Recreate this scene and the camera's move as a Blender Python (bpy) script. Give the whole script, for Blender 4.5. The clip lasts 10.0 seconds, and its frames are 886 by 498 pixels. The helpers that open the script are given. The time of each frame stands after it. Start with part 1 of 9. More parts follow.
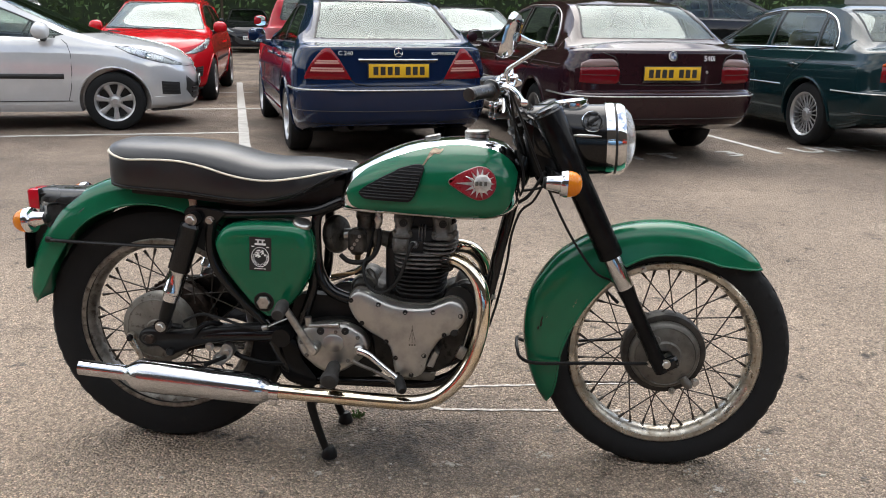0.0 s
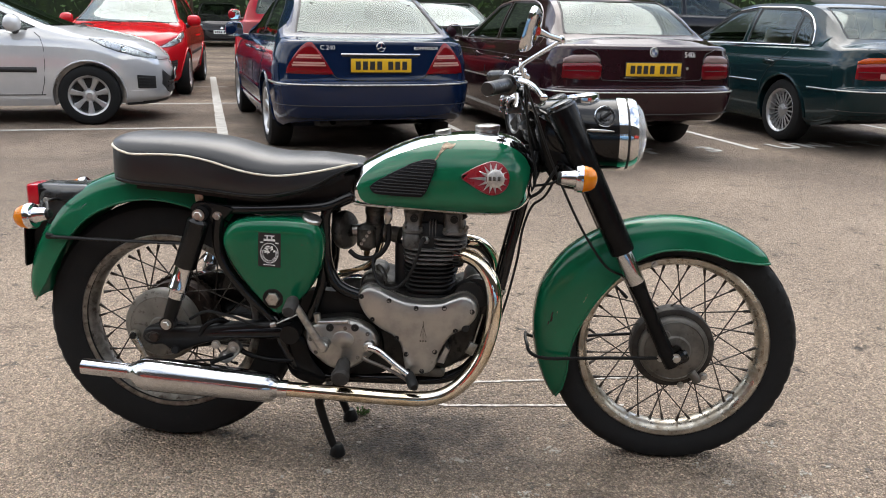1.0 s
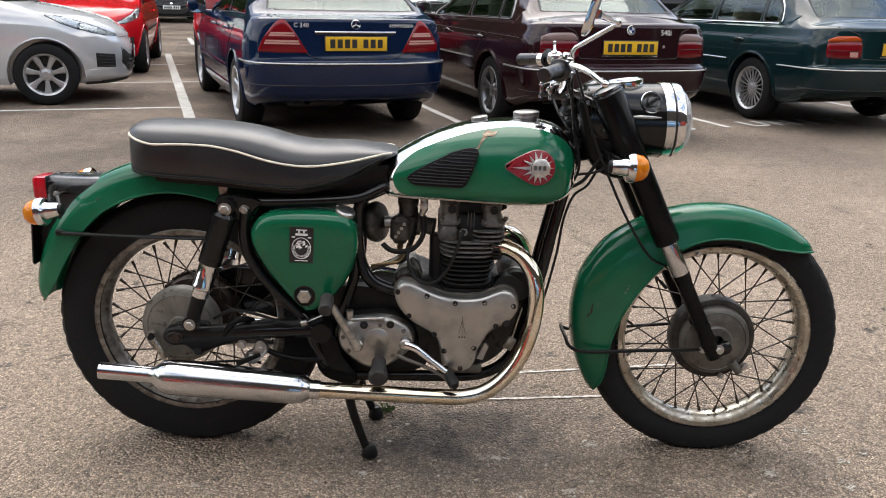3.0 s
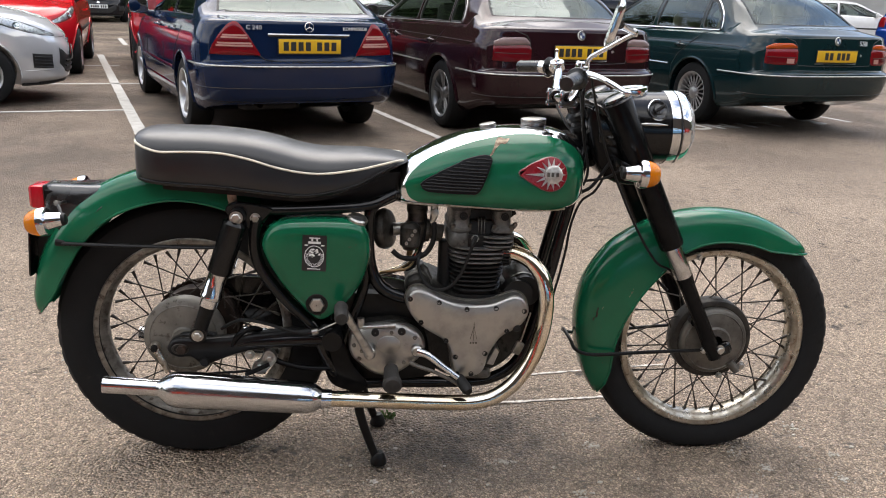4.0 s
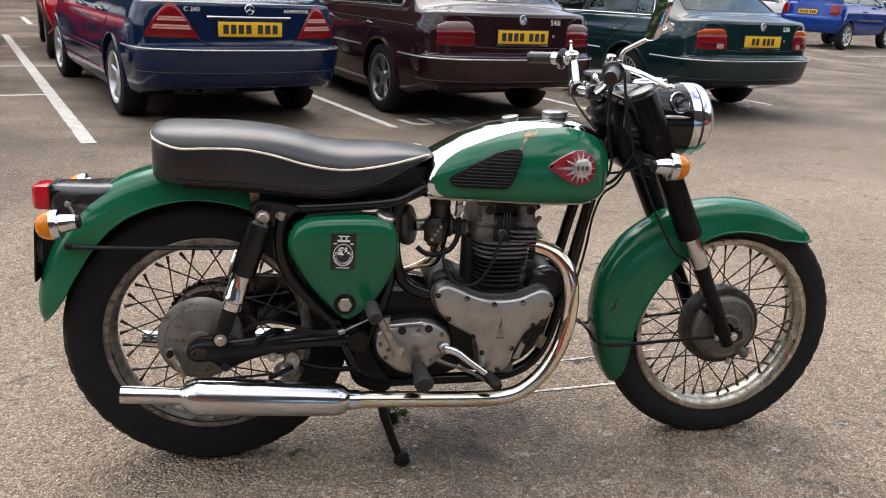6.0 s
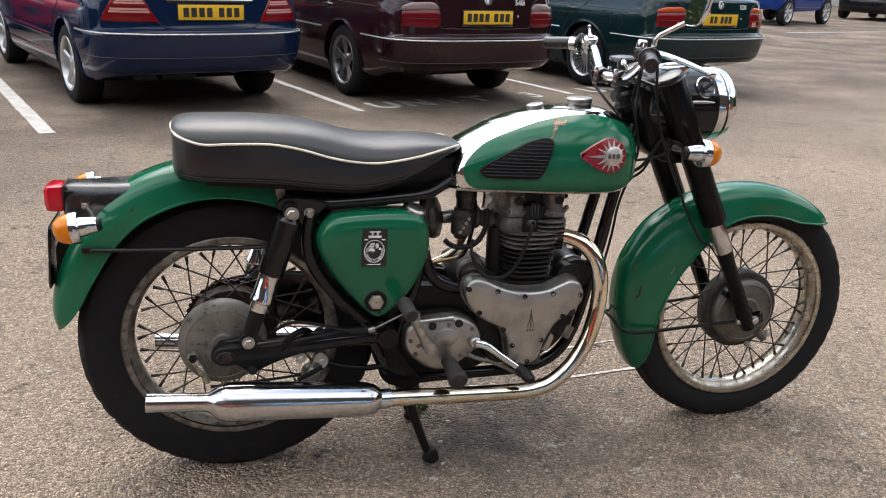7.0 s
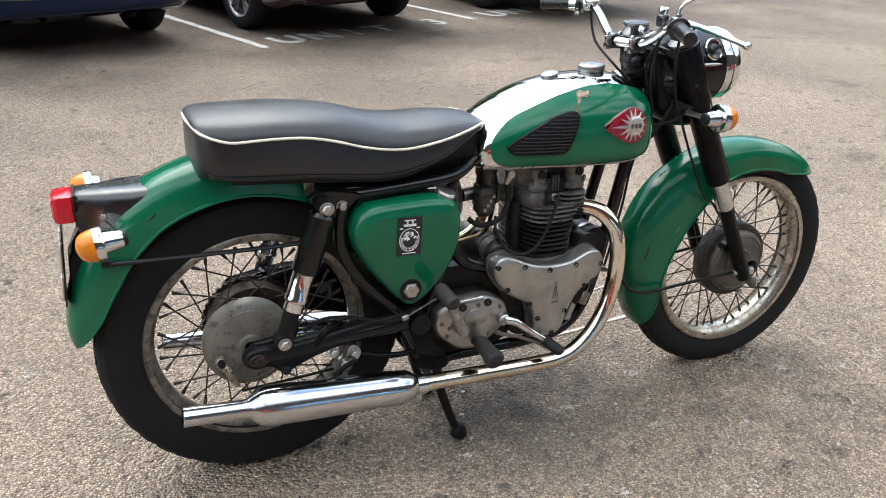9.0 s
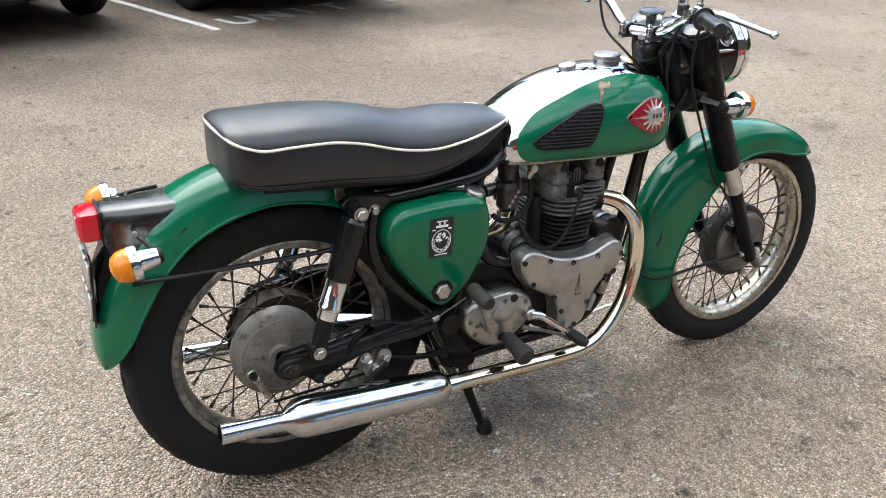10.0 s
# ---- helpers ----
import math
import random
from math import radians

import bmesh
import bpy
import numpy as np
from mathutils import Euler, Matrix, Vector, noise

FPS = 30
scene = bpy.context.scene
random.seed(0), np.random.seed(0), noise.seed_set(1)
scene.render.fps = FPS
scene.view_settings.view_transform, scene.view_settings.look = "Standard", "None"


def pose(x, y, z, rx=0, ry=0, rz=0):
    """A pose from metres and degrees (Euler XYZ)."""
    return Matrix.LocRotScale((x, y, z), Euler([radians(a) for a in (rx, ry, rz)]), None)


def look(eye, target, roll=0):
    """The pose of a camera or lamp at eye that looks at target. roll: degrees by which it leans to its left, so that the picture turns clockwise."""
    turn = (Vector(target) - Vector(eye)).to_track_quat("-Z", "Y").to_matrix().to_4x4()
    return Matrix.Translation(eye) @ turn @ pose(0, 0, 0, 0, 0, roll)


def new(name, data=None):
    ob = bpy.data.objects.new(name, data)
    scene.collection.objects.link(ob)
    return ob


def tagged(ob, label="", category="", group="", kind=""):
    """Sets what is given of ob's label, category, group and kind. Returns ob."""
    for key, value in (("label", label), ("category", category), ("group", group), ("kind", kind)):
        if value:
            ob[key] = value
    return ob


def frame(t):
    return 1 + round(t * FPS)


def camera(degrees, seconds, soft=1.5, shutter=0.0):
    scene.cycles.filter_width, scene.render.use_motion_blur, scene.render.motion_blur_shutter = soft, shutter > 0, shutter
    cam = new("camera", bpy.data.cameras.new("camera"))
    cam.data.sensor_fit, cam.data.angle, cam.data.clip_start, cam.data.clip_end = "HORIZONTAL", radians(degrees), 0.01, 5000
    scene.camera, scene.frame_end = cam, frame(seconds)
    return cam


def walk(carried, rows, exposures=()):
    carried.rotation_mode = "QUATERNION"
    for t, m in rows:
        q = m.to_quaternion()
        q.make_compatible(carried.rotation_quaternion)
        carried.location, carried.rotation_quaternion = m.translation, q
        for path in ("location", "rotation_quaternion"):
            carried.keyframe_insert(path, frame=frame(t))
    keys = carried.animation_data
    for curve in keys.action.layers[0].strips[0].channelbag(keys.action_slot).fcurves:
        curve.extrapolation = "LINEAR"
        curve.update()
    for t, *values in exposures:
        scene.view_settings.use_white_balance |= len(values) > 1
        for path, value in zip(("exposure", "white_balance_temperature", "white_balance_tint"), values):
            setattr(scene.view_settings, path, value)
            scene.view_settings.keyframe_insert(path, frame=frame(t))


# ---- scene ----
cam = camera(55.8, 10.0, soft=1.0)
METRES, EYE, TILT, LEAN, TURN = 1.65, 1.4, -17.0, 0.0, 0.0
PATH = [
    (0, (0.983, -2.234, 1.221), (0.817, -0.314, 0.689), 0.9),
    (0.5, (0.931, -2.229, 1.216), (0.796, -0.307, 0.681), 0.8),
    (1, (0.874, -2.229, 1.215), (0.779, -0.306, 0.674), 1.3),
    (1.5, (0.835, -2.226, 1.213), (0.762, -0.302, 0.671), 1.7),
    (2, (0.791, -2.18, 1.219), (0.731, -0.261, 0.658), 1.8),
    (2.5, (0.731, -2.146, 1.22), (0.694, -0.236, 0.628), 1.5),
    (4, (0.445, -2.13, 1.229), (0.627, -0.225, 0.648), 2.3),
    (4.5, (0.351, -2.13, 1.23), (0.599, -0.23, 0.655), 2.6),
    (5, (0.276, -2.121, 1.231), (0.577, -0.231, 0.65), 2.8),
    (6.5, (0.088, -2.001, 1.244), (0.526, -0.155, 0.61), 3.0),
    (7, (-0.02, -1.951, 1.245), (0.488, -0.13, 0.593), 2.8),
    (7.5, (-0.117, -1.919, 1.252), (0.475, -0.125, 0.594), 2.7),
    (8, (-0.21, -1.874, 1.25), (0.455, -0.117, 0.564), 2.9),
    (8.5, (-0.266, -1.801, 1.305), (0.45, -0.102, 0.53), 2.9),
    (9, (-0.331, -1.737, 1.354), (0.434, -0.082, 0.533), 2.5),
    (9.5, (-0.409, -1.669, 1.379), (0.412, -0.058, 0.523), 2.2),
    (10, (-0.492, -1.6, 1.391), (0.39, -0.033, 0.515), 2.1),
]
walk(cam, [(t, look(eye, target, roll)) for t, eye, target, roll in PATH],
     exposures=((0.0, 1.24, 6640, 10), (2.5, 1.24, 6740, 11), (4.5, 1.24, 6760, 12), (6.5, 1.24, 6760, 12), (7.0, 1.25, 6700, 11), (8.0, 1.28, 6580, 9), (8.5, 1.37, 6470, 8), (9.0, 1.50, 6330, 7), (10.0, 1.60, 6280, 6.5)))

# ---- world, sun and exposure ----
SUN_EL, SUN_ROT = 60.0, -8.0
world = bpy.data.worlds.new("sky")
scene.world = world
world.use_nodes = True
wn, wl = world.node_tree.nodes, world.node_tree.links
wn.clear()
w_out = wn.new("ShaderNodeOutputWorld")
w_bg = wn.new("ShaderNodeBackground")
w_bg.inputs["Strength"].default_value = 0.15
sky = wn.new("ShaderNodeTexSky")
sky.sky_type = "NISHITA"
sky.sun_disc = False
sky.sun_elevation = radians(SUN_EL)
sky.sun_rotation = radians(SUN_ROT)
sky.dust_density = 1.2
w_tc = wn.new("ShaderNodeTexCoord")
w_map = wn.new("ShaderNodeMapping")
w_map.inputs["Scale"].default_value = (1.0, 1.0, 2.2)
w_noise = wn.new("ShaderNodeTexNoise")
w_noise.inputs["Scale"].default_value = 2.1
w_noise.inputs["Detail"].default_value = 7.0
w_noise.inputs["Roughness"].default_value = 0.55
w_ramp = wn.new("ShaderNodeValToRGB")
w_ramp.color_ramp.elements[0].position, w_ramp.color_ramp.elements[1].position = 0.37, 0.58
w_cloud = wn.new("ShaderNodeTexNoise")
w_cloud.inputs["Scale"].default_value = 3.4
w_cloud.inputs["Detail"].default_value = 5.0
w_cramp = wn.new("ShaderNodeValToRGB")
w_cramp.color_ramp.elements[0].position, w_cramp.color_ramp.elements[1].position = 0.3, 0.7
w_cramp.color_ramp.elements[0].color = (5.0, 5.2, 5.4, 1)
w_cramp.color_ramp.elements[1].color = (10.2, 10.3, 10.3, 1)
w_mix = wn.new("ShaderNodeMixRGB")
wl.new(w_tc.outputs["Generated"], w_map.inputs["Vector"])
wl.new(w_map.outputs["Vector"], w_noise.inputs["Vector"])
wl.new(w_map.outputs["Vector"], w_cloud.inputs["Vector"])
wl.new(w_noise.outputs["Fac"], w_ramp.inputs["Fac"])
wl.new(w_cloud.outputs["Fac"], w_cramp.inputs["Fac"])
wl.new(w_ramp.outputs["Color"], w_mix.inputs["Fac"])
wl.new(sky.outputs["Color"], w_mix.inputs["Color1"])
wl.new(w_cramp.outputs["Color"], w_mix.inputs["Color2"])
wl.new(w_mix.outputs["Color"], w_bg.inputs["Color"])
wl.new(w_bg.outputs["Background"], w_out.inputs["Surface"])

sun = new("sun", bpy.data.lights.new("sun", "SUN"))
sun.data.energy, sun.data.angle, sun.data.color = 1.15, radians(54), (1.0, 0.975, 0.94)
# the sun stands beyond the machine, high and a little to its front
sun.matrix_world = look((3.0 * math.sin(radians(SUN_ROT)), 3.0 * math.cos(radians(SUN_ROT)), 3.0 * math.tan(radians(SUN_EL))), (0, 0, 0))


# ---- materials ----
def node_mat(name):
    m = bpy.data.materials.new(name)
    m.use_nodes = True
    n = m.node_tree.nodes
    return m, n, m.node_tree.links, n["Principled BSDF"]


def noise_fac(n, l, scale, detail=4.0, lo=0.35, hi=0.65, stretch=(1, 1, 1), rough=0.5):
    tc = n.new("ShaderNodeTexCoord")
    mp = n.new("ShaderNodeMapping")
    mp.inputs["Scale"].default_value = stretch
    tx = n.new("ShaderNodeTexNoise")
    tx.inputs["Scale"].default_value = scale
    tx.inputs["Detail"].default_value = detail
    tx.inputs["Roughness"].default_value = rough
    rp = n.new("ShaderNodeValToRGB")
    rp.color_ramp.elements[0].position, rp.color_ramp.elements[1].position = lo, hi
    l.new(tc.outputs["Object"], mp.inputs["Vector"])
    l.new(mp.outputs["Vector"], tx.inputs["Vector"])
    l.new(tx.outputs["Fac"], rp.inputs["Fac"])
    return rp.outputs["Color"], tx.outputs["Fac"]


def mixed(n, l, fac, a, b):
    mx = n.new("ShaderNodeMixRGB")
    for key, val in (("Fac", fac), ("Color1", a), ("Color2", b)):
        if isinstance(val, (tuple, float, int)):
            mx.inputs[key].default_value = (*val, 1) if isinstance(val, tuple) else val
        else:
            l.new(val, mx.inputs[key])
    return mx.outputs["Color"]


def surface(name, col, rough, metal=0.0, col2=None, scale=14.0, lo=0.4, hi=0.62, wear=None, wear_scale=30.0, wear_lo=0.62, wear_hi=0.68,
            rough2=None, bump=0.0, bump_scale=300.0, coat=0.0, stretch=(1, 1, 1), spec=0.5):
    """Colour mottled at one scale, worn through at another, fine relief."""
    m, n, l, p = node_mat(name)
    f1, raw = noise_fac(n, l, scale, 6.0, lo, hi, stretch, 0.6)
    c = mixed(n, l, f1, col, col2 or tuple(min(1.0, x * 1.35 + 0.002) for x in col))
    if wear:
        f2, _ = noise_fac(n, l, wear_scale, 9.0, wear_lo, wear_hi, stretch, 0.68)
        c = mixed(n, l, f2, c, wear)
    l.new(c, p.inputs["Base Color"])
    rr = n.new("ShaderNodeMapRange")
    rr.inputs["To Min"].default_value, rr.inputs["To Max"].default_value = rough, rough2 if rough2 is not None else rough * 1.35
    l.new(f1, rr.inputs["Value"])
    l.new(rr.outputs["Result"], p.inputs["Roughness"])
    p.inputs["Metallic"].default_value = metal
    p.inputs["Coat Weight"].default_value = coat
    p.inputs["Coat Roughness"].default_value = 0.06
    p.inputs["Specular IOR Level"].default_value = spec
    if bump:
        tc = n.new("ShaderNodeTexCoord")
        t2 = n.new("ShaderNodeTexNoise")
        t2.inputs["Scale"].default_value = bump_scale
        t2.inputs["Detail"].default_value = 4.0
        b = n.new("ShaderNodeBump")
        b.inputs["Strength"].default_value = bump
        b.inputs["Distance"].default_value = 0.002
        l.new(tc.outputs["Object"], t2.inputs["Vector"])
        l.new(t2.outputs["Fac"], b.inputs["Height"])
        l.new(b.outputs["Normal"], p.inputs["Normal"])
    return m


def pane_mat(name, tint, gloss=0.015):
    """Thin glass: clear, with the reflection that glass has."""
    m, n, l, p = node_mat(name)
    n.remove(p)
    out = n["Material Output"]
    tr = n.new("ShaderNodeBsdfTransparent")
    tr.inputs["Color"].default_value = (*tint, 1)
    gl = n.new("ShaderNodeBsdfGlossy")
    gl.inputs["Roughness"].default_value = gloss
    fr = n.new("ShaderNodeFresnel")
    fr.inputs["IOR"].default_value = 1.66
    gl.inputs["Color"].default_value = (0.78, 0.87, 0.85, 1)
    mx = n.new("ShaderNodeMixShader")
    l.new(fr.outputs["Fac"], mx.inputs["Fac"])
    l.new(tr.outputs["BSDF"], mx.inputs[1])
    l.new(gl.outputs["BSDF"], mx.inputs[2])
    l.new(mx.outputs["Shader"], out.inputs["Surface"])
    return m


def lens_mat(name, col, trans=0.35, rough=0.12):
    m, n, l, p = node_mat(name)
    p.inputs["Base Color"].default_value = (*col, 1)
    p.inputs["Roughness"].default_value = rough
    p.inputs["Transmission Weight"].default_value = trans
    p.inputs["Coat Weight"].default_value = 0.15
    p.inputs["Specular IOR Level"].default_value = 0.35
    w = n.new("ShaderNodeTexWave")
    w.inputs["Scale"].default_value = 90.0
    tc = n.new("ShaderNodeTexCoord")
    b = n.new("ShaderNodeBump")
    b.inputs["Strength"].default_value = 0.25
    b.inputs["Distance"].default_value = 0.001
    l.new(tc.outputs["Object"], w.inputs["Vector"])
    l.new(w.outputs["Fac"], b.inputs["Height"])
    l.new(b.outputs["Normal"], p.inputs["Normal"])
    return m


GREEN = surface("green_enamel", (0.0032, 0.096, 0.044), 0.12, 0.0, (0.0055, 0.120, 0.056), 5.0, wear=(0.05, 0.055, 0.035), wear_scale=22.0, wear_lo=0.66, wear_hi=0.72, coat=0.0, rough2=0.18, bump=0.05, bump_scale=45, spec=0.42)
BLACK = surface("black_stove_enamel", (0.0050, 0.0050, 0.0054), 0.12, 0.0, (0.008, 0.008, 0.0084), 18.0, wear=(0.022, 0.019, 0.016), wear_scale=40.0, wear_lo=0.70, wear_hi=0.76, spec=0.35)
BLACKMATT = surface("black_fork_paint", (0.0040, 0.0041, 0.0046), 0.18, 0.0, (0.0075, 0.0075, 0.0078), 18.0, wear=(0.022, 0.020, 0.017), wear_scale=36.0, wear_lo=0.68, wear_hi=0.76, spec=0.13)
SATIN = surface("black_satin_steel", (0.0050, 0.0050, 0.0052), 0.32, 0.0, (0.009, 0.0088, 0.0088), 22.0, wear=(0.022, 0.019, 0.016), wear_scale=45.0, wear_lo=0.66, wear_hi=0.74, spec=0.22, bump=0.15, bump_scale=200)
SATINCHROME = surface("dulled_chrome", (0.60, 0.615, 0.635), 0.11, 1.0, (0.52, 0.53, 0.54), 26.0, rough2=0.19, stretch=(0.3, 1, 1))
CARBALLOY = surface("carburettor_alloy", (0.10, 0.094, 0.086), 0.42, 0.7, (0.05, 0.046, 0.041), 30.0, wear=(0.015, 0.014, 0.013), wear_scale=50.0, wear_lo=0.56, wear_hi=0.66, bump=0.3, bump_scale=220)
CHROME = surface("chrome_plate", (0.74, 0.75, 0.765), 0.05, 1.0, (0.64, 0.65, 0.66), 20.0, rough2=0.11)
OLDCHROME = surface("pitted_chrome", (0.50, 0.47, 0.41), 0.24, 0.9, (0.34, 0.30, 0.24), 34.0, rough2=0.42, wear=(0.13, 0.09, 0.055), wear_scale=60.0, wear_lo=0.55, wear_hi=0.68)
GOLDCHROME = surface("heat_tinted_chrome", (0.80, 0.74, 0.64), 0.06, 1.0, (0.72, 0.60, 0.42), 7.0, rough2=0.12)
ALLOY = surface("cast_alloy", (0.42, 0.405, 0.38), 0.33, 0.9, (0.32, 0.31, 0.292), 16.0, rough2=0.46, wear=(0.13, 0.12, 0.11), wear_scale=34.0, wear_lo=0.66, wear_hi=0.76, bump=0.12, bump_scale=260)
HUBALLOY = surface("weathered_hub_alloy", (0.155, 0.145, 0.128), 0.48, 0.6, (0.10, 0.092, 0.080), 16.0, rough2=0.62, wear=(0.05, 0.043, 0.035), wear_scale=36.0, wear_lo=0.58, wear_hi=0.70, bump=0.25, bump_scale=220)
DULLALLOY = surface("oxidised_alloy", (0.20, 0.185, 0.165), 0.5, 0.75, (0.13, 0.12, 0.105), 18.0, rough2=0.65, wear=(0.06, 0.05, 0.04), wear_scale=50.0, wear_lo=0.56, wear_hi=0.68, bump=0.3, bump_scale=220)
IRON = surface("black_cast_iron", (0.008, 0.0079, 0.0078), 0.42, 0.0, (0.016, 0.0155, 0.015), 26.0, bump=0.3, bump_scale=240, spec=0.3)
HEADIRON = surface("grey_cast_iron", (0.185, 0.180, 0.172), 0.48, 0.55, (0.10, 0.096, 0.090), 26.0, wear=(0.030, 0.028, 0.026), wear_scale=48.0, wear_lo=0.54, wear_hi=0.68, bump=0.35, bump_scale=200)
DARKALLOY = surface("oily_alloy", (0.040, 0.037, 0.033), 0.42, 0.6, (0.020, 0.018, 0.016), 18.0, rough2=0.6, wear=(0.008, 0.0075, 0.007), wear_scale=40.0, wear_lo=0.50, wear_hi=0.62, bump=0.3, bump_scale=220, spec=0.3)
BRIGHTLETTER = surface("bright_letter", (0.66, 0.66, 0.66), 0.3, 0.2)
GREYPLATE = surface("grey_painted_alloy", (0.21, 0.198, 0.172), 0.5, 0.35, (0.145, 0.133, 0.112), 14.0, rough2=0.65, wear=(0.07, 0.058, 0.046), wear_scale=42.0, wear_lo=0.56, wear_hi=0.66, bump=0.2, bump_scale=220)
STEEL = surface("zinc_steel", (0.50, 0.49, 0.47), 0.3, 1.0, (0.32, 0.31, 0.29), 40.0)
SPOKE = surface("spoke_steel", (0.085, 0.075, 0.065), 0.45, 0.8, (0.045, 0.038, 0.032), 60.0)
RUST = surface("rusty_steel", (0.035, 0.018, 0.010), 0.7, 0.2, (0.016, 0.010, 0.007), 40.0, bump=0.3, bump_scale=200)
OLDRIM = surface("weathered_rim", (0.24, 0.225, 0.20), 0.40, 0.7, (0.12, 0.108, 0.092), 26.0, rough2=0.6, wear=(0.055, 0.042, 0.032), wear_scale=44.0, wear_lo=0.52, wear_hi=0.64, bump=0.3, bump_scale=160)
DRUM = surface("dark_drum", (0.045, 0.040, 0.034), 0.5, 0.4, (0.025, 0.022, 0.019), 30.0, bump=0.3, bump_scale=200)
TYRE = surface("tyre_rubber", (0.0066, 0.0069, 0.0076), 0.66, 0.0, (0.0115, 0.0117, 0.0120), 16.0, wear=(0.020, 0.019, 0.017), wear_scale=30.0, wear_lo=0.62, wear_hi=0.78, bump=0.25, bump_scale=160, spec=0.25)
RUBBER = surface("black_rubber", (0.007, 0.007, 0.0072), 0.45, 0.0, (0.008, 0.008, 0.008), 40.0, bump=0.15, bump_scale=260, spec=0.3)
KNEERUBBER = surface("knee_rubber", (0.0056, 0.0060, 0.0074), 0.5, 0.0, (0.009, 0.0094, 0.0105), 30.0, bump=0.15, bump_scale=260, spec=0.16)
GREYRUBBER = surface("worn_rubber", (0.022, 0.021, 0.020), 0.6, 0.0, (0.04, 0.037, 0.034), 40.0, bump=0.2, bump_scale=260, spec=0.3)
LAMPBLACK = surface("black_lamp_paint", (0.006, 0.006, 0.0065), 0.20, 0.0, (0.010, 0.010, 0.010), 12.0, rough2=0.30, bump=0.06, bump_scale=90, spec=0.9)
VINYL = surface("black_vinyl", (0.0046, 0.0047, 0.0056), 0.32, 0.0, (0.0070, 0.0070, 0.0080), 9.0, rough2=0.40, bump=0.2, bump_scale=520, spec=0.70)
vinyl_shader = VINYL.node_tree.nodes["Principled BSDF"]
vinyl_shader.inputs["Sheen Weight"].default_value, vinyl_shader.inputs["Sheen Roughness"].default_value = 0.06, 0.45
vinyl_shader.inputs["Sheen Tint"].default_value = (0.86, 0.90, 0.95, 1)
GRIPRUBBER = surface("grip_rubber", (0.008, 0.008, 0.0084), 0.26, 0.0, (0.012, 0.012, 0.012), 30.0, rough2=0.36, bump=0.1, bump_scale=260, spec=0.6)
PIPING = surface("cream_piping", (0.62, 0.58, 0.47), 0.55)
AMBER = lens_mat("amber_lens", (0.92, 0.28, 0.006))
REDLENS = lens_mat("red_lens", (0.66, 0.012, 0.03))
CLEARLENS = lens_mat("clear_lens", (0.88, 0.9, 0.9), 0.75, 0.05)
ENAMEL_RED = surface("red_enamel", (0.27, 0.010, 0.018), 0.25, 0.0, (0.20, 0.008, 0.014), 40.0, coat=0.3)
BADGE_SILVER = surface("badge_silver", (0.66, 0.64, 0.60), 0.3, 0.8, (0.45, 0.43, 0.40), 80.0)
BAREMETAL = surface("bare_scraped_metal", (0.30, 0.24, 0.165), 0.5, 0.3, (0.12, 0.075, 0.045), 90.0, 0.42, 0.58)
STICKER = surface("black_sticker", (0.008, 0.008, 0.008), 0.4)
STICKER_W = surface("white_print", (0.72, 0.72, 0.70), 0.5)
BRASS = surface("dull_brass", (0.42, 0.30, 0.15), 0.3, 1.0, (0.3, 0.2, 0.1), 60.0)
MIRROR = surface("mirror_silver", (0.86, 0.87, 0.87), 0.02, 1.0, (0.84, 0.85, 0.85), 5.0, rough2=0.02)
CABLE = surface("cable_sheath", (0.005, 0.005, 0.005), 0.5, spec=0.3)
LINE = surface("road_paint", (0.47, 0.455, 0.425), 0.75, 0.0, (0.38, 0.365, 0.335), 9.0, wear=(0.20, 0.19, 0.175), wear_scale=34.0, wear_lo=0.58, wear_hi=0.66, bump=0.4, bump_scale=180)
SPECK = surface("pale_grit", (0.50, 0.46, 0.40), 0.9, 0.0, (0.34, 0.305, 0.26), 60.0, 0.45, 0.6)
CHALK = surface("chalk", (0.52, 0.485, 0.44), 0.9, 0.0, (0.32, 0.285, 0.25), 45.0, 0.45, 0.6)


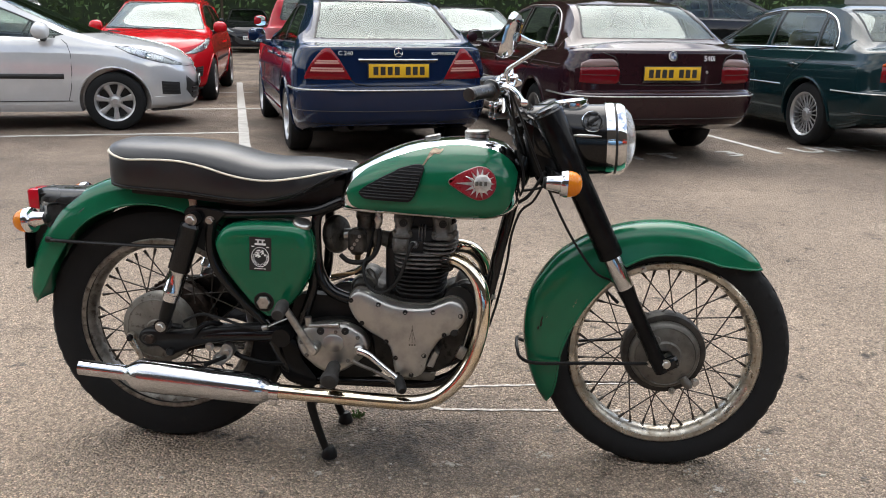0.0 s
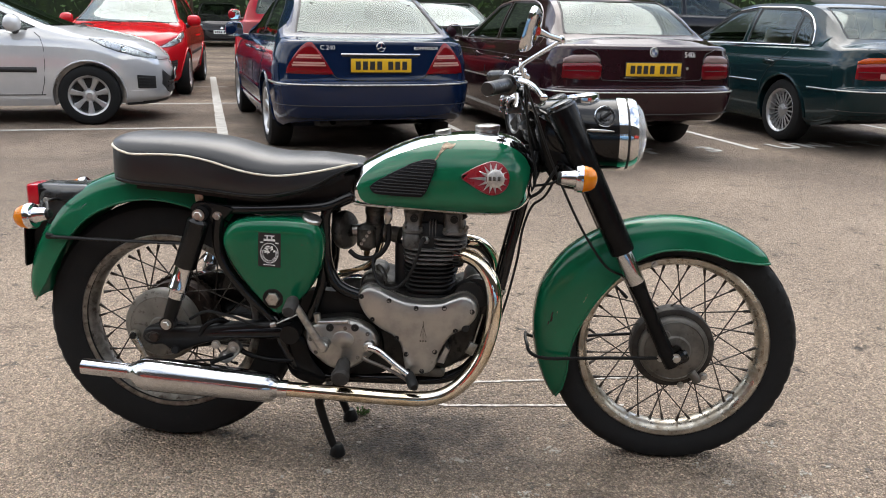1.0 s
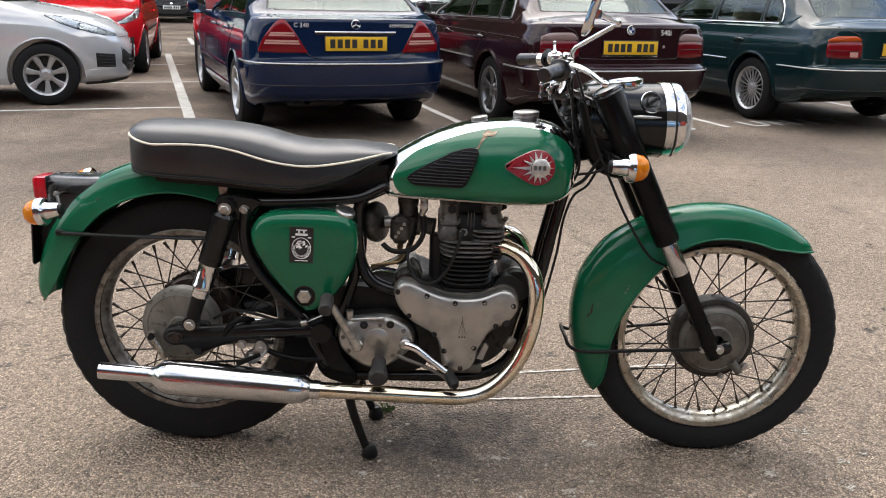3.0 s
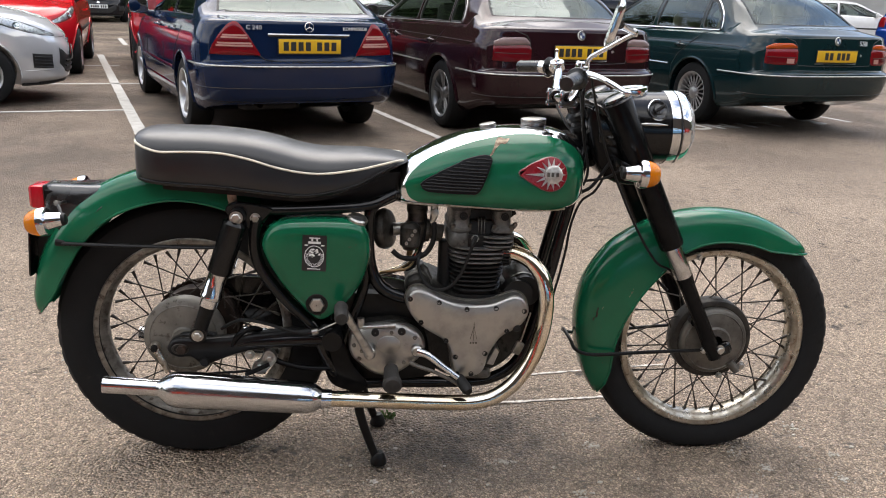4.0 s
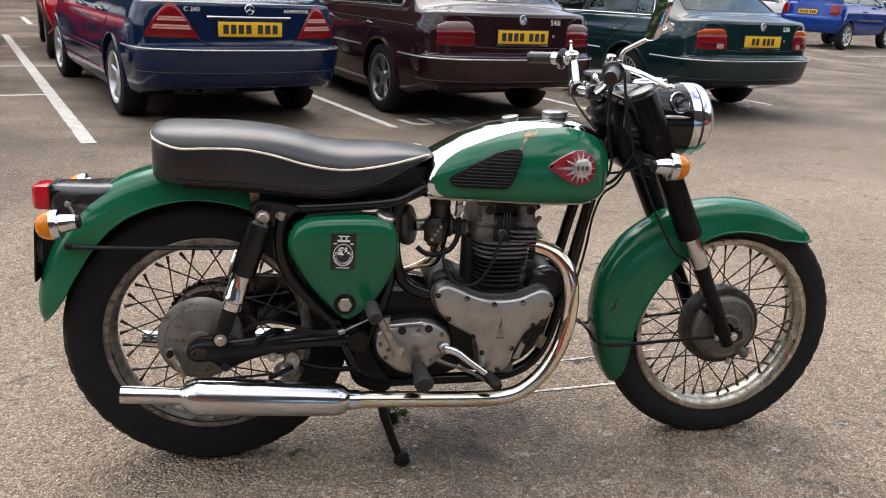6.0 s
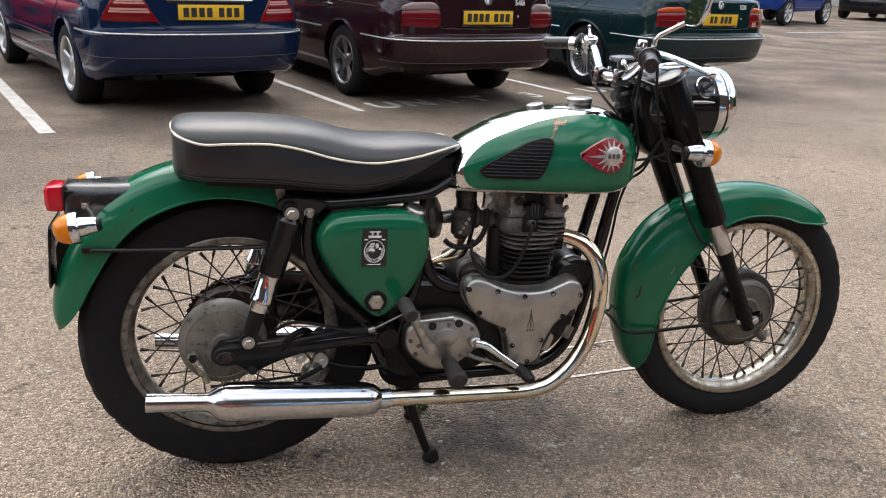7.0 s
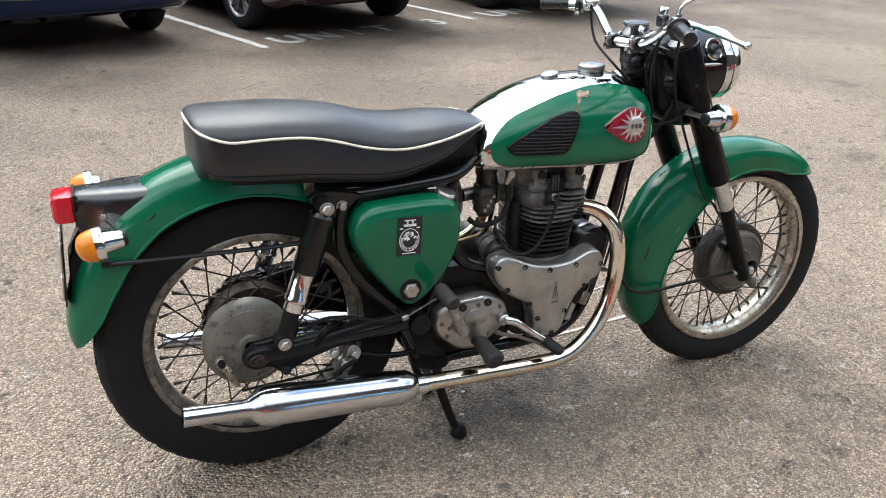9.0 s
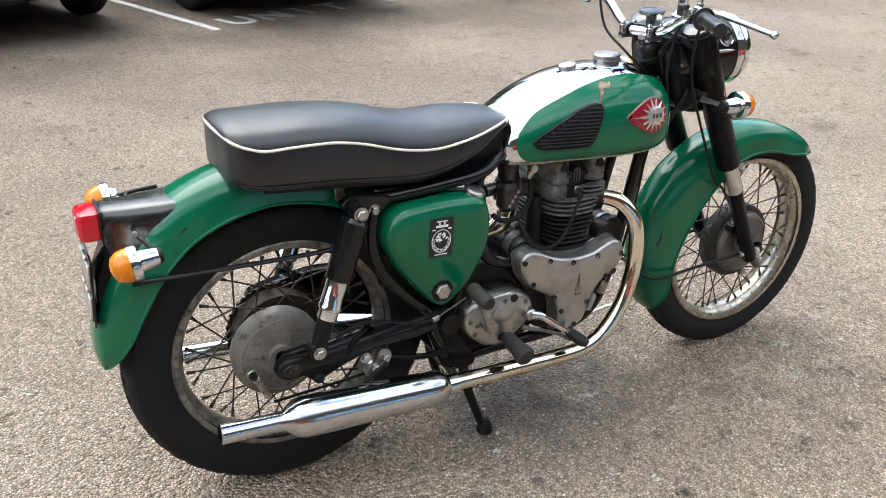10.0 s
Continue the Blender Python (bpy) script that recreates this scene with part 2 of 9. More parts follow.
def asphalt_mat():
    m, n, l, p = node_mat("asphalt")
    f1, _ = noise_fac(n, l, 0.55, 6.0, 0.38, 0.62)
    c = mixed(n, l, f1, (0.262, 0.210, 0.165), (0.335, 0.269, 0.212))
    bt = n.new("ShaderNodeTexCoord")
    bd = n.new("ShaderNodeVectorMath")
    bd.operation = "DOT_PRODUCT"
    bd.inputs[1].default_value = (-0.326, 0.945, 0.0)
    l.new(bt.outputs["Object"], bd.inputs[0])
    br = n.new("ShaderNodeMapRange")
    br.interpolation_type = "SMOOTHSTEP"
    br.inputs["From Min"].default_value, br.inputs["From Max"].default_value = 0.6, 5.0
    l.new(bd.outputs["Value"], br.inputs["Value"])
    bn, _ = noise_fac(n, l, 0.9, 6.0, 0.25, 0.60)
    bx = n.new("ShaderNodeMath")
    bx.operation = "MULTIPLY"
    l.new(br.outputs["Result"], bx.inputs[0])
    l.new(bn, bx.inputs[1])
    c = mixed(n, l, bx.outputs["Value"], c, (0.125, 0.100, 0.082))
    f2, _ = noise_fac(n, l, 2.3, 8.0, 0.58, 0.80, rough=0.65)
    c = mixed(n, l, f2, c, (0.095, 0.080, 0.068))
    f4, _ = noise_fac(n, l, 7.0, 8.0, 0.60, 0.68, rough=0.7)
    c = mixed(n, l, f4, c, (0.064, 0.055, 0.048))
    # oily patch that has soaked in before the front wheel
    st = n.new("ShaderNodeTexCoord")
    sm = n.new("ShaderNodeMapping")
    sm.vector_type = "TEXTURE"
    sm.inputs["Location"].default_value, sm.inputs["Scale"].default_value = (1.75, -0.30, 0), (1.25, 0.75, 1.0)
    sg = n.new("ShaderNodeTexGradient")
    sg.gradient_type = "SPHERICAL"
    l.new(st.outputs["Object"], sm.inputs["Vector"])
    l.new(sm.outputs["Vector"], sg.inputs["Vector"])
    f5, _ = noise_fac(n, l, 4.2, 9.0, 0.42, 0.60, rough=0.72)
    sx = n.new("ShaderNodeMath")
    sx.operation = "MULTIPLY"
    l.new(sg.outputs["Fac"], sx.inputs[0])
    l.new(f5, sx.inputs[1])
    sy = n.new("ShaderNodeMath")
    sy.operation, sy.use_clamp = "MULTIPLY", True
    sy.inputs[1].default_value = 0.5
    l.new(sx.outputs["Value"], sy.inputs[0])
    c = mixed(n, l, sy.outputs["Value"], c, (0.060, 0.052, 0.046))
    # darker, smoother patch of ground below the engine
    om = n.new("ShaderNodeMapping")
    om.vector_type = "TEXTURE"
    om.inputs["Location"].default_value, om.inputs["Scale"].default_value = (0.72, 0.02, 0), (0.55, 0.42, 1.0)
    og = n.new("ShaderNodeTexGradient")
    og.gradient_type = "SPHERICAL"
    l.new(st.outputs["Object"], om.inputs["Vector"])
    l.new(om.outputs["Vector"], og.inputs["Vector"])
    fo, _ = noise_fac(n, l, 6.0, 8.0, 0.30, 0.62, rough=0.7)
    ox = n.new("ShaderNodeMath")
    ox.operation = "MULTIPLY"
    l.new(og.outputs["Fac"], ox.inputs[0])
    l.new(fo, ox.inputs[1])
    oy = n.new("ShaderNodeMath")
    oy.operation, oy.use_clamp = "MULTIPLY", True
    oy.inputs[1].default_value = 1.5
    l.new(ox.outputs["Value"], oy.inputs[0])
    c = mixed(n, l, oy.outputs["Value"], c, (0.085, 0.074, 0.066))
    orough = n.new("ShaderNodeMapRange")
    orough.inputs["To Min"].default_value, orough.inputs["To Max"].default_value = 0.70, 0.34
    l.new(oy.outputs["Value"], orough.inputs["Value"])
    l.new(orough.outputs["Result"], p.inputs["Roughness"])
    tc = n.new("ShaderNodeTexCoord")
    vo = n.new("ShaderNodeTexVoronoi")
    vo.inputs["Scale"].default_value = 125.0
    l.new(tc.outputs["Object"], vo.inputs["Vector"])
    hs = n.new("ShaderNodeValToRGB")
    hs.color_ramp.elements[0].position, hs.color_ramp.elements[0].color = 0.08, (0.20, 0.19, 0.18, 1)
    hs.color_ramp.elements[1].position, hs.color_ramp.elements[1].color = 0.92, (2.45, 2.36, 2.22, 1)
    l.new(vo.outputs["Color"], hs.inputs["Fac"])
    mul = n.new("ShaderNodeMixRGB")
    mul.blend_type = "MULTIPLY"
    mul.inputs["Fac"].default_value = 0.44
    l.new(c, mul.inputs["Color1"])
    l.new(hs.outputs["Color"], mul.inputs["Color2"])
    vf = n.new("ShaderNodeTexVoronoi")
    vf.inputs["Scale"].default_value = 330.0
    l.new(tc.outputs["Object"], vf.inputs["Vector"])
    hf = n.new("ShaderNodeValToRGB")
    hf.color_ramp.elements[0].position, hf.color_ramp.elements[0].color = 0.15, (0.45, 0.44, 0.43, 1)
    hf.color_ramp.elements[1].position, hf.color_ramp.elements[1].color = 0.90, (1.85, 1.80, 1.72, 1)
    l.new(vf.outputs["Color"], hf.inputs["Fac"])
    mf = n.new("ShaderNodeMixRGB")
    mf.blend_type = "MULTIPLY"
    mf.inputs["Fac"].default_value = 0.30
    ve = n.new("ShaderNodeTexVoronoi")
    ve.feature = "DISTANCE_TO_EDGE"
    ve.inputs["Scale"].default_value = 125.0
    l.new(tc.outputs["Object"], ve.inputs["Vector"])
    he = n.new("ShaderNodeValToRGB")
    he.color_ramp.elements[0].position, he.color_ramp.elements[0].color = 0.02, (0.52, 0.50, 0.48, 1)
    he.color_ramp.elements[1].position, he.color_ramp.elements[1].color = 0.20, (1.62, 1.62, 1.62, 1)
    l.new(ve.outputs["Distance"], he.inputs["Fac"])
    me = n.new("ShaderNodeMixRGB")
    me.blend_type = "MULTIPLY"
    me.inputs["Fac"].default_value = 0.74
    l.new(mul.outputs["Color"], me.inputs["Color1"])
    l.new(he.outputs["Color"], me.inputs["Color2"])
    l.new(me.outputs["Color"], mf.inputs["Color1"])
    l.new(hf.outputs["Color"], mf.inputs["Color2"])
    mul = mf
    f6, _ = noise_fac(n, l, 11.0, 7.0, 0.60, 0.66, rough=0.72)
    c = mixed(n, l, f6, mul.outputs["Color"], (0.088, 0.074, 0.063))
    f3, _ = noise_fac(n, l, 11.0, 8.0, 0.615, 0.74, rough=0.78)
    c = mixed(n, l, f3, c, (0.32, 0.285, 0.25))
    l.new(c, p.inputs["Base Color"])
    p.inputs["Specular IOR Level"].default_value = 0.26
    nz = n.new("ShaderNodeTexNoise")
    nz.inputs["Scale"].default_value = 75.0
    nz.inputs["Detail"].default_value = 5.0
    l.new(tc.outputs["Object"], nz.inputs["Vector"])
    ad = n.new("ShaderNodeMath")
    dome = n.new("ShaderNodeMath")
    dome.operation = "MULTIPLY"
    dome.inputs[1].default_value = -1.1
    l.new(vo.outputs["Distance"], dome.inputs[0])
    l.new(dome.outputs["Value"], ad.inputs[0])
    l.new(nz.outputs["Fac"], ad.inputs[1])
    b = n.new("ShaderNodeBump")
    b.inputs["Strength"].default_value = 1.0
    b.inputs["Distance"].default_value = 0.016
    l.new(ad.outputs["Value"], b.inputs["Height"])
    l.new(b.outputs["Normal"], p.inputs["Normal"])
    return m


ASPHALT = asphalt_mat()


def car_paint(name, col, metal=0.1):
    return surface(name, col, 0.07, metal, tuple(x * 1.1 for x in col), 2.5, rough2=0.10, coat=0.0, wear=tuple(min(1, x * 1.15 + 0.001) for x in col), wear_scale=6.0, wear_lo=0.60, wear_hi=0.8, spec=0.39)


NAVY = car_paint("navy_metallic", (0.0031, 0.0108, 0.037), 0.0)
MAROON = car_paint("maroon_metallic", (0.018, 0.0055, 0.008), 0.0)
TEAL = car_paint("dark_green_metallic", (0.0045, 0.0175, 0.0205), 0.0)
SILVER = car_paint("silver_metallic", (0.56, 0.565, 0.57), 0.30)
ORANGE = car_paint("orange_red_gloss", (0.36, 0.028, 0.014), 0.0)
RED = car_paint("red_gloss", (0.44, 0.008, 0.014), 0.05)
DARKRED = car_paint("dark_red_gloss", (0.30, 0.008, 0.014), 0.05)
BLUE = car_paint("bright_blue", (0.006, 0.036, 0.20), 0.2)
WHITE = car_paint("white_gloss", (0.62, 0.62, 0.62), 0.0)
PALEBLUE = car_paint("pale_blue", (0.16, 0.30, 0.46), 0.2)
GREYCAR = car_paint("grey_metallic", (0.20, 0.21, 0.22), 0.6)
BLACKCAR = car_paint("black_gloss", (0.008, 0.008, 0.010), 0.1)
GLASS = pane_mat("tinted_glass", (0.55, 0.62, 0.58))
LAMPGLASS = pane_mat("lamp_glass", (0.93, 0.94, 0.95))
LAMPSILVER = surface("lamp_silver", (0.80, 0.81, 0.82), 0.24, 0.55, (0.62, 0.63, 0.64), 22.0)
TRIM = surface("black_plastic_trim", (0.012, 0.012, 0.012), 0.5)
INTERIOR = surface("grey_upholstery", (0.045, 0.044, 0.042), 0.8, bump=0.2, bump_scale=120)
BEIGE = surface("beige_upholstery", (0.20, 0.17, 0.13), 0.8)
PLATE_Y = surface("yellow_plate", (0.70, 0.42, 0.012), 0.35, 0.0, (0.66, 0.39, 0.01), 8.0)
PLATE_W = surface("white_plate", (0.62, 0.62, 0.60), 0.35)
INK = surface("plate_black", (0.012, 0.012, 0.012), 0.5)
ALLOYWHEEL = surface("silver_wheel", (0.52, 0.52, 0.52), 0.32, 0.8, (0.42, 0.42, 0.42), 12.0)
DARKWHEEL = surface("grey_wheel", (0.26, 0.26, 0.265), 0.28, 0.8, (0.20, 0.20, 0.20), 12.0)
TAILRED = lens_mat("tail_red", (0.19, 0.004, 0.008), 0.1, 0.15)
TAILDARK = lens_mat("tail_dark_red", (0.13, 0.004, 0.008), 0.1, 0.1)
TAILPINK = lens_mat("tail_pale", (0.52, 0.27, 0.23), 0.1, 0.15)
TAILSMOKE = lens_mat("tail_smoke", (0.24, 0.165, 0.16), 0.1, 0.12)
TAILAMBER = lens_mat("tail_amber", (0.46, 0.065, 0.004), 0.15, 0.1)
INNERSHADE = surface("hedge_inner_shade", (0.010, 0.018, 0.006), 0.9, 0.0, (0.022, 0.038, 0.011), 4.0)
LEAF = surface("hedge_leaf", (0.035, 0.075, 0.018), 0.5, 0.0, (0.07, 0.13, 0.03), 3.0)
BARK = surface("hedge_wood", (0.05, 0.035, 0.022), 0.9)
RENDER = surface("grey_render", (0.34, 0.34, 0.335), 0.85, 0.0, (0.28, 0.28, 0.27), 0.8, wear=(0.2, 0.2, 0.19), wear_scale=3.0, wear_lo=0.6, wear_hi=0.75)
SKYBLOCK = surface("sky_block_dark", (0.020, 0.015, 0.011), 0.9, 0.0, (0.032, 0.025, 0.019), 6.0)


# ---- building blocks ----
from mathutils import geometry
from mathutils.bvhtree import BVHTree

V = Vector


def spline(pts, n=8, closed=False):
    """Catmull-Rom through the points, n steps a span."""
    pts = [V(p) for p in pts]
    k = len(pts)
    out = []
    for i in range(k if closed else k - 1):
        if closed:
            a, b, c, d = pts[i - 1], pts[i], pts[(i + 1) % k], pts[(i + 2) % k]
        else:
            a, b, c, d = pts[max(i - 1, 0)], pts[i], pts[i + 1], pts[min(i + 2, k - 1)]
        for j in range(n):
            t = j / n
            out.append(0.5 * ((2 * b) + (c - a) * t + (2 * a - 5 * b + 4 * c - d) * t * t + (3 * b - a - 3 * c + d) * t * t * t))
    if not closed:
        out.append(pts[-1])
    return out


def lerp_table(table, x):
    """Straight interpolation in rows (x, a, b, ...)."""
    if x <= table[0][0]:
        return table[0][1:]
    for p, q in zip(table, table[1:]):
        if x <= q[0]:
            t = (x - p[0]) / (q[0] - p[0])
            return tuple(a + (b - a) * t for a, b in zip(p[1:], q[1:]))
    return table[-1][1:]


def smooth_table(table, x):
    """Cubic interpolation (monotone enough) in rows (x, a, b, ...)."""
    if x <= table[0][0]:
        return table[0][1:]
    if x >= table[-1][0]:
        return table[-1][1:]
    for i in range(len(table) - 1):
        p, q = table[i], table[i + 1]
        if x <= q[0]:
            o, r = table[max(i - 1, 0)], table[min(i + 2, len(table) - 1)]
            h = q[0] - p[0]
            t = (x - p[0]) / h
            res = []
            for k in range(1, len(p)):
                d = (q[k] - p[k]) / h
                d0 = (p[k] - o[k]) / (p[0] - o[0]) if i > 0 else d
                d1 = (r[k] - q[k]) / (r[0] - q[0]) if i + 2 < len(table) else d
                m0 = 0 if d0 * d <= 0 else 2 * d0 * d / (d0 + d)
                m1 = 0 if d1 * d <= 0 else 2 * d1 * d / (d1 + d)
                res.append((2 * t ** 3 - 3 * t * t + 1) * p[k] + (t ** 3 - 2 * t * t + t) * h * m0 + (3 * t * t - 2 * t ** 3) * q[k] + (t ** 3 - t * t) * h * m1)
            return tuple(res)


class Geo:
    """Vertices and faces, gathered for one mesh."""

    def __init__(self):
        self.v, self.f, self.m = [], [], []

    def add(self, verts, faces, mat=0):
        o = len(self.v)
        self.v += [tuple(p) for p in verts]
        self.f += [tuple(i + o for i in f) for f in faces]
        self.m += [mat] * len(faces)
        return self

    def rings(self, rings, closed=True, caps=True, mat=0, loop=False):
        k, n = len(rings[0]), len(rings)
        verts = [p for r in rings for p in r]
        faces = []
        for i in range(n if loop else n - 1):
            a, b = i * k, ((i + 1) % n) * k
            for j in range(k if closed else k - 1):
                j2 = (j + 1) % k
                faces.append((a + j, a + j2, b + j2, b + j))
        if caps and closed and not loop:
            faces.append(tuple(range(k - 1, -1, -1)))
            faces.append(tuple(range((n - 1) * k, n * k)))
        return self.add(verts, faces, mat)

    def tube(self, path, r, n=10, smooth=0, caps=True, mat=0, flat=1.0):
        pts = spline(path, smooth) if smooth else [V(p) for p in path]
        if isinstance(r, (int, float)):
            rad = [r] * len(pts)
        else:
            rad = [lerp_table([(i / (len(r) - 1), x) for i, x in enumerate(r)], i / (len(pts) - 1))[0] for i in range(len(pts))]
        rings = []
        t = (pts[1] - pts[0]).normalized()
        up = V((0, 0, 1)) if abs(t.z) < 0.9 else V((1, 0, 0))
        u = t.cross(up).normalized()
        for i, p in enumerate(pts):
            t = (pts[min(i + 1, len(pts) - 1)] - pts[max(i - 1, 0)]).normalized()
            u = (u - t * u.dot(t)).normalized()
            w = t.cross(u)
            rings.append([p + (u * math.cos(a) * flat + w * math.sin(a)) * rad[i] for a in (2 * math.pi * j / n for j in range(n))])
        return self.rings(rings, True, caps, mat)

    def lathe(self, profile, origin, axis, n=32, mat=0, loop=False, caps=False):
        """Profile rows (radius, distance along the axis)."""
        axis, origin = V(axis).normalized(), V(origin)
        side = axis.cross(V((0, 0, 1)) if abs(axis.z) < 0.9 else V((1, 0, 0))).normalized()
        other = axis.cross(side)
        rings = []
        for r, h in profile:
            r = max(r, 1e-5)
            rings.append([origin + axis * h + (side * math.cos(a) + other * math.sin(a)) * r for a in (2 * math.pi * j / n for j in range(n))])
        return self.rings(rings, True, caps, mat, loop)

    def pillow(self, poly, to3d, rings, mat=0, back=True):
        """A flat outline raised in steps (inset, height): bevelled or domed plates."""
        loops = []
        for inset, h in rings:
            loops.append([to3d(p[0], p[1], h) for p in inset_poly(poly, inset)])
        k = len(poly)
        base = len(self.v)
        self.rings(loops, True, False, mat)
        top = [V((p[0], p[1], 0)) for p in inset_poly(poly, rings[-1][0])]
        o = base + (len(loops) - 1) * k
        tris = tessellate(top)
        self.f += [tuple(o + i for i in t) for t in tris]
        self.m += [mat] * len(tris)
        if back:
            low = [V((p[0], p[1], 0)) for p in poly]
            tris = tessellate(low)
            self.f += [tuple(base + i for i in t) for t in tris]
            self.m += [mat] * len(tris)
        return self

    def box(self, c, size, bevel=0.0, rot=None, mat=0):
        x, y, z = (s / 2 for s in size)
        b = min(bevel, x, y, z)
        if b <= 0:
            vs = [V((sx * x, sy * y, sz * z)) for sx in (-1, 1) for sy in (-1, 1) for sz in (-1, 1)]
            fs = [(0, 1, 3, 2), (4, 6, 7, 5), (0, 4, 5, 1), (2, 3, 7, 6), (0, 2, 6, 4), (1, 5, 7, 3)]
        else:
            loops = []
            for zz, ins in ((-z, b), (-z + b * 0.3, b * 0.3), (-z + b, 0), (z - b, 0), (z - b * 0.3, b * 0.3), (z, b)):
                X, Y = x - ins, y - ins
                loops.append([V(p) for p in ((X, -Y + b, zz), (X, Y - b, zz), (X - b, Y, zz), (-X + b, Y, zz), (-X, Y - b, zz), (-X, -Y + b, zz), (-X + b, -Y, zz), (X - b, -Y, zz))])
            g = Geo().rings(loops)
            vs, fs = [V(p) for p in g.v], g.f
        if rot is not None:
            vs = [rot @ p for p in vs]
        return self.add([p + V(c) for p in vs], fs, mat)

    def move(self, m):
        self.v = [tuple(m @ V(p)) for p in self.v]
        return self

    def mirror_y(self):
        self.v = [(a, -b, c) for a, b, c in self.v]
        return self


def tessellate(pts):
    return geometry.tessellate_polygon([pts])


def inset_poly(poly, d):
    if d == 0:
        return [V((p[0], p[1])) for p in poly]
    pts = [V((p[0], p[1])) for p in poly]
    k = len(pts)
    area = sum(pts[i].x * pts[(i + 1) % k].y - pts[(i + 1) % k].x * pts[i].y for i in range(k))
    s = 1 if area > 0 else -1
    out = []
    for i in range(k):
        e = (pts[(i + 1) % k] - pts[i - 1])
        e = e.normalized() if e.length > 1e-9 else V((1, 0))
        out.append(pts[i] + V((-e.y, e.x)) * d * s)
    return out


def make_mesh(name, geo, mats, smooth=40):
    me = bpy.data.meshes.new(name)
    me.from_pydata(geo.v, [], geo.f)
    mats = mats if isinstance(mats, (list, tuple)) else [mats]
    for m in mats:
        me.materials.append(m)
    if len(mats) > 1:
        me.polygons.foreach_set("material_index", geo.m)
    bm = bmesh.new()
    bm.from_mesh(me)
    bmesh.ops.recalc_face_normals(bm, faces=bm.faces)
    bm.to_mesh(me)
    bm.free()
    if smooth:
        me.shade_smooth()
        me.set_sharp_from_angle(angle=radians(smooth))
    return me


def part(name, geo, mats, parent=None, label="", smooth=40):
    ob = new(name, make_mesh(name, geo, mats, smooth) if isinstance(geo, Geo) else geo)
    if parent is not None:
        ob.parent = parent
    if label:
        ob["label"] = label
    return ob


def group_part(name, parent=None, label=""):
    ob = new(name)
    ob.empty_display_size = 0.1
    if parent is not None:
        ob.parent = parent
    if label:
        ob["label"] = label
    return ob


def R(a, b, d):
    """A point of the machine's right flank: along, up, out from its middle."""
    return V((a, -d, b))


def ring_poly(cx, cz, r, n=24, rz=None):
    return [(cx + r * math.cos(2 * math.pi * i / n), cz + (rz or r) * math.sin(2 * math.pi * i / n)) for i in range(n)]


def smooth_poly(pts, n=5):
    return [(p.x, p.y) for p in spline([V((a, b, 0)) for a, b in pts], n, True)]


def round_poly(pts, r, n=5):
    """An outline with its corners rounded off."""
    out, k = [], len(pts)
    for i in range(k):
        a, b, c = (V((*pts[j % k], 0)) for j in (i - 1, i, i + 1))
        u, w = a - b, c - b
        d = min(r, u.length * 0.45, w.length * 0.45)
        p, q = b + u.normalized() * d, b + w.normalized() * d
        for j in range(n + 1):
            t = j / n
            e = p * (1 - t) ** 2 + b * 2 * t * (1 - t) + q * t * t
            out.append((e.x, e.y))
    return out


def letters(name, words, size, depth, mat, parent, m, label="", bold=0.0):
    """Raised letters as a mesh, at the pose m (text runs along x, up is y)."""
    cu = bpy.data.curves.new(name, "FONT")
    cu.body, cu.size, cu.extrude, cu.offset = words, size, depth, bold
    cu.align_x, cu.align_y = "CENTER", "CENTER"
    cu.resolution_u = 3
    tmp = bpy.data.objects.new(name, cu)
    scene.collection.objects.link(tmp)
    me = bpy.data.meshes.new_from_object(tmp.evaluated_get(bpy.context.evaluated_depsgraph_get()))
    bpy.data.objects.remove(tmp)
    me.materials.clear()
    me.materials.append(mat)
    me.transform(m)
    ob = part(name, me, mat, parent, label)
    return ob


# ---- ground, painted lines ----
def sheet(name, poly, z, mat, label, kind="structure", cat="", parent=None):
    ob = part(name, Geo().pillow(poly, lambda a, b, d: V((a, b, d)), [(0, z - 0.003), (0, z)]), mat, parent, label, 0)
    return tagged(ob, label, cat, "", kind)


g = Geo()
n, half = 40, 1500.0
xs = [math.copysign(abs(2 * i / n - 1) ** 3.0, 2 * i / n - 1) * half for i in range(n + 1)]
g.rings([[V((x, y, 0)) for y in xs] for x in xs], False, False)
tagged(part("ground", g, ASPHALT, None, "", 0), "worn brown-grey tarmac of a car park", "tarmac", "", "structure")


def ragged(a, b, w, step=0.12, seed=1, amp=0.006):
    r = random.Random(seed)
    a, b = V((*a, 0)), V((*b, 0))
    d = (b - a)
    L = d.length
    d.normalize()
    s = V((-d.y, d.x, 0))
    k = max(2, int(L / step))
    one = [a + d * (L * i / k) + s * (w / 2 + r.uniform(-amp, amp)) for i in range(k + 1)]
    two = [a + d * (L * i / k) - s * (w / 2 + r.uniform(-amp, amp)) for i in range(k + 1)]
    return [(p.x, p.y) for p in one] + [(p.x, p.y) for p in reversed(two)]


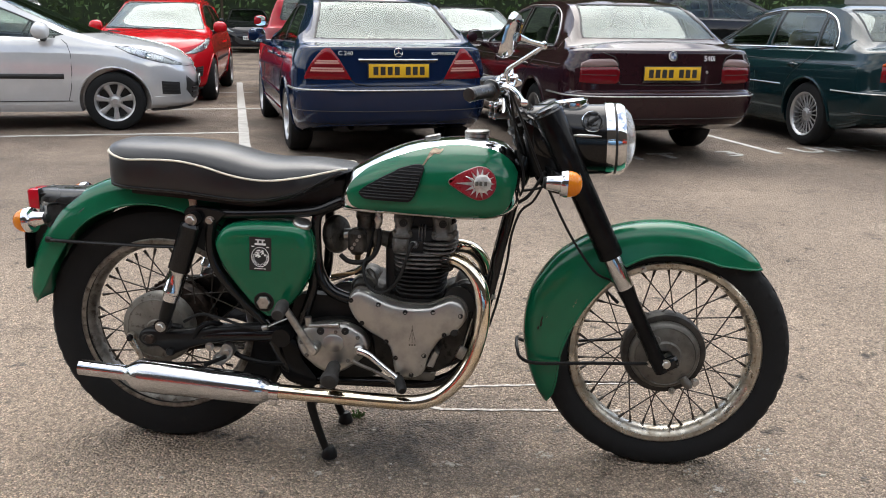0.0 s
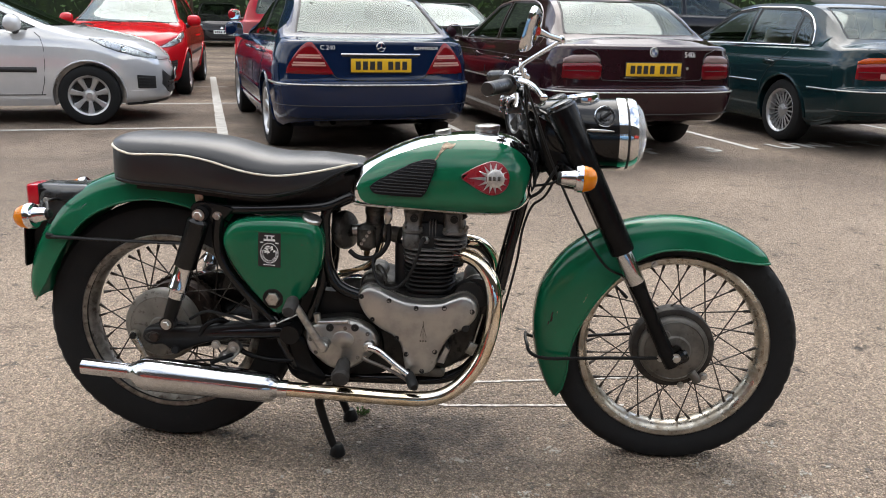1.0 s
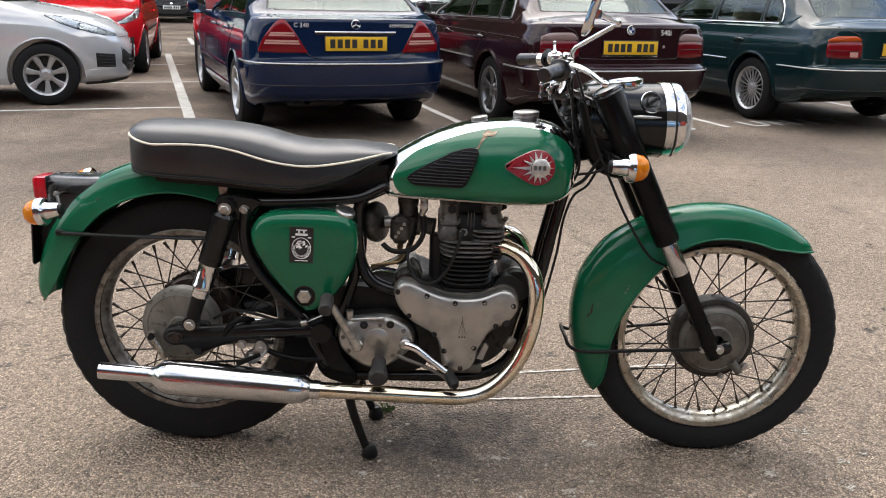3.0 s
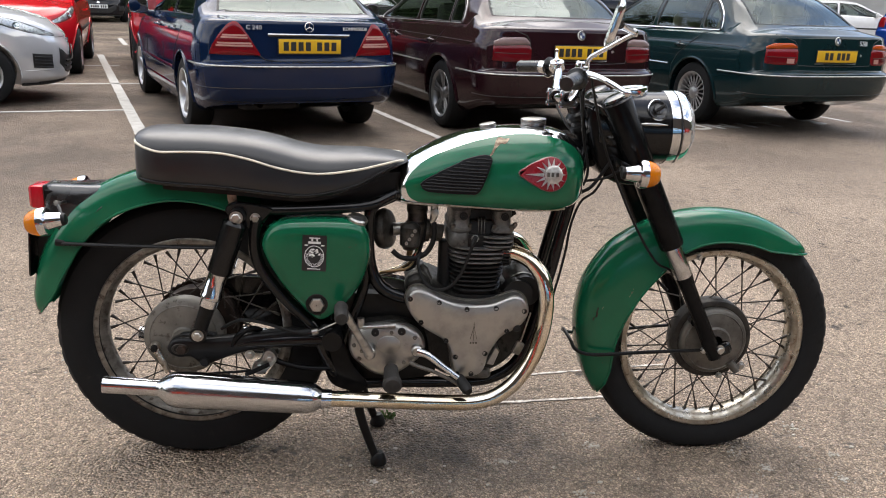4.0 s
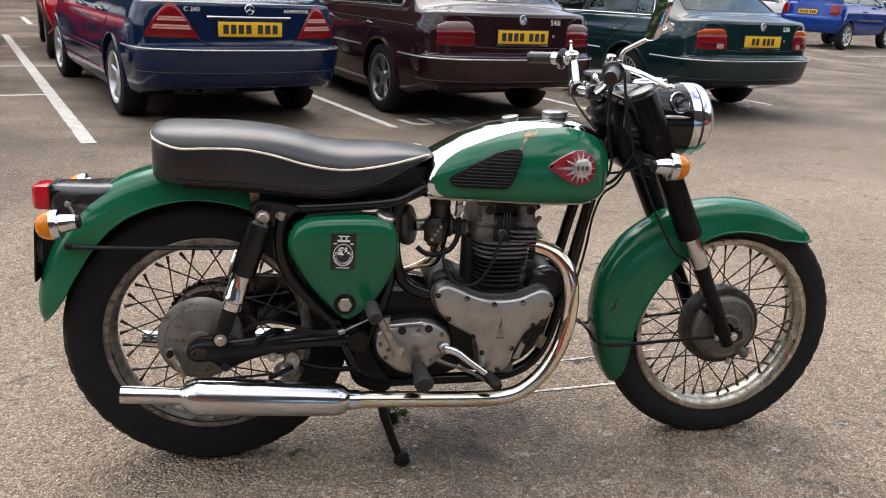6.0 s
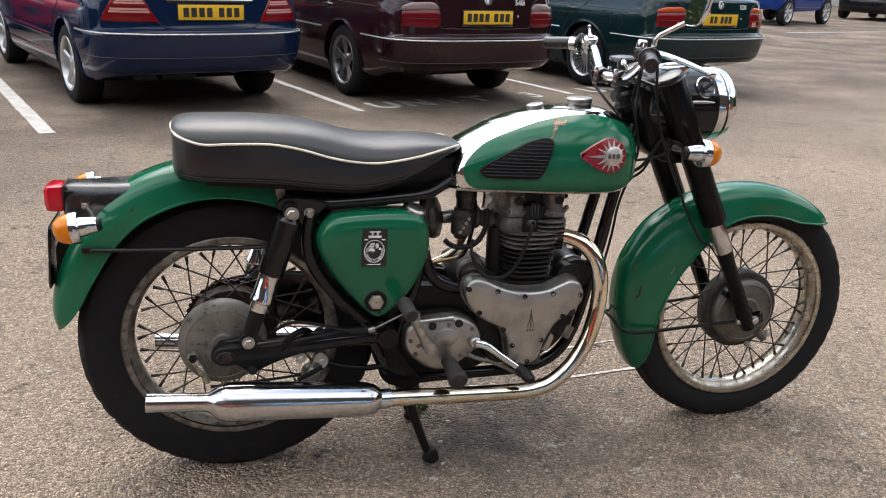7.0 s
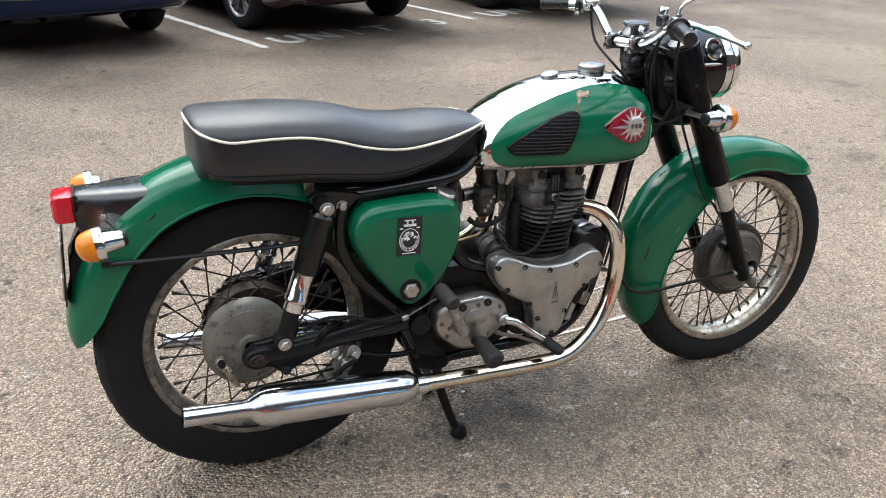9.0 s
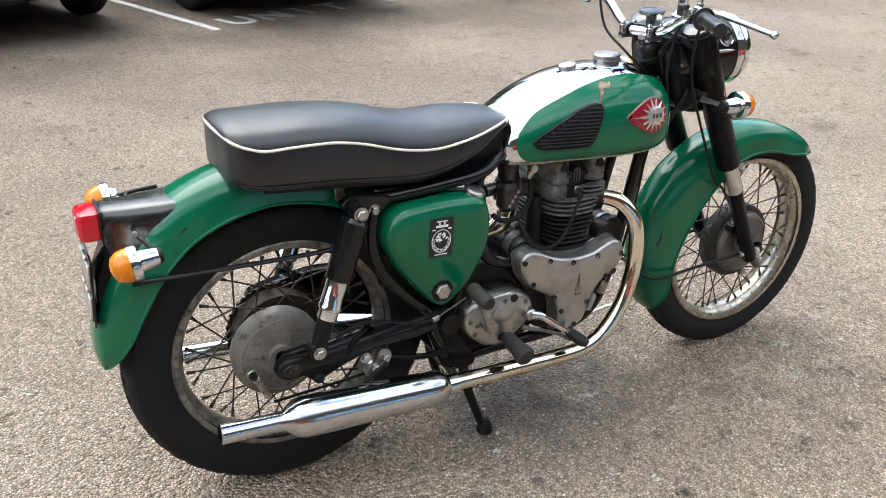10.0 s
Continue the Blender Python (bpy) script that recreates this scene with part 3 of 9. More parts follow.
for i, (a, b, w) in enumerate((((-1.15, 4.20), (-4.22, 13.25), 0.105), ((1.163, 5.07), (-0.45, 9.9), 0.075), ((3.52, 6.10), (1.9, 11.0), 0.075), ((5.99, 7.12), (4.4, 11.9), 0.075),
                               ((-1.99, 6.53), (-7.2, 4.74), 0.075), ((-2.45, 8.95), (-9.5, 6.55), 0.075), ((-3.35, 11.3), (-9.5, 9.2), 0.075), ((-4.5, 15.9), (-5.2, 18.0), 0.10))):
    sheet("bay_line", ragged(a, b, w, 0.10, i + 3), 0.004, LINE, "white painted parking bay line on the tarmac", "structure", "bay line")
for i, (a, b) in enumerate((((13.0, 15.6), (17.5, 17.2)), ((12.2, 17.9), (16.6, 19.5)))):
    sheet("bay_line", ragged(a, b, 0.09, 0.3, i + 30), 0.004, LINE, "white painted parking bay line on the tarmac", "structure", "bay line")
# lettering on the bay
words = "UNIT 3"
base, step = V((1.42, 5.36, 0.0)), V((0.325, 0.126, 0))
ang = math.degrees(math.atan2(0.126, 0.325))
for i, ch in enumerate(words):
    if ch != " ":
        p = base + step * (i * 1.0)
        t = letters("painted_letter", ch, 0.42, 0.002, LINE, None, Matrix.Translation((p.x, p.y, 0.004)) @ Euler((0, 0, radians(ang))).to_matrix().to_4x4(), "", 0.011)
        tagged(t, "white letter painted on the tarmac of the bay", "lettering", "bay lettering", "structure")
base = V((3.88, 6.36, 0))
for i, ch in enumerate(words):
    if ch != " ":
        p = base + step * (i * 1.0)
        t = letters("painted_letter", ch, 0.42, 0.002, LINE, None, Matrix.Translation((p.x, p.y, 0.004)) @ Euler((0, 0, radians(ang))).to_matrix().to_4x4(), "", 0.011)
        tagged(t, "white letter painted on the tarmac of the bay", "lettering", "bay lettering", "structure")
# chalk marks beside the machine
for i, (a, b, w) in enumerate((((0.70, 0.25), (0.78, 0.225), 0.012), ((0.78, 0.225), (1.35, 0.285), 0.012), ((0.78, 0.40), (1.16, 0.465), 0.011), ((1.16, 0.465), (1.5, 0.52), 0.008))):
    sheet("chalk_line", ragged(a, b, w, 0.02, i + 60, 0.003), 0.0035, CHALK, "thin faded chalk line on the tarmac", "structure", "chalk line")
r = random.Random(11)
g = Geo()
for i in range(240):
    cx, cy = r.uniform(0.35, 3.0), r.gauss(-0.42, 0.36)
    if i < 34:
        cx, cy = r.uniform(-1.6, 0.4), r.uniform(-0.7, 1.6)
    s = r.choice((0.002, 0.002, 0.003, 0.003, 0.004, 0.005))
    k = 11
    poly = [(cx + s * r.uniform(0.3, 1.3) * math.cos(2 * math.pi * j / k) * 1.3, cy + s * r.uniform(0.5, 1.2) * math.sin(2 * math.pi * j / k)) for j in range(k)]
    g.pillow(poly, lambda a, b, d: V((a, b, d)), [(0, 0.0005), (0, 0.0035 + 0.00001 * i)])
smudges = [(0.828, -0.114), (1.258, -0.345), (2.106, -0.008), (-0.551, 0.573), (1.45, -0.30), (1.75, -0.22)]
smudges += [(r.uniform(0.3, 2.6), r.gauss(-0.35, 0.3)) for i in range(16)]
for px, py in smudges:
    w = r.uniform(0.005, 0.014)
    for i in range(r.randint(14, 30)):
        cx, cy = r.gauss(px, w * 1.3), r.gauss(py, w)
        s = r.uniform(0.0012, 0.0038)
        poly = [(cx + s * r.uniform(0.5, 1.2) * math.cos(2 * math.pi * j / 7) * 1.3, cy + s * r.uniform(0.5, 1.2) * math.sin(2 * math.pi * j / 7)) for j in range(7)]
        g.pillow(poly, lambda a, b, d: V((a, b, d)), [(0, 0.0005), (0, 0.0030 + 0.00002 * i)])
tagged(part("pale_specks", g, SPECK, None, "", 0), "pale specks and spots on the tarmac", "specks", "", "stuff")

g = Geo().box((0, 0, 5.5), (40.0, 0.4, 11.0)).move(Matrix.Translation((33.0, 34.5, 0)) @ Euler((0, 0, radians(-12))).to_matrix().to_4x4())
tagged(part("wall_north", g, RENDER, None, "", 0), "pale grey rendered wall beyond the parked cars", "wall", "", "structure")
# a weed in a crack beside the stand
g = Geo()
r2 = random.Random(4)
for i in range(16):
    a, L = r2.uniform(0, 6.28), r2.uniform(0.012, 0.032)
    p0 = V((0.512 + r2.uniform(-0.012, 0.012), 0.140 + r2.uniform(-0.012, 0.012), 0.0))
    d, w = V((math.cos(a), math.sin(a), 0)), V((-math.sin(a), math.cos(a), 0)) * 0.004
    mid, tip = p0 + d * L * 0.6 + V((0, 0, L * 0.7)), p0 + d * L + V((0, 0, L * 0.55))
    g.add([p0, mid + w, tip, mid - w], [(0, 1, 2), (0, 2, 3)])
weed = tagged(group_part("weed"), "small green weed growing from the tarmac", "weed")
part("leaves", g, LEAF, weed, "", 0)
# plain dark wall added unseen behind the camera to block the sky there
g = Geo().box((0, -10.2, 4.0), (44, 0.4, 8.0))
tagged(part("sky_block_south", g, SKYBLOCK, None, "", 0), "plain dark wall added out of view to block the sky", "wall", "", "structure")


# ---- the motorcycle ----
bike = tagged(group_part("motorcycle"), "classic green and chrome British twin motorcycle parked on its centre stand", "motorcycle")
bike.matrix_world = pose(0, -0.008, 0, -1.5, 0, 0)
FA, RA = V((1.410, 0, 0.335)), V((-0.005, 0, 0.352))


def spoke_wheel(name, centre, tyre_r, half, label, rs=1.0, rim_mat=None):
    w = group_part(name, bike, label)
    w.location = centre
    k = tyre_r - 0.33
    n = 168
    g = Geo()
    prof = [(0.246 * rs, -0.026), (0.256 * rs, -half * 0.72), (0.272 * rs + k / 2, -half * 0.95), (0.292 + k, -half), (0.310 + k, -half * 0.95), (0.3195 + k, -half * 0.80), (0.3255 + k, -half * 0.58)]
    crown = [(0.3275 + k, -half * 0.38), (0.3235 + k, -half * 0.36), (0.3235 + k, -half * 0.28), (0.3290 + k, -half * 0.26), (0.330 + k, -half * 0.06), (0.326 + k, -half * 0.04)]
    full = prof + crown
    full = full + [(r, -h) for r, h in reversed(full)]
    rings = []
    for i in range(n):
        a = 2 * math.pi * i / n
        row = []
        for j, (r, h) in enumerate(full):
            jj = min(j, len(full) - 1 - j)
            cut = 0.0030 if jj in (5, 6, 7) and (i % 4 == 0) else (0.0026 if jj in (9, 10) and i % 4 == 2 else 0.0)
            row.append((math.cos(a) * (r - cut), h, math.sin(a) * (r - cut)))
        rings.append(row)
    g.rings(rings, True, False, 0, True)
    part("tyre", g, TYRE, w, "black rubber tyre with blocked tread", 30)
    rim = [(0.2475, -0.041), (0.256, -0.042), (0.2605, -0.038), (0.2595, -0.033), (0.246, -0.028), (0.2395, -0.020), (0.234, -0.012), (0.2335, 0)]
    rim = [(r * rs, h) for r, h in rim]
    rim = rim + [(r, -h) for r, h in reversed(rim[:-1])]
    rim = rim + [(r + 0.0035, h) for r, h in reversed(rim[1:-1])]
    part("rim", Geo().lathe(rim, (0, 0, 0), (0, 1, 0), 96, 0, True), rim_mat or OLDCHROME, w, "pitted chrome wheel rim", 35)
    return w


def spokes(w, hub_r_near, hub_r_far, y_near, y_far, rs=1.0):
    """Forty laced spokes with their nipples; four meshes shared between ten each."""
    for side, hr, hy in ((-1, hub_r_near, y_near), (1, hub_r_far, y_far)):
        for lean in (-1, 1):
            off = radians(62 if hr < 0.08 else 34) * lean
            a0 = 0.0
            start = V((hr * math.cos(a0 + off), hy, hr * math.sin(a0 + off)))
            end = V((0.2345 * rs * math.cos(a0), side * 0.006, 0.2345 * rs * math.sin(a0)))
            d = (end - start).normalized()
            g = Geo().tube([start, end - d * 0.002], 0.0020, 6)
            g.tube([end - d * 0.020, end - d * 0.005, end], [0.0034, 0.0040, 0.0050], 6)
            me = make_mesh("spoke", g, SPOKE)
            for i in range(10):
                o = part("spoke", me, SPOKE, w)
                o.rotation_euler = (0, radians(36 * i + (9 if lean > 0 else 0) + (18 if side > 0 else 0)), 0)


def bolt(x, z, y, r, parent, mat=None, name="bolt", depth=0.010, sides=6, washer=True):
    g = Geo()
    if washer:
        g.lathe([(0.001, 0.002), (r * 1.35, 0.002), (r * 1.35, 0)], (x, -y, z), (0, -1, 0), 20)
    g.lathe([(0.0005, depth), (r * 0.82, depth), (r, depth * 0.8), (r, 0)], (x, -y, z), (0, -1, 0), sides)
    return part(name, g, mat or STEEL, parent, smooth=25)


# wheels
front_wheel = spoke_wheel("front_wheel", FA, 0.342, 0.044, "wire-spoked front wheel with a pale worn rim")
g = Geo().lathe([(0.02, 0.064), (0.040, 0.064), (0.045, 0.059), (0.078, 0.057), (0.088, 0.054), (0.094, 0.049), (0.096, 0.042), (0.096, 0.030)], (0, 0, 0), (0, -1, 0), 56)
g.lathe([(0.0800, 0.0555), (0.0825, 0.0580), (0.0850, 0.0545)], (0, 0, 0), (0, -1, 0), 56)
hub = part("brake_plate", g, HUBALLOY, front_wheel, "dull grey alloy brake plate")
part("drum", Geo().lathe([(0.096, 0.036), (0.104, 0.038), (0.112, 0.035), (0.115, 0.028), (0.115, -0.006), (0.111, -0.012), (0.060, -0.016), (0.035, -0.004)], (0, 0, 0), (0, -1, 0), 56), DRUM, front_wheel, "dark brake drum")
part("plate_lug", Geo().tube([(0.050, -0.055, -0.060), (0.066, -0.060, -0.078), (0.072, -0.064, -0.088)], [0.013, 0.012, 0.008], 12, 3), HUBALLOY, front_wheel)
part("plate_boss", Geo().lathe([(0.001, 0.014), (0.012, 0.014), (0.014, 0.010), (0.014, 0)], (-0.030, -0.052, 0.046), (0, -1, 0), 18), HUBALLOY, front_wheel)
part("hub_barrel", Geo().lathe([(0.035, -0.004), (0.035, -0.045), (0.052, -0.048), (0.052, -0.054), (0.018, -0.056), (0.018, -0.075)], (0, 0, 0), (0, -1, 0), 32), DULLALLOY, front_wheel)
spokes(front_wheel, 0.112, 0.052, -0.012, 0.051)
rear_wheel = spoke_wheel("rear_wheel", RA, 0.355, 0.050, "wire-spoked rear wheel with a weathered rim", 0.978, OLDRIM)
HC = (-0.024, 0.026, -0.008)
g = Geo().lathe([(0.015, 0.090), (0.026, 0.090), (0.030, 0.083), (0.070, 0.0815), (0.098, 0.079), (0.103, 0.074), (0.1055, 0.064), (0.104, 0.040), (0.085, 0.034), (0.034, 0.030)], HC, (0, -1, 0), 56)
g.lathe([(0.0855, 0.0802), (0.0870, 0.0820), (0.0890, 0.0798)], HC, (0, -1, 0), 56)
part("brake_plate", g, GREYPLATE, rear_wheel, "scuffed cream-grey brake plate")
part("hub_barrel", Geo().lathe([(0.034, 0.010), (0.034, -0.035), (0.060, -0.040), (0.060, -0.046), (0.02, -0.05)], (0, 0, 0), (0, -1, 0), 32), DULLALLOY, rear_wheel)
teeth = []
for i in range(46 * 4):
    a = 2 * math.pi * i / (46 * 4)
    r = (0.113, 0.1165, 0.1165, 0.113)[i % 4]
    teeth.append((r * math.cos(a), r * math.sin(a)))
part("sprocket", Geo().pillow(teeth, lambda a, b, d: V((a, 0.062 - d, b)), [(0, 0), (0, 0.006)]), RUST, rear_wheel, "rusty dark rear sprocket")
part("drum", Geo().lathe([(0.03, 0.0), (0.106, 0.0), (0.106, -0.05), (0.03, -0.052)], (0, 0.006, 0), (0, -1, 0), 48), RUST, rear_wheel)
spokes(rear_wheel, 0.099, 0.106, -0.018, 0.050, 0.943)
part("valve", Geo().tube([(-0.165, 0, 0.165), (-0.14, 0, 0.14)], 0.0035, 8).tube([(-0.148, 0, 0.148), (-0.13, 0, 0.13)], 0.005, 8), RUBBER, front_wheel)


def guard(name, c, table, half, mat, a0, a1, steps, label):
    """A deep-section mudguard round a wheel: angle, edge radius, crown radius, width factor."""
    rings = []
    m = 18
    for i in range(steps + 1):
        a = a0 + (a1 - a0) * i / steps
        rin, rout, wf = smooth_table(table, a)
        outer, inner = [], []
        for j in range(m + 1):
            t = math.pi * j / m
            cy, sy = math.cos(t), math.sin(t)
            y = -half * wf * math.copysign(abs(cy) ** 0.62, cy)
            r = rin + (rout - rin) * sy ** 0.75
            flare = 0.004 if j in (0, m) else 0.0
            outer.append(V((c.x + r * math.cos(radians(a)), y + math.copysign(flare, y), c.z + r * math.sin(radians(a)))))
            r2, y2 = r - 0.004 * sy, y * (1 - 0.004 / half)
            inner.append(V((c.x + r2 * math.cos(radians(a)), y2, c.z + r2 * math.sin(radians(a)))))
        rings.append(outer + list(reversed(inner)))
    ob = part(name, Geo().rings(rings), mat, bike, label, 50)
    for j in (0, m):
        part("rolled_edge", Geo().tube([r[j] for r in rings], 0.0034, 8), mat, ob)
    return ob


FG = [(47, 0.345, 0.350, 0.55), (50, 0.332, 0.357, 0.80), (56, 0.312, 0.360, 0.97), (68, 0.290, 0.362, 1.0), (85, 0.289, 0.365, 1.0), (100, 0.290, 0.371, 1.0), (115, 0.284, 0.382, 1.0), (128, 0.268, 0.394, 1.0),
      (142, 0.263, 0.406, 1.0), (155, 0.265, 0.407, 1.0), (167, 0.272, 0.398, 1.0), (180, 0.285, 0.385, 1.0), (193, 0.300, 0.373, 0.98), (202, 0.325, 0.366, 0.86), (206, 0.352, 0.361, 0.55)]
front_guard = guard("front_mudguard", FA, FG, 0.066, GREEN, 47, 206, 84, "green front mudguard with chipped paint")
RG = [(58, 0.350, 0.410, 1.0), (80, 0.359, 0.430, 1.0), (100, 0.366, 0.445, 1.0), (118, 0.366, 0.447, 1.0), (135, 0.356, 0.440, 1.0), (148, 0.348, 0.430, 1.0), (158, 0.350, 0.420, 0.98), (165, 0.362, 0.412, 0.9), (170, 0.378, 0.402, 0.7), (172, 0.388, 0.396, 0.5)]
guard("rear_mudguard", RA, RG, 0.082, GREEN, 58, 172, 64, "green rear mudguard with a rolled edge")
IG = [(8, 0.362, 0.392, 0.9), (20, 0.362, 0.398, 1.0), (40, 0.362, 0.402, 1.0), (62, 0.362, 0.406, 1.0)]
guard("inner_mudguard", RA, IG, 0.076, BLACKMATT, 8, 62, 20, "black front part of the rear mudguard")
part("chipped_nose", Geo().tube([(1.575, -0.02, 0.648), (1.60, -0.018, 0.632), (1.618, -0.01, 0.617)], [0.004, 0.009, 0.003], 8, 4, flat=1.0), BAREMETAL, front_guard)
for a0, dr, L, w, m in ((151, 0.026, 2.4, 0.0016, BAREMETAL), (149, 0.029, 1.6, 0.0014, BAREMETAL), (167, 0.078, 1.2, 0.0030, RUST), (165, 0.082, 1.5, 0.0022, RUST), (169, 0.082, 0.8, 0.0024, RUST), (163, 0.072, 0.7, 0.0016, BAREMETAL), (120, 0.030, 1.0, 0.0014, BAREMETAL)):
    r0, r1, _ = smooth_table(FG, a0)
    pts = []
    for k in range(5):
        a = radians(a0 + L * (k - 2) * 0.5)
        pts.append(V((FA.x + (r0 + dr) * math.cos(a), -0.0665 + (dr - 0.02) * 0.12, FA.z + (r0 + dr) * math.sin(a))))
    part("paint_chip", Geo().tube(pts, [0.0008, w, w * 0.7, w, 0.0008], 8, 2, flat=1.0), m, front_guard)
for bx, bz in ((1.333, 0.582), (1.252, 0.545)):
    bolt(bx, bz, 0.066, 0.0065, front_guard)

# front stay loop
g = Geo().tube([(1.385, -0.088, 0.335), (1.362, -0.092, 0.326), (1.20, -0.090, 0.318), (1.062, -0.084, 0.308), (1.016, -0.072, 0.318), (1.006, -0.045, 0.335), (1.003, 0, 0.340),
                (1.006, 0.045, 0.335), (1.016, 0.072, 0.318), (1.062, 0.084, 0.308), (1.20, 0.09, 0.318), (1.385, 0.088, 0.335)], 0.0048, 8, 4)
part("mudguard_stay", g, SATIN, bike, "black front mudguard stay")
bolt(1.366, 0.327, 0.094, 0.008, bike)
# rear stay
g = Geo().tube([(-0.318, -0.084, 0.605), (-0.300, -0.090, 0.605), (-0.275, -0.093, 0.604), (-0.05, -0.104, 0.603), (0.06, -0.112, 0.605), (0.085, -0.116, 0.612), (0.104, -0.120, 0.632)], [0.0095, 0.0075, 0.006, 0.006, 0.006, 0.006, 0.006], 10, 4, flat=0.7)
part("rear_stay", g, SATIN, bike, "worn black mudguard stay")
part("rear_stay", Geo().tube([(-0.318, 0.084, 0.605), (-0.29, 0.092, 0.605), (0.11, 0.112, 0.600)], 0.008, 8, 4, flat=0.6), SATIN, bike)

# forks
for s in (1, -1):
    y = -0.098 * s
    leg = group_part("fork_leg", bike, "black telescopic fork leg with a chrome band")
    ax, top = V((1.392, y, 0.318)), V((1.052, y, 1.002))
    d = (top - ax).normalized()
    part("slider", Geo().tube([ax - d * 0.012, ax + d * 0.03, ax + d * 0.06, ax + d * 0.21, ax + d * 0.245], [0.019, 0.022, 0.0205, 0.0205, 0.024], 20), BLACKMATT, leg)
    part("collar", Geo().tube([ax + d * 0.243, ax + d * 0.25, ax + d * 0.335, ax + d * 0.34], [0.0225, 0.0245, 0.0245, 0.0235], 24), SATINCHROME, leg, "chrome seal holder")
    part("shroud", Geo().tube([ax + d * 0.338, ax + d * 0.345, ax + d * 0.56, ax + d * 0.63, ax + d * 0.748, ax + d * 0.756], [0.031, 0.0325, 0.033, 0.037, 0.040, 0.036], 28), BLACKMATT, leg)
    part("cap", Geo().tube([ax + d * 0.754, ax + d * 0.762, ax + d * 0.767], [0.035, 0.034, 0.020], 28), LAMPBLACK, leg, "black top cap")
    part("cap_ring", Geo().lathe([(0.0385, -0.004), (0.0402, 0.0), (0.0385, 0.004)], ax + d * 0.750, d, 28), LAMPBLACK, leg)
    part("axle_lug", Geo().box(FA + V((0.004, y, -0.004)), (0.050, 0.026, 0.034), 0.008, Euler((0, radians(-26), 0)).to_matrix()), BLACK, leg)
    bolt(1.402, 0.334, 0.112, 0.010, leg) if s > 0 else None
part("brake_arm", Geo().tube([(1.345, -0.066, 0.43), (1.36, -0.07, 0.39), (1.375, -0.068, 0.345)], 0.006, 8, 3).tube([(1.34, -0.05, 0.40), (1.34, -0.075, 0.40)], 0.013, 12), SATIN, bike)
bolt(1.497, 0.262, 0.050, 0.009, bike)
bolt(1.437, 0.233, 0.050, 0.007, bike)

# headlamp nacelle
nac = group_part("headlamp", bike, "black headlamp nacelle with a chrome rim")
rings = []
for x, hw, zc, hh, ex in ((1.010, 0.060, 0.925, 0.055, 2.6), (1.026, 0.088, 0.925, 0.078, 2.6), (1.070, 0.093, 0.922, 0.086, 2.5), (1.115, 0.0935, 0.918, 0.0900, 2.3), (1.16, 0.0935, 0.917, 0.092, 2.1), (1.212, 0.0935, 0.917, 0.0935, 2.0)):
    row = []
    for j in range(40):
        a = 2 * math.pi * j / 40
        ca, sa = math.cos(a), math.sin(a)
        row.append(V((x + 0.02 * (zc - (zc + hh * sa)) * 2, hw * math.copysign(abs(ca) ** (2 / ex), ca), zc + hh * math.copysign(abs(sa) ** (2 / ex), sa))))
    rings.append(row)
part("shell", Geo().rings(rings), BLACK, nac)
LAX = V((1, 0, 0.05)).normalized()
LC = V((1.202, 0, 0.917))
part("rim", Geo().lathe([(0.090, 0.009), (0.0955, 0.010), (0.0965, 0.016), (0.0960, 0.032), (0.0930, 0.034), (0.0930, 0.037), (0.0955, 0.039), (0.0945, 0.050), (0.090, 0.060), (0.083, 0.063), (0.080, 0.058)], LC, LAX, 56), CHROME, nac, "bright chrome rim")
part("rim_groove", Geo().lathe([(0.0935, 0.0335), (0.0940, 0.0355), (0.0935, 0.0375)], LC, LAX, 56), INK, nac)
part("lens", Geo().lathe([(0.082, 0.058), (0.079, 0.068), (0.066, 0.079), (0.045, 0.087), (0.022, 0.091), (0.001, 0.092)], LC, LAX, 48), CLEARLENS, nac, "clear domed glass")
part("reflector", Geo().lathe([(0.081, 0.055), (0.060, 0.030), (0.030, 0.010), (0.001, 0.006)], LC, LAX, 40), CHROME, nac)
part("flash", Geo().tube([(1.118, -0.0925, 0.934), (1.140, -0.0955, 0.935), (1.17, -0.0955, 0.935), (1.198, -0.0925, 0.934)], [0.0012, 0.0045, 0.0045, 0.0012], 10, 3), STEEL, nac, "silver flash")
part("switch", Geo().lathe([(0.0245, 0.001), (0.023, 0.004), (0.020, 0.002), (0.014, 0.0015), (0.012, 0.006), (0.001, 0.007)], (1.174, -0.078, 0.970), (0.1, -1, 0.45), 28), LAMPBLACK, nac, "black rotary switch")
part("switch_bar", Geo().box((1.175, -0.087, 0.974), (0.030, 0.006, 0.009), 0.002, Euler((radians(-24), radians(-35), 0)).to_matrix()), RUBBER, nac)
part("switch_ring", Geo().lathe([(0.0245, 0.001), (0.0265, 0.004), (0.0285, 0.001)], (1.174, -0.0785, 0.970), (0.1, -1, 0.45), 32), CHROME, nac, "thin chrome ring")
part("switch", Geo().lathe([(0.024, 0.0), (0.024, 0.010), (0.019, 0.012), (0.001, 0.012)], (1.174, 0.078, 0.970), (0.1, 1, 0.45), 28), RUBBER, nac)
part("speedometer", Geo().lathe([(0.043, -0.02), (0.047, 0.000), (0.046, 0.007), (0.040, 0.009), (0.038, 0.006), (0.001, 0.006)], (1.120, 0, 1.010), (-0.14, 0, 1), 40), CHROME, nac, "chrome-rimmed instrument")
part("trim_strip", Geo().tube([(1.070, -0.118, 0.985), (1.105, -0.124, 0.925), (1.150, -0.128, 0.830)], 0.0026, 8, 4), CHROME, nac, "thin chrome strip")

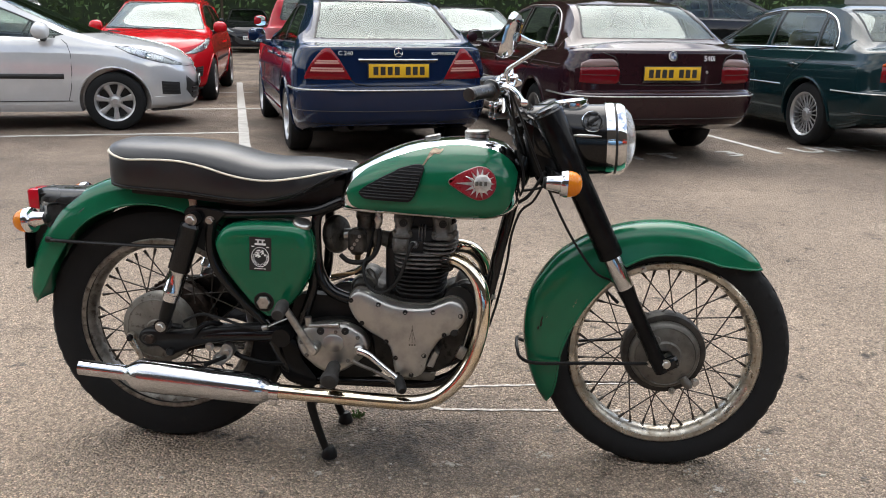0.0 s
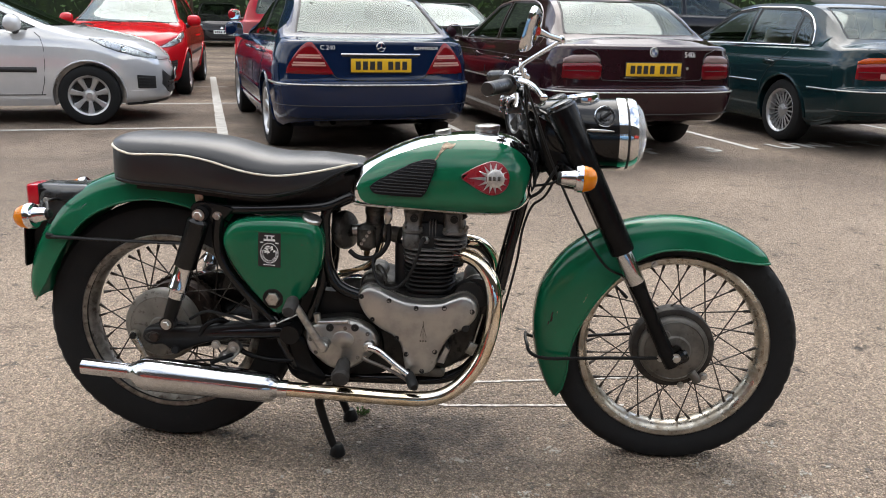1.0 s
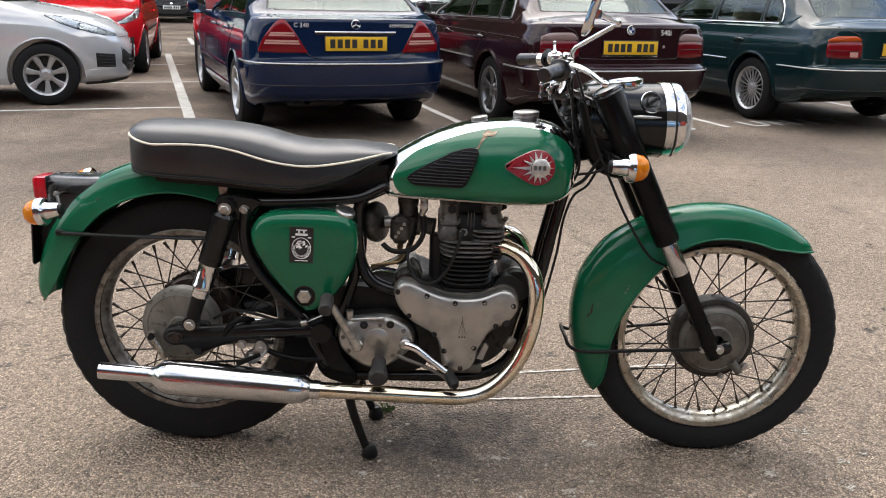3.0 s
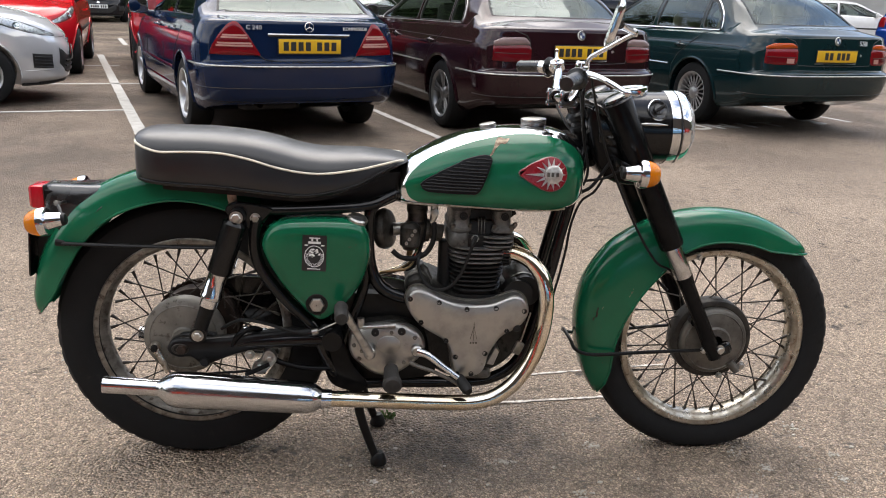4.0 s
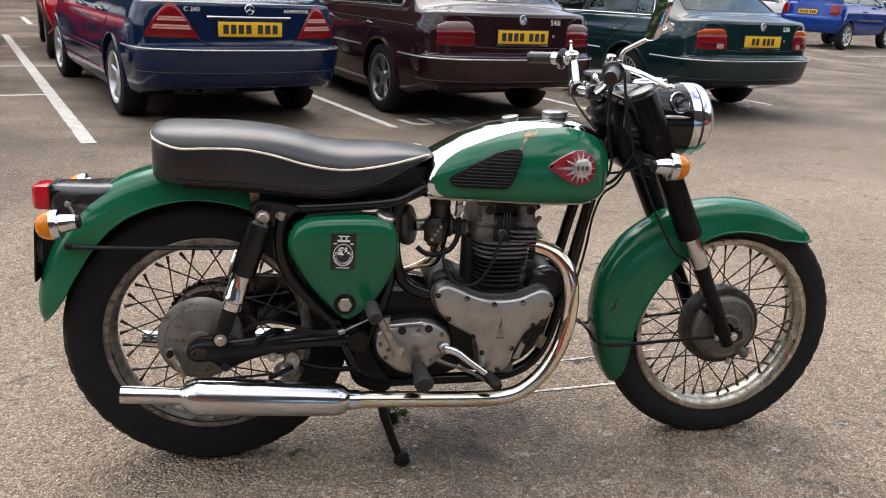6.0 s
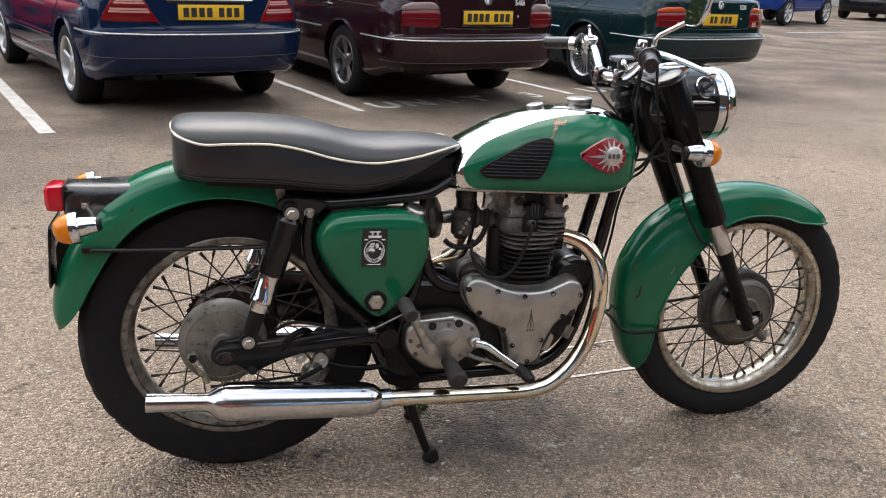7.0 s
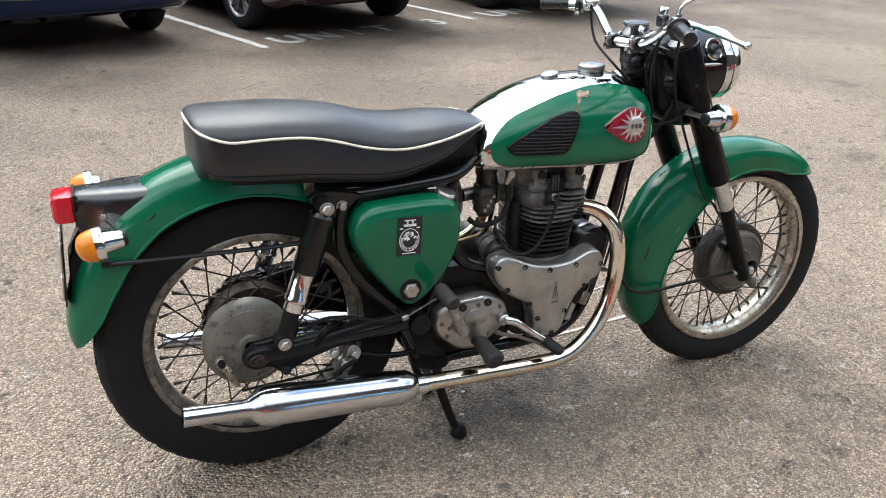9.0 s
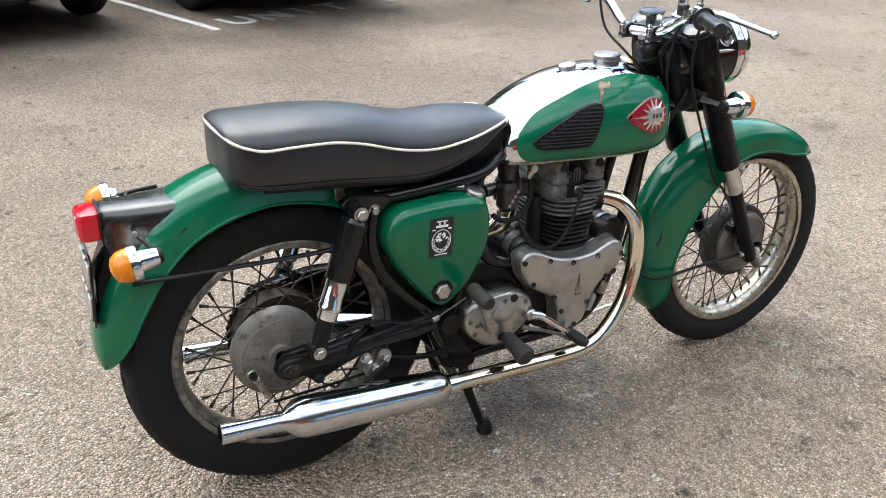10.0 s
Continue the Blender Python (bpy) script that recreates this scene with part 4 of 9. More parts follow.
# steering head and yokes
SH = V((-0.44, 0, 0.90)).normalized()
g = Geo().lathe([(0.020, 0.0), (0.034, 0.002), (0.036, 0.010), (0.036, 0.022), (0.030, 0.026), (0.029, 0.090), (0.033, 0.095), (0.036, 0.100), (0.036, 0.112), (0.030, 0.116), (0.030, 0.126), (0.037, 0.130), (0.038, 0.142), (0.030, 0.148), (0.022, 0.150), (0.020, 0.165), (0.001, 0.166)], (1.052, 0, 0.822), SH, 28)
part("steering_head", g, SATIN, bike, "black steering head with bearing cups")
for z, hw, fx, depth in ((0.838, 0.112, 1.068, 0.030), (0.972, 0.108, 1.012, 0.022)):
    yoke = smooth_poly([(fx - 0.030, -0.035), (fx + 0.010, -hw), (fx + 0.050, -hw), (fx + 0.045, -0.03), (fx + 0.045, 0.03), (fx + 0.050, hw), (fx + 0.010, hw), (fx - 0.030, 0.035)], 4)
    part("yoke", Geo().pillow(yoke, (lambda a, b, d, z=z, fx=fx: V((a, b, z + d - (a - fx) * 0.45))), [(0.004, -depth / 2), (0.0, -depth / 2 + 0.004), (0.0, depth / 2 - 0.004), (0.004, depth / 2)]), BLACK, bike, "black fork yoke", 50)
part("fork_cowl", Geo().pillow(smooth_poly([(0.995, 0.965), (1.035, 0.995), (1.085, 0.985), (1.130, 0.90), (1.165, 0.800), (1.135, 0.775), (1.060, 0.790), (1.020, 0.850)], 3), R, [(0.012, -0.082), (0.0, -0.070), (0.0, 0.070), (0.012, 0.082)]), BLACKMATT, bike, "black fork cowl", 50)
part("steering_damper", Geo().lathe([(0.001, 0.008), (0.022, 0.007), (0.030, 0.005), (0.032, 0.001), (0.029, -0.004), (0.012, -0.008), (0.010, -0.045)], (0.957, -0.036, 1.034), (-0.05, -0.04, 1), 32), LAMPBLACK, bike, "dark round steering damper knob")

# handlebar and controls
bar = group_part("handlebar", bike, "chrome handlebar with black rubber grips")
HB = [(0.872, -0.342, 1.046), (0.922, -0.238, 1.052), (0.946, -0.178, 1.044), (0.952, -0.118, 1.012), (0.944, -0.075, 0.993), (0.928, -0.005, 0.989), (0.936, 0.045, 1.000), (0.954, 0.115, 1.032), (0.962, 0.160, 1.050), (0.955, 0.190, 1.056), (0.880, 0.285, 1.048)]
part("tube", Geo().tube(HB, 0.0115, 14, 5), CHROME, bar)
for p, q, lab in ((V(HB[0]), V(HB[1]), "ribbed black rubber grip"), (V(HB[-1]), V(HB[-2]), "black rubber grip")):
    d = (q - p).normalized()
    L = (q - p).length
    pr, k = [0.014], 26
    g = Geo()
    rr = [(0.001, -0.004), (0.0150, -0.003), (0.0168, 0.002)]
    for i in range(1, k):
        rr.append((0.0165 if i % 2 else 0.0152, 0.004 + (L * 0.86) * i / k))
    rr += [(0.018, L * 0.87), (0.025, L * 0.885), (0.026, L * 0.91), (0.023, L * 0.93), (0.012, L * 0.935)]
    g.lathe(rr, p, d, 24)
    part("grip", g, GRIPRUBBER, bar, lab)
# clamps, right brake lever, switch blocks
for (cx, cy, cz), ax in (((0.943, -0.070, 0.992), (0.18, 0.98, 0.05)), ((0.928, 0.010, 0.990), (-0.14, -0.98, -0.12))):
    A = V(ax).normalized()
    g = Geo().lathe([(0.0118, -0.013), (0.0165, -0.013), (0.0185, -0.010), (0.0185, 0.010), (0.0165, 0.013), (0.0118, 0.013)], (cx, cy, cz), A, 24)
    g.box((cx, cy, cz - 0.014), (0.046, 0.022, 0.014), 0.004)
    clamp = part("clamp", g, LAMPBLACK, bar, "black handlebar clamp")
    for ox in (-0.018, 0.018):
        part("clamp_bolt", Geo().lathe([(0.001, 0.026), (0.0038, 0.026), (0.0052, 0.023), (0.0052, 0.017), (0.0080, 0.016), (0.0080, 0.013), (0.0042, 0.012), (0.0042, -0.010), (0.0062, -0.011), (0.0062, -0.017), (0.001, -0.018)], (cx + ox, cy, cz - 0.006), (0.05, 0, 1), 12), CHROME, clamp, "chrome bolt")
adj = group_part("cable_adjuster", bar, "chrome cable adjuster with a ball end")
part("barrel", Geo().lathe([(0.001, 0.020), (0.0055, 0.020), (0.0070, 0.017), (0.0070, 0.006), (0.0095, 0.005), (0.0095, -0.005), (0.0070, -0.006), (0.0070, -0.018), (0.0050, -0.021), (0.001, -0.021)], (0.956, -0.098, 1.012), (0.35, -0.75, 0.5), 10), CHROME, adj)
part("ball_end", Geo().tube([(0.950, -0.092, 1.010), (0.938, -0.088, 1.026)], 0.0035, 8).lathe([(0.001, 0.0075), (0.0055, 0.005), (0.0075, 0), (0.0055, -0.005), (0.001, -0.0075)], (0.936, -0.087, 1.029), (0, 0, 1), 14), CHROME, adj)
part("brake_lever", Geo().tube([(0.944, -0.205, 1.062), (0.964, -0.238, 1.058), (0.980, -0.290, 1.049), (0.990, -0.345, 1.039), (0.995, -0.372, 1.034)], [0.0085, 0.0072, 0.0066, 0.0062, 0.0055], 12, 5).lathe([(0.001, 0.009), (0.0065, 0.0065), (0.009, 0), (0.0065, -0.0065), (0.001, -0.009)], (0.996, -0.379, 1.033), (1, 0, 0), 16), CHROME, bar, "chrome brake lever with ball end")
part("lever_clamp", Geo().lathe([(0.012, -0.012), (0.0175, -0.012), (0.0175, 0.012), (0.012, 0.012)], (0.937, -0.200, 1.048), (0.38, 0.92, -0.1), 20).box((0.942, -0.204, 1.062), (0.024, 0.024, 0.020), 0.005).lathe([(0.001, 0.007), (0.006, 0.006), (0.0075, 0.003), (0.0075, 0)], (0.945, -0.206, 1.072), (0, 0, 1), 6), CHROME, bar)
part("air_lever", Geo().lathe([(0.001, 0.046), (0.008, 0.046), (0.0115, 0.043), (0.0125, 0.040), (0.0125, 0.024), (0.0100, 0.022), (0.0080, 0.018), (0.0080, 0.0)], (0.947, -0.146, 1.042), (0.02, -0.06, 1), 22), CHROME, bar, "chrome air lever cap")
part("cable_block", Geo().box((0.938, -0.160, 1.058), (0.026, 0.020, 0.026), 0.004), LAMPBLACK, bar)
part("clutch_lever", Geo().tube([(0.958, 0.172, 1.062), (0.985, 0.200, 1.052), (0.972, 0.235, 1.043), (0.945, 0.272, 1.036)], [0.010, 0.007, 0.006, 0.006], 12, 5), CHROME, bar, "chrome clutch lever")
part("lever_clamp", Geo().lathe([(0.012, -0.012), (0.0165, -0.012), (0.0180, -0.008), (0.0180, 0.008), (0.0165, 0.012), (0.012, 0.012)], (0.960, 0.180, 1.055), (0.6, -0.78, -0.04), 20), CHROME, bar)
ratchet = group_part("air_control", bar, "round chrome control with a ball-ended stalk")
part("disc", Geo().lathe([(0.010, -0.006), (0.019, -0.005), (0.0205, -0.002), (0.0205, 0.003), (0.018, 0.006), (0.009, 0.007), (0.008, 0.011), (0.001, 0.012)], (0.960, 0.166, 1.066), (-0.15, -0.25, 0.95), 26), CHROME, ratchet)
part("stalk", Geo().tube([(0.960, 0.172, 1.070), (0.961, 0.178, 1.082), (0.961, 0.182, 1.094)], [0.009, 0.0045, 0.0032], 10).lathe([(0.001, 0.006), (0.0052, 0.003), (0.0052, -0.003), (0.001, -0.006)], (0.961, 0.183, 1.098), (0, 0, 1), 12), CHROME, ratchet)
g = Geo().tube([(0.940, 0.208, 1.052), (0.928, 0.222, 1.052)], 0.0175, 16).box((0.945, 0.205, 1.035), (0.02, 0.02, 0.022), 0.005)
part("twist_collar", g, CHROME, bar)
# mirror
mir = group_part("mirror", bar, "round-cornered chrome mirror on a cranked stem")
part("stem", Geo().tube([(0.944, -0.196, 1.048), (0.951, -0.196, 1.070), (0.950, -0.204, 1.090), (0.956, -0.210, 1.101), (1.034, -0.260, 1.154)], [0.0068, 0.0062, 0.0056, 0.0054, 0.0050], 12), CHROME, mir)
part("ball_joint", Geo().lathe([(0.001, 0.010), (0.007, 0.0075), (0.0095, 0), (0.007, -0.0075), (0.001, -0.010)], (1.036, -0.263, 1.157), (0, 0, 1), 16).tube([(1.036, -0.263, 1.157), (1.000, -0.315, 1.166), (0.976, -0.352, 1.174)], [0.0065, 0.0065, 0.010], 12), CHROME, mir, "chrome ball joint and arm")
MN = Matrix.Translation((0.958, -0.356, 1.179)) @ Euler((0, radians(16), radians(-13))).to_matrix().to_4x4()
mp = smooth_poly([(-0.043, -0.046), (0.043, -0.046), (0.055, 0.0), (0.043, 0.046), (-0.043, 0.046), (-0.055, 0.0)], 5)
part("shell", Geo().pillow(mp, lambda a, b, d: V((d, a, b)), [(0, 0), (0.001, 0.006), (0.006, 0.011), (0.016, 0.014)], 0, False).move(MN), CHROME, mir)
part("glass", Geo().pillow(inset_poly(mp, 0.002), lambda a, b, d: V((-d, a, b)), [(0, -0.002), (0, 0.001)]).move(MN), MIRROR, mir, "mirror glass")

# tank
TB = [(0.510, 0.045, 0.728, 0.765), (0.517, 0.078, 0.720, 0.795), (0.535, 0.100, 0.717, 0.818), (0.580, 0.117, 0.716, 0.846), (0.640, 0.131, 0.717, 0.876), (0.705, 0.142, 0.715, 0.898), (0.770, 0.150, 0.713, 0.909), (0.840, 0.155, 0.711, 0.914), (0.900, 0.155, 0.712, 0.913), (0.945, 0.146, 0.717, 0.903), (0.975, 0.124, 0.729, 0.883), (0.995, 0.085, 0.751, 0.857), (1.003, 0.040, 0.779, 0.830)]


def tank_ring(x, n=44, grow=0.0):
    hw, z0, z1 = smooth_table(TB, x)
    hw, z0, z1 = hw + grow, z0 - grow, z1 + grow
    row = []
    zm = z0 + (z1 - z0) * 0.36
    for j in range(n):
        a = 2 * math.pi * j / n
        ca, sa = math.cos(a), math.sin(a)
        e = 2.4 if sa > 0 else 5.0
        hh = (z1 - zm) if sa > 0 else (zm - z0)
        row.append(V((x, hw * math.copysign(abs(ca) ** (2 / e), ca), zm + hh * math.copysign(abs(sa) ** (2 / e), sa))))
    return row


tank = group_part("fuel_tank", bike, "chrome fuel tank with green painted flanks")
TX = [0.510 + (1.003 - 0.510) * (0.5 - 0.5 * math.cos(math.pi * i / 44)) for i in range(45)]
tg = Geo().rings([tank_ring(x) for x in TX])
part("shell", tg, CHROME, tank)
tank_bvh = BVHTree.FromPolygons(tg.v, tg.f)


def on_tank(x, z, off, s=1):
    hit = tank_bvh.ray_cast(V((x, -0.6 * s, z)), V((0, s, 0)))
    if hit[0] is None:
        hit = tank_bvh.find_nearest(V((x, -0.12 * s, z)))
    p, nn = hit[0], hit[1]
    if nn.y * s > 0:
        nn = -nn
    return p + nn * off


def tank_patch(lo, hi, off, s=1, nx=40, nz=12, edge=0.0):
    """A painted or rubber panel that follows the tank between two edges."""
    x0, x1 = lo[0][0], lo[-1][0]
    rows = []
    for i in range(nx + 1):
        x = x0 + (x1 - x0) * (0.5 - 0.5 * math.cos(math.pi * i / nx))
        a, b = smooth_table(lo, x)[0], smooth_table(hi, x)[0]
        rows.append([on_tank(x, a + (b - a) * j / nz, off, s) for j in range(nz + 1)])
    g = Geo().rings(rows, False, False)
    if edge:
        loop = [r[0] for r in rows] + rows[-1][1:] + [r[-1] for r in reversed(rows[:-1])] + list(reversed(rows[0][1:-1]))
        inner = [V((p.x, p.y + edge * s, p.z)) for p in loop]
        g.rings([loop, inner], True, False)
    return g


GLO = [(0.540, 0.768), (0.545, 0.750), (0.556, 0.737), (0.578, 0.730), (0.654, 0.727), (0.767, 0.722), (0.851, 0.720), (0.915, 0.723), (0.945, 0.733), (0.966, 0.752), (0.979, 0.782), (0.986, 0.815), (0.988, 0.834)]
GHI = [(0.540, 0.774), (0.547, 0.790), (0.560, 0.806), (0.601, 0.838), (0.640, 0.856), (0.680, 0.871), (0.722, 0.884), (0.770, 0.894), (0.817, 0.900), (0.855, 0.901), (0.890, 0.898), (0.930, 0.889), (0.955, 0.876), (0.975, 0.858), (0.988, 0.834)]
for s in (1, -1):
    part("painted_flank", tank_patch(GLO, GHI, 0.0016, s, 60, 16), GREEN, tank, "green painted tank flank" if s > 0 else "")
KLO = [(0.578, 0.774), (0.585, 0.764), (0.600, 0.759), (0.640, 0.758), (0.710, 0.758), (0.722, 0.767), (0.733, 0.790), (0.750, 0.838)]
KHI = [(0.578, 0.777), (0.600, 0.793), (0.626, 0.807), (0.666, 0.828), (0.690, 0.839), (0.735, 0.850), (0.744, 0.849), (0.750, 0.843)]
for s in (1, -1):
    kp = part("knee_pad", tank_patch(KLO, KHI, 0.009, s, 34, 8, 0.012), KNEERUBBER, tank, "black ribbed rubber knee grip" if s > 0 else "")
    for i in range(11):
        z = 0.766 + i * 0.0075
        xs = [x / 1000 for x in range(582, 752, 4) if smooth_table(KLO, x / 1000)[0] + 0.004 < z < smooth_table(KHI, x / 1000)[0] - 0.004]
        if len(xs) > 2:
            part("rib", Geo().tube([on_tank(x, z, 0.0088, s) for x in xs], 0.0021, 6), RUBBER, kp)
# seam strip along the bottom of the tank
part("bottom_seam", Geo().tube([on_tank(x, smooth_table(TB, x)[1] + 0.008, 0.001) for x in (0.530, 0.60, 0.66, 0.72, 0.78, 0.84, 0.90, 0.94)], 0.004, 8, 2), OLDCHROME, tank)
part("scrape", tank_patch([(0.756, 0.870), (0.766, 0.873), (0.774, 0.880), (0.782, 0.878), (0.795, 0.8885)], [(0.756, 0.873), (0.763, 0.887), (0.772, 0.892), (0.783, 0.889), (0.795, 0.8905)], 0.0026, 1, 12, 5), BAREMETAL, tank, "bare scraped patch")
part("scrape", tank_patch([(0.743, 0.849), (0.750, 0.853), (0.758, 0.866), (0.768, 0.875)], [(0.743, 0.851), (0.749, 0.860), (0.757, 0.873), (0.768, 0.882)], 0.0030, 1, 8, 3), BAREMETAL, tank)
# badge
badge = group_part("badge", tank, "red teardrop badge with a silver starburst")
bx, bz, br = 0.893, 0.812, 0.0400
tear = [(0.814, 0.815), (0.835, 0.831), (0.862, 0.844)] + [(bx + br * math.cos(radians(a)), bz + br * math.sin(radians(a))) for a in (100, 75, 50, 25, 0, -25, -50, -75, -100)] + [(0.862, 0.782), (0.835, 0.798)]
tear = smooth_poly(tear, 3)


def badge_at(a, b, d):
    return on_tank(a, b, d)


part("border", Geo().pillow(inset_poly(tear, -0.0018), badge_at, [(0, 0.001), (0, 0.0045), (0.0015, 0.0055)]), DULLALLOY, badge)
part("enamel", Geo().pillow(tear, badge_at, [(0.0, 0.0055), (0.001, 0.0068), (0.02, 0.0075)]), ENAMEL_RED, badge)
for i in range(14):
    a = 2 * math.pi * i / 14 + math.pi
    far = 0.037
    for q in range(37, 24, -1):
        far = q / 1000
        if abs(bz + far * math.sin(a) - 0.813) < 0.040 or bx + far * math.cos(a) > bx - 0.02:
            break
    far = 0.066 if math.cos(a) < -0.97 else (0.040 if math.cos(a) < -0.7 else far)
    c, s = math.cos(a), math.sin(a)
    tri = [(bx + 0.017 * c - 0.0042 * s, bz + 0.017 * s + 0.0042 * c), (bx + 0.017 * c + 0.0042 * s, bz + 0.017 * s - 0.0042 * c), (bx + far * c, bz + far * s)]
    part("ray", Geo().pillow(tri, badge_at, [(0, 0.006), (0.0, 0.0088), (0.001, 0.0098)]), BADGE_SILVER, badge)
part("boss", Geo().pillow(ring_poly(bx + 0.006, bz, 0.0215, 28), badge_at, [(0, 0.006), (0, 0.0095), (0.003, 0.0112)]), BADGE_SILVER, badge)
for i in range(3):
    part("bar", Geo().box(on_tank(bx - 0.007 + i * 0.0105, bz, 0.0122), (0.007, 0.002, 0.011), 0.001), DULLALLOY, badge)
# caps
for cx, cz, r, h in ((0.876, 0.905, 0.0325, 0.026), (0.757, 0.902, 0.021, 0.013)):
    g = Geo().lathe([(r * 0.93, -0.012), (r * 0.93, h * 0.35), (r * 1.02, h * 0.4), (r * 1.02, h * 0.62), (r * 0.96, h * 0.66), (r * 1.03, h * 0.72), (r * 1.03, h * 0.92), (r * 0.96, h), (r * 0.6, h * 1.05), (0.001, h * 1.06)], (cx, 0.016, cz), (-0.04 if cx > 0.8 else -0.2, 0, 1), 36)
    part("filler_cap", g, STEEL, tank, "dull metal filler cap" if r > 0.03 else "small dull metal cap")

# seat
SB = [(-0.120, 0.060, 0.780, 0.866, 0.878), (-0.116, 0.086, 0.770, 0.864, 0.880), (-0.106, 0.106, 0.765, 0.858, 0.884), (-0.085, 0.122, 0.762, 0.850, 0.888), (-0.050, 0.130, 0.758, 0.842, 0.889), (0.030, 0.134, 0.754, 0.844, 0.889), (0.100, 0.134, 0.750, 0.841, 0.885), (0.160, 0.133, 0.743, 0.829, 0.879), (0.220, 0.131, 0.736, 0.811, 0.867), (0.280, 0.129, 0.732, 0.799, 0.851), (0.340, 0.126, 0.737, 0.796, 0.844), (0.420, 0.118, 0.759, 0.806, 0.844), (0.480, 0.103, 0.790, 0.818, 0.839), (0.520, 0.085, 0.809, 0.825, 0.833), (0.545, 0.055, 0.817, 0.825, 0.827)]
rings = []
for i in range(61):
    x = -0.120 + 0.665 * (0.5 - 0.5 * math.cos(math.pi * i / 60))
    hw, zb, zp, zt = smooth_table(SB, x)
    half = [(0.0, zb), (hw * 0.8, zb), (hw * 0.97, zb + 0.006), (hw, zb + (zp - zb) * 0.35), (hw * 0.985, zb + (zp - zb) * 0.7), (hw * 0.955, zp)]
    for t in (0.25, 0.5, 0.75, 1.0):
        a = t * math.pi / 2
        half.append((hw * 0.955 * math.cos(a) ** 0.75 if t < 1 else 0.0, zp + (zt - zp) * math.sin(a) ** 0.9))
    rings.append([V((x, -a, b)) for a, b in half] + [V((x, a, b)) for a, b in reversed(half[1:-1])])
seat = group_part("dual_seat", bike, "black vinyl dual seat with cream piping")
part("cushion", Geo().rings(rings), VINYL, seat, "", 60)
left, right = [], []
for x in [-0.112, -0.104, -0.085, -0.05, 0.0, 0.05, 0.10, 0.16, 0.22, 0.28, 0.34, 0.42, 0.48, 0.515, 0.534]:
    hw, zb, zp, zt = smooth_table(SB, x)
    right.append(V((x, -hw * 0.962, zp + 0.001)))
    left.append(V((x, hw * 0.962, zp + 0.001)))
part("piping", Geo().tube(list(reversed(left)) + [V((-0.1215, 0.03, 0.868)), V((-0.1215, -0.03, 0.868))] + right, 0.0030, 8, 4), PIPING, seat, "cream piping")
low = [V((x, -smooth_table(SB, x)[0] * 1.002, smooth_table(SB, x)[1] + 0.012)) for x in (-0.10, -0.06, 0.0, 0.08, 0.16, 0.22, 0.28, 0.34, 0.42, 0.48, 0.52)]
part("lower_bead", Geo().tube(low, 0.0028, 8, 4), RUBBER, seat)
part("seat_pan", Geo().rings([[V((x, -hw * 0.86, z)), V((x, hw * 0.86, z)), V((x, hw * 0.86, z - 0.012)), V((x, -hw * 0.86, z - 0.012))] for x, hw, z in ((-0.05, 0.12, 0.760), (0.10, 0.13, 0.752), (0.28, 0.125, 0.735), (0.34, 0.12, 0.740), (0.42, 0.11, 0.763), (0.50, 0.09, 0.800))]), SATIN, seat)
part("seat_bracket", Geo().box((0.112, -0.088, 0.727), (0.022, 0.004, 0.046), 0.001, Euler((0, radians(-6), 0)).to_matrix()), OLDCHROME, bike, "rusty bracket")

# added dark filler that closes the see-through gap below the seat
part("under_seat_filler", Geo().pillow([(0.18, 0.705), (0.36, 0.690), (0.47, 0.698), (0.535, 0.728), (0.553, 0.800), (0.50, 0.800), (0.42, 0.765), (0.28, 0.738), (0.18, 0.745)], R, [(0, -0.064), (0, 0.064), (0.006, 0.070)]), SATIN, seat)
# frame
frame_p = group_part("bike_frame", bike, "black tubular frame")
for s in (-1, 1):
    y = 0.105 * s
    part("seat_rail", Geo().tube([(0.555, y * 0.45, 0.755), (0.50, y * 0.75, 0.735), (0.45, y * 0.95, 0.716), (0.36, y, 0.708), (0.22, y * 1.05, 0.702), (0.14, y * 1.1, 0.706)], 0.0135, 12, 4), BLACK, frame_p)
    part("subframe_tube", Geo().tube([(0.50, y * 0.7, 0.735), (0.455, y * 0.8, 0.700), (0.45, y * 0.8, 0.62), (0.44, y * 0.8, 0.50), (0.40, y * 0.8, 0.38), (0.37, y * 0.8, 0.27)], 0.014, 12, 4), BLACK, frame_p)
    part("rear_tube", Geo().tube([(0.176, y * 1.15, 0.69), (0.168, y * 1.15, 0.64), (0.172, y * 1.15, 0.585), (0.20, y * 1.12, 0.525), (0.255, y * 1.05, 0.455), (0.315, y, 0.39), (0.335, y, 0.33), (0.365, y * 0.9, 0.26), (0.41, y * 0.75, 0.226), (0.50, y * 0.65, 0.222), (0.72, y * 0.65, 0.224), (0.80, y * 0.62, 0.238), (0.852, y * 0.58, 0.275), (0.885, y * 0.55, 0.34), (0.912, y * 0.52, 0.44), (0.945, y * 0.49, 0.60), (0.985, y * 0.43, 0.77), (1.01, y * 0.34, 0.87)], 0.0150, 14, 5), BLACK, frame_p)
    lug = smooth_poly([(0.100, 0.705), (0.118, 0.722), (0.165, 0.720), (0.215, 0.708), (0.205, 0.692), (0.185, 0.672), (0.165, 0.650), (0.150, 0.662), (0.128, 0.678), (0.108, 0.690)], 3)
    part("lug_plate", Geo().pillow(lug, (lambda a, b, d, s=s: V((a, s * (0.112 + d), b))), [(0, 0), (0, 0.012), (0.003, 0.016)]), BLACK, frame_p)
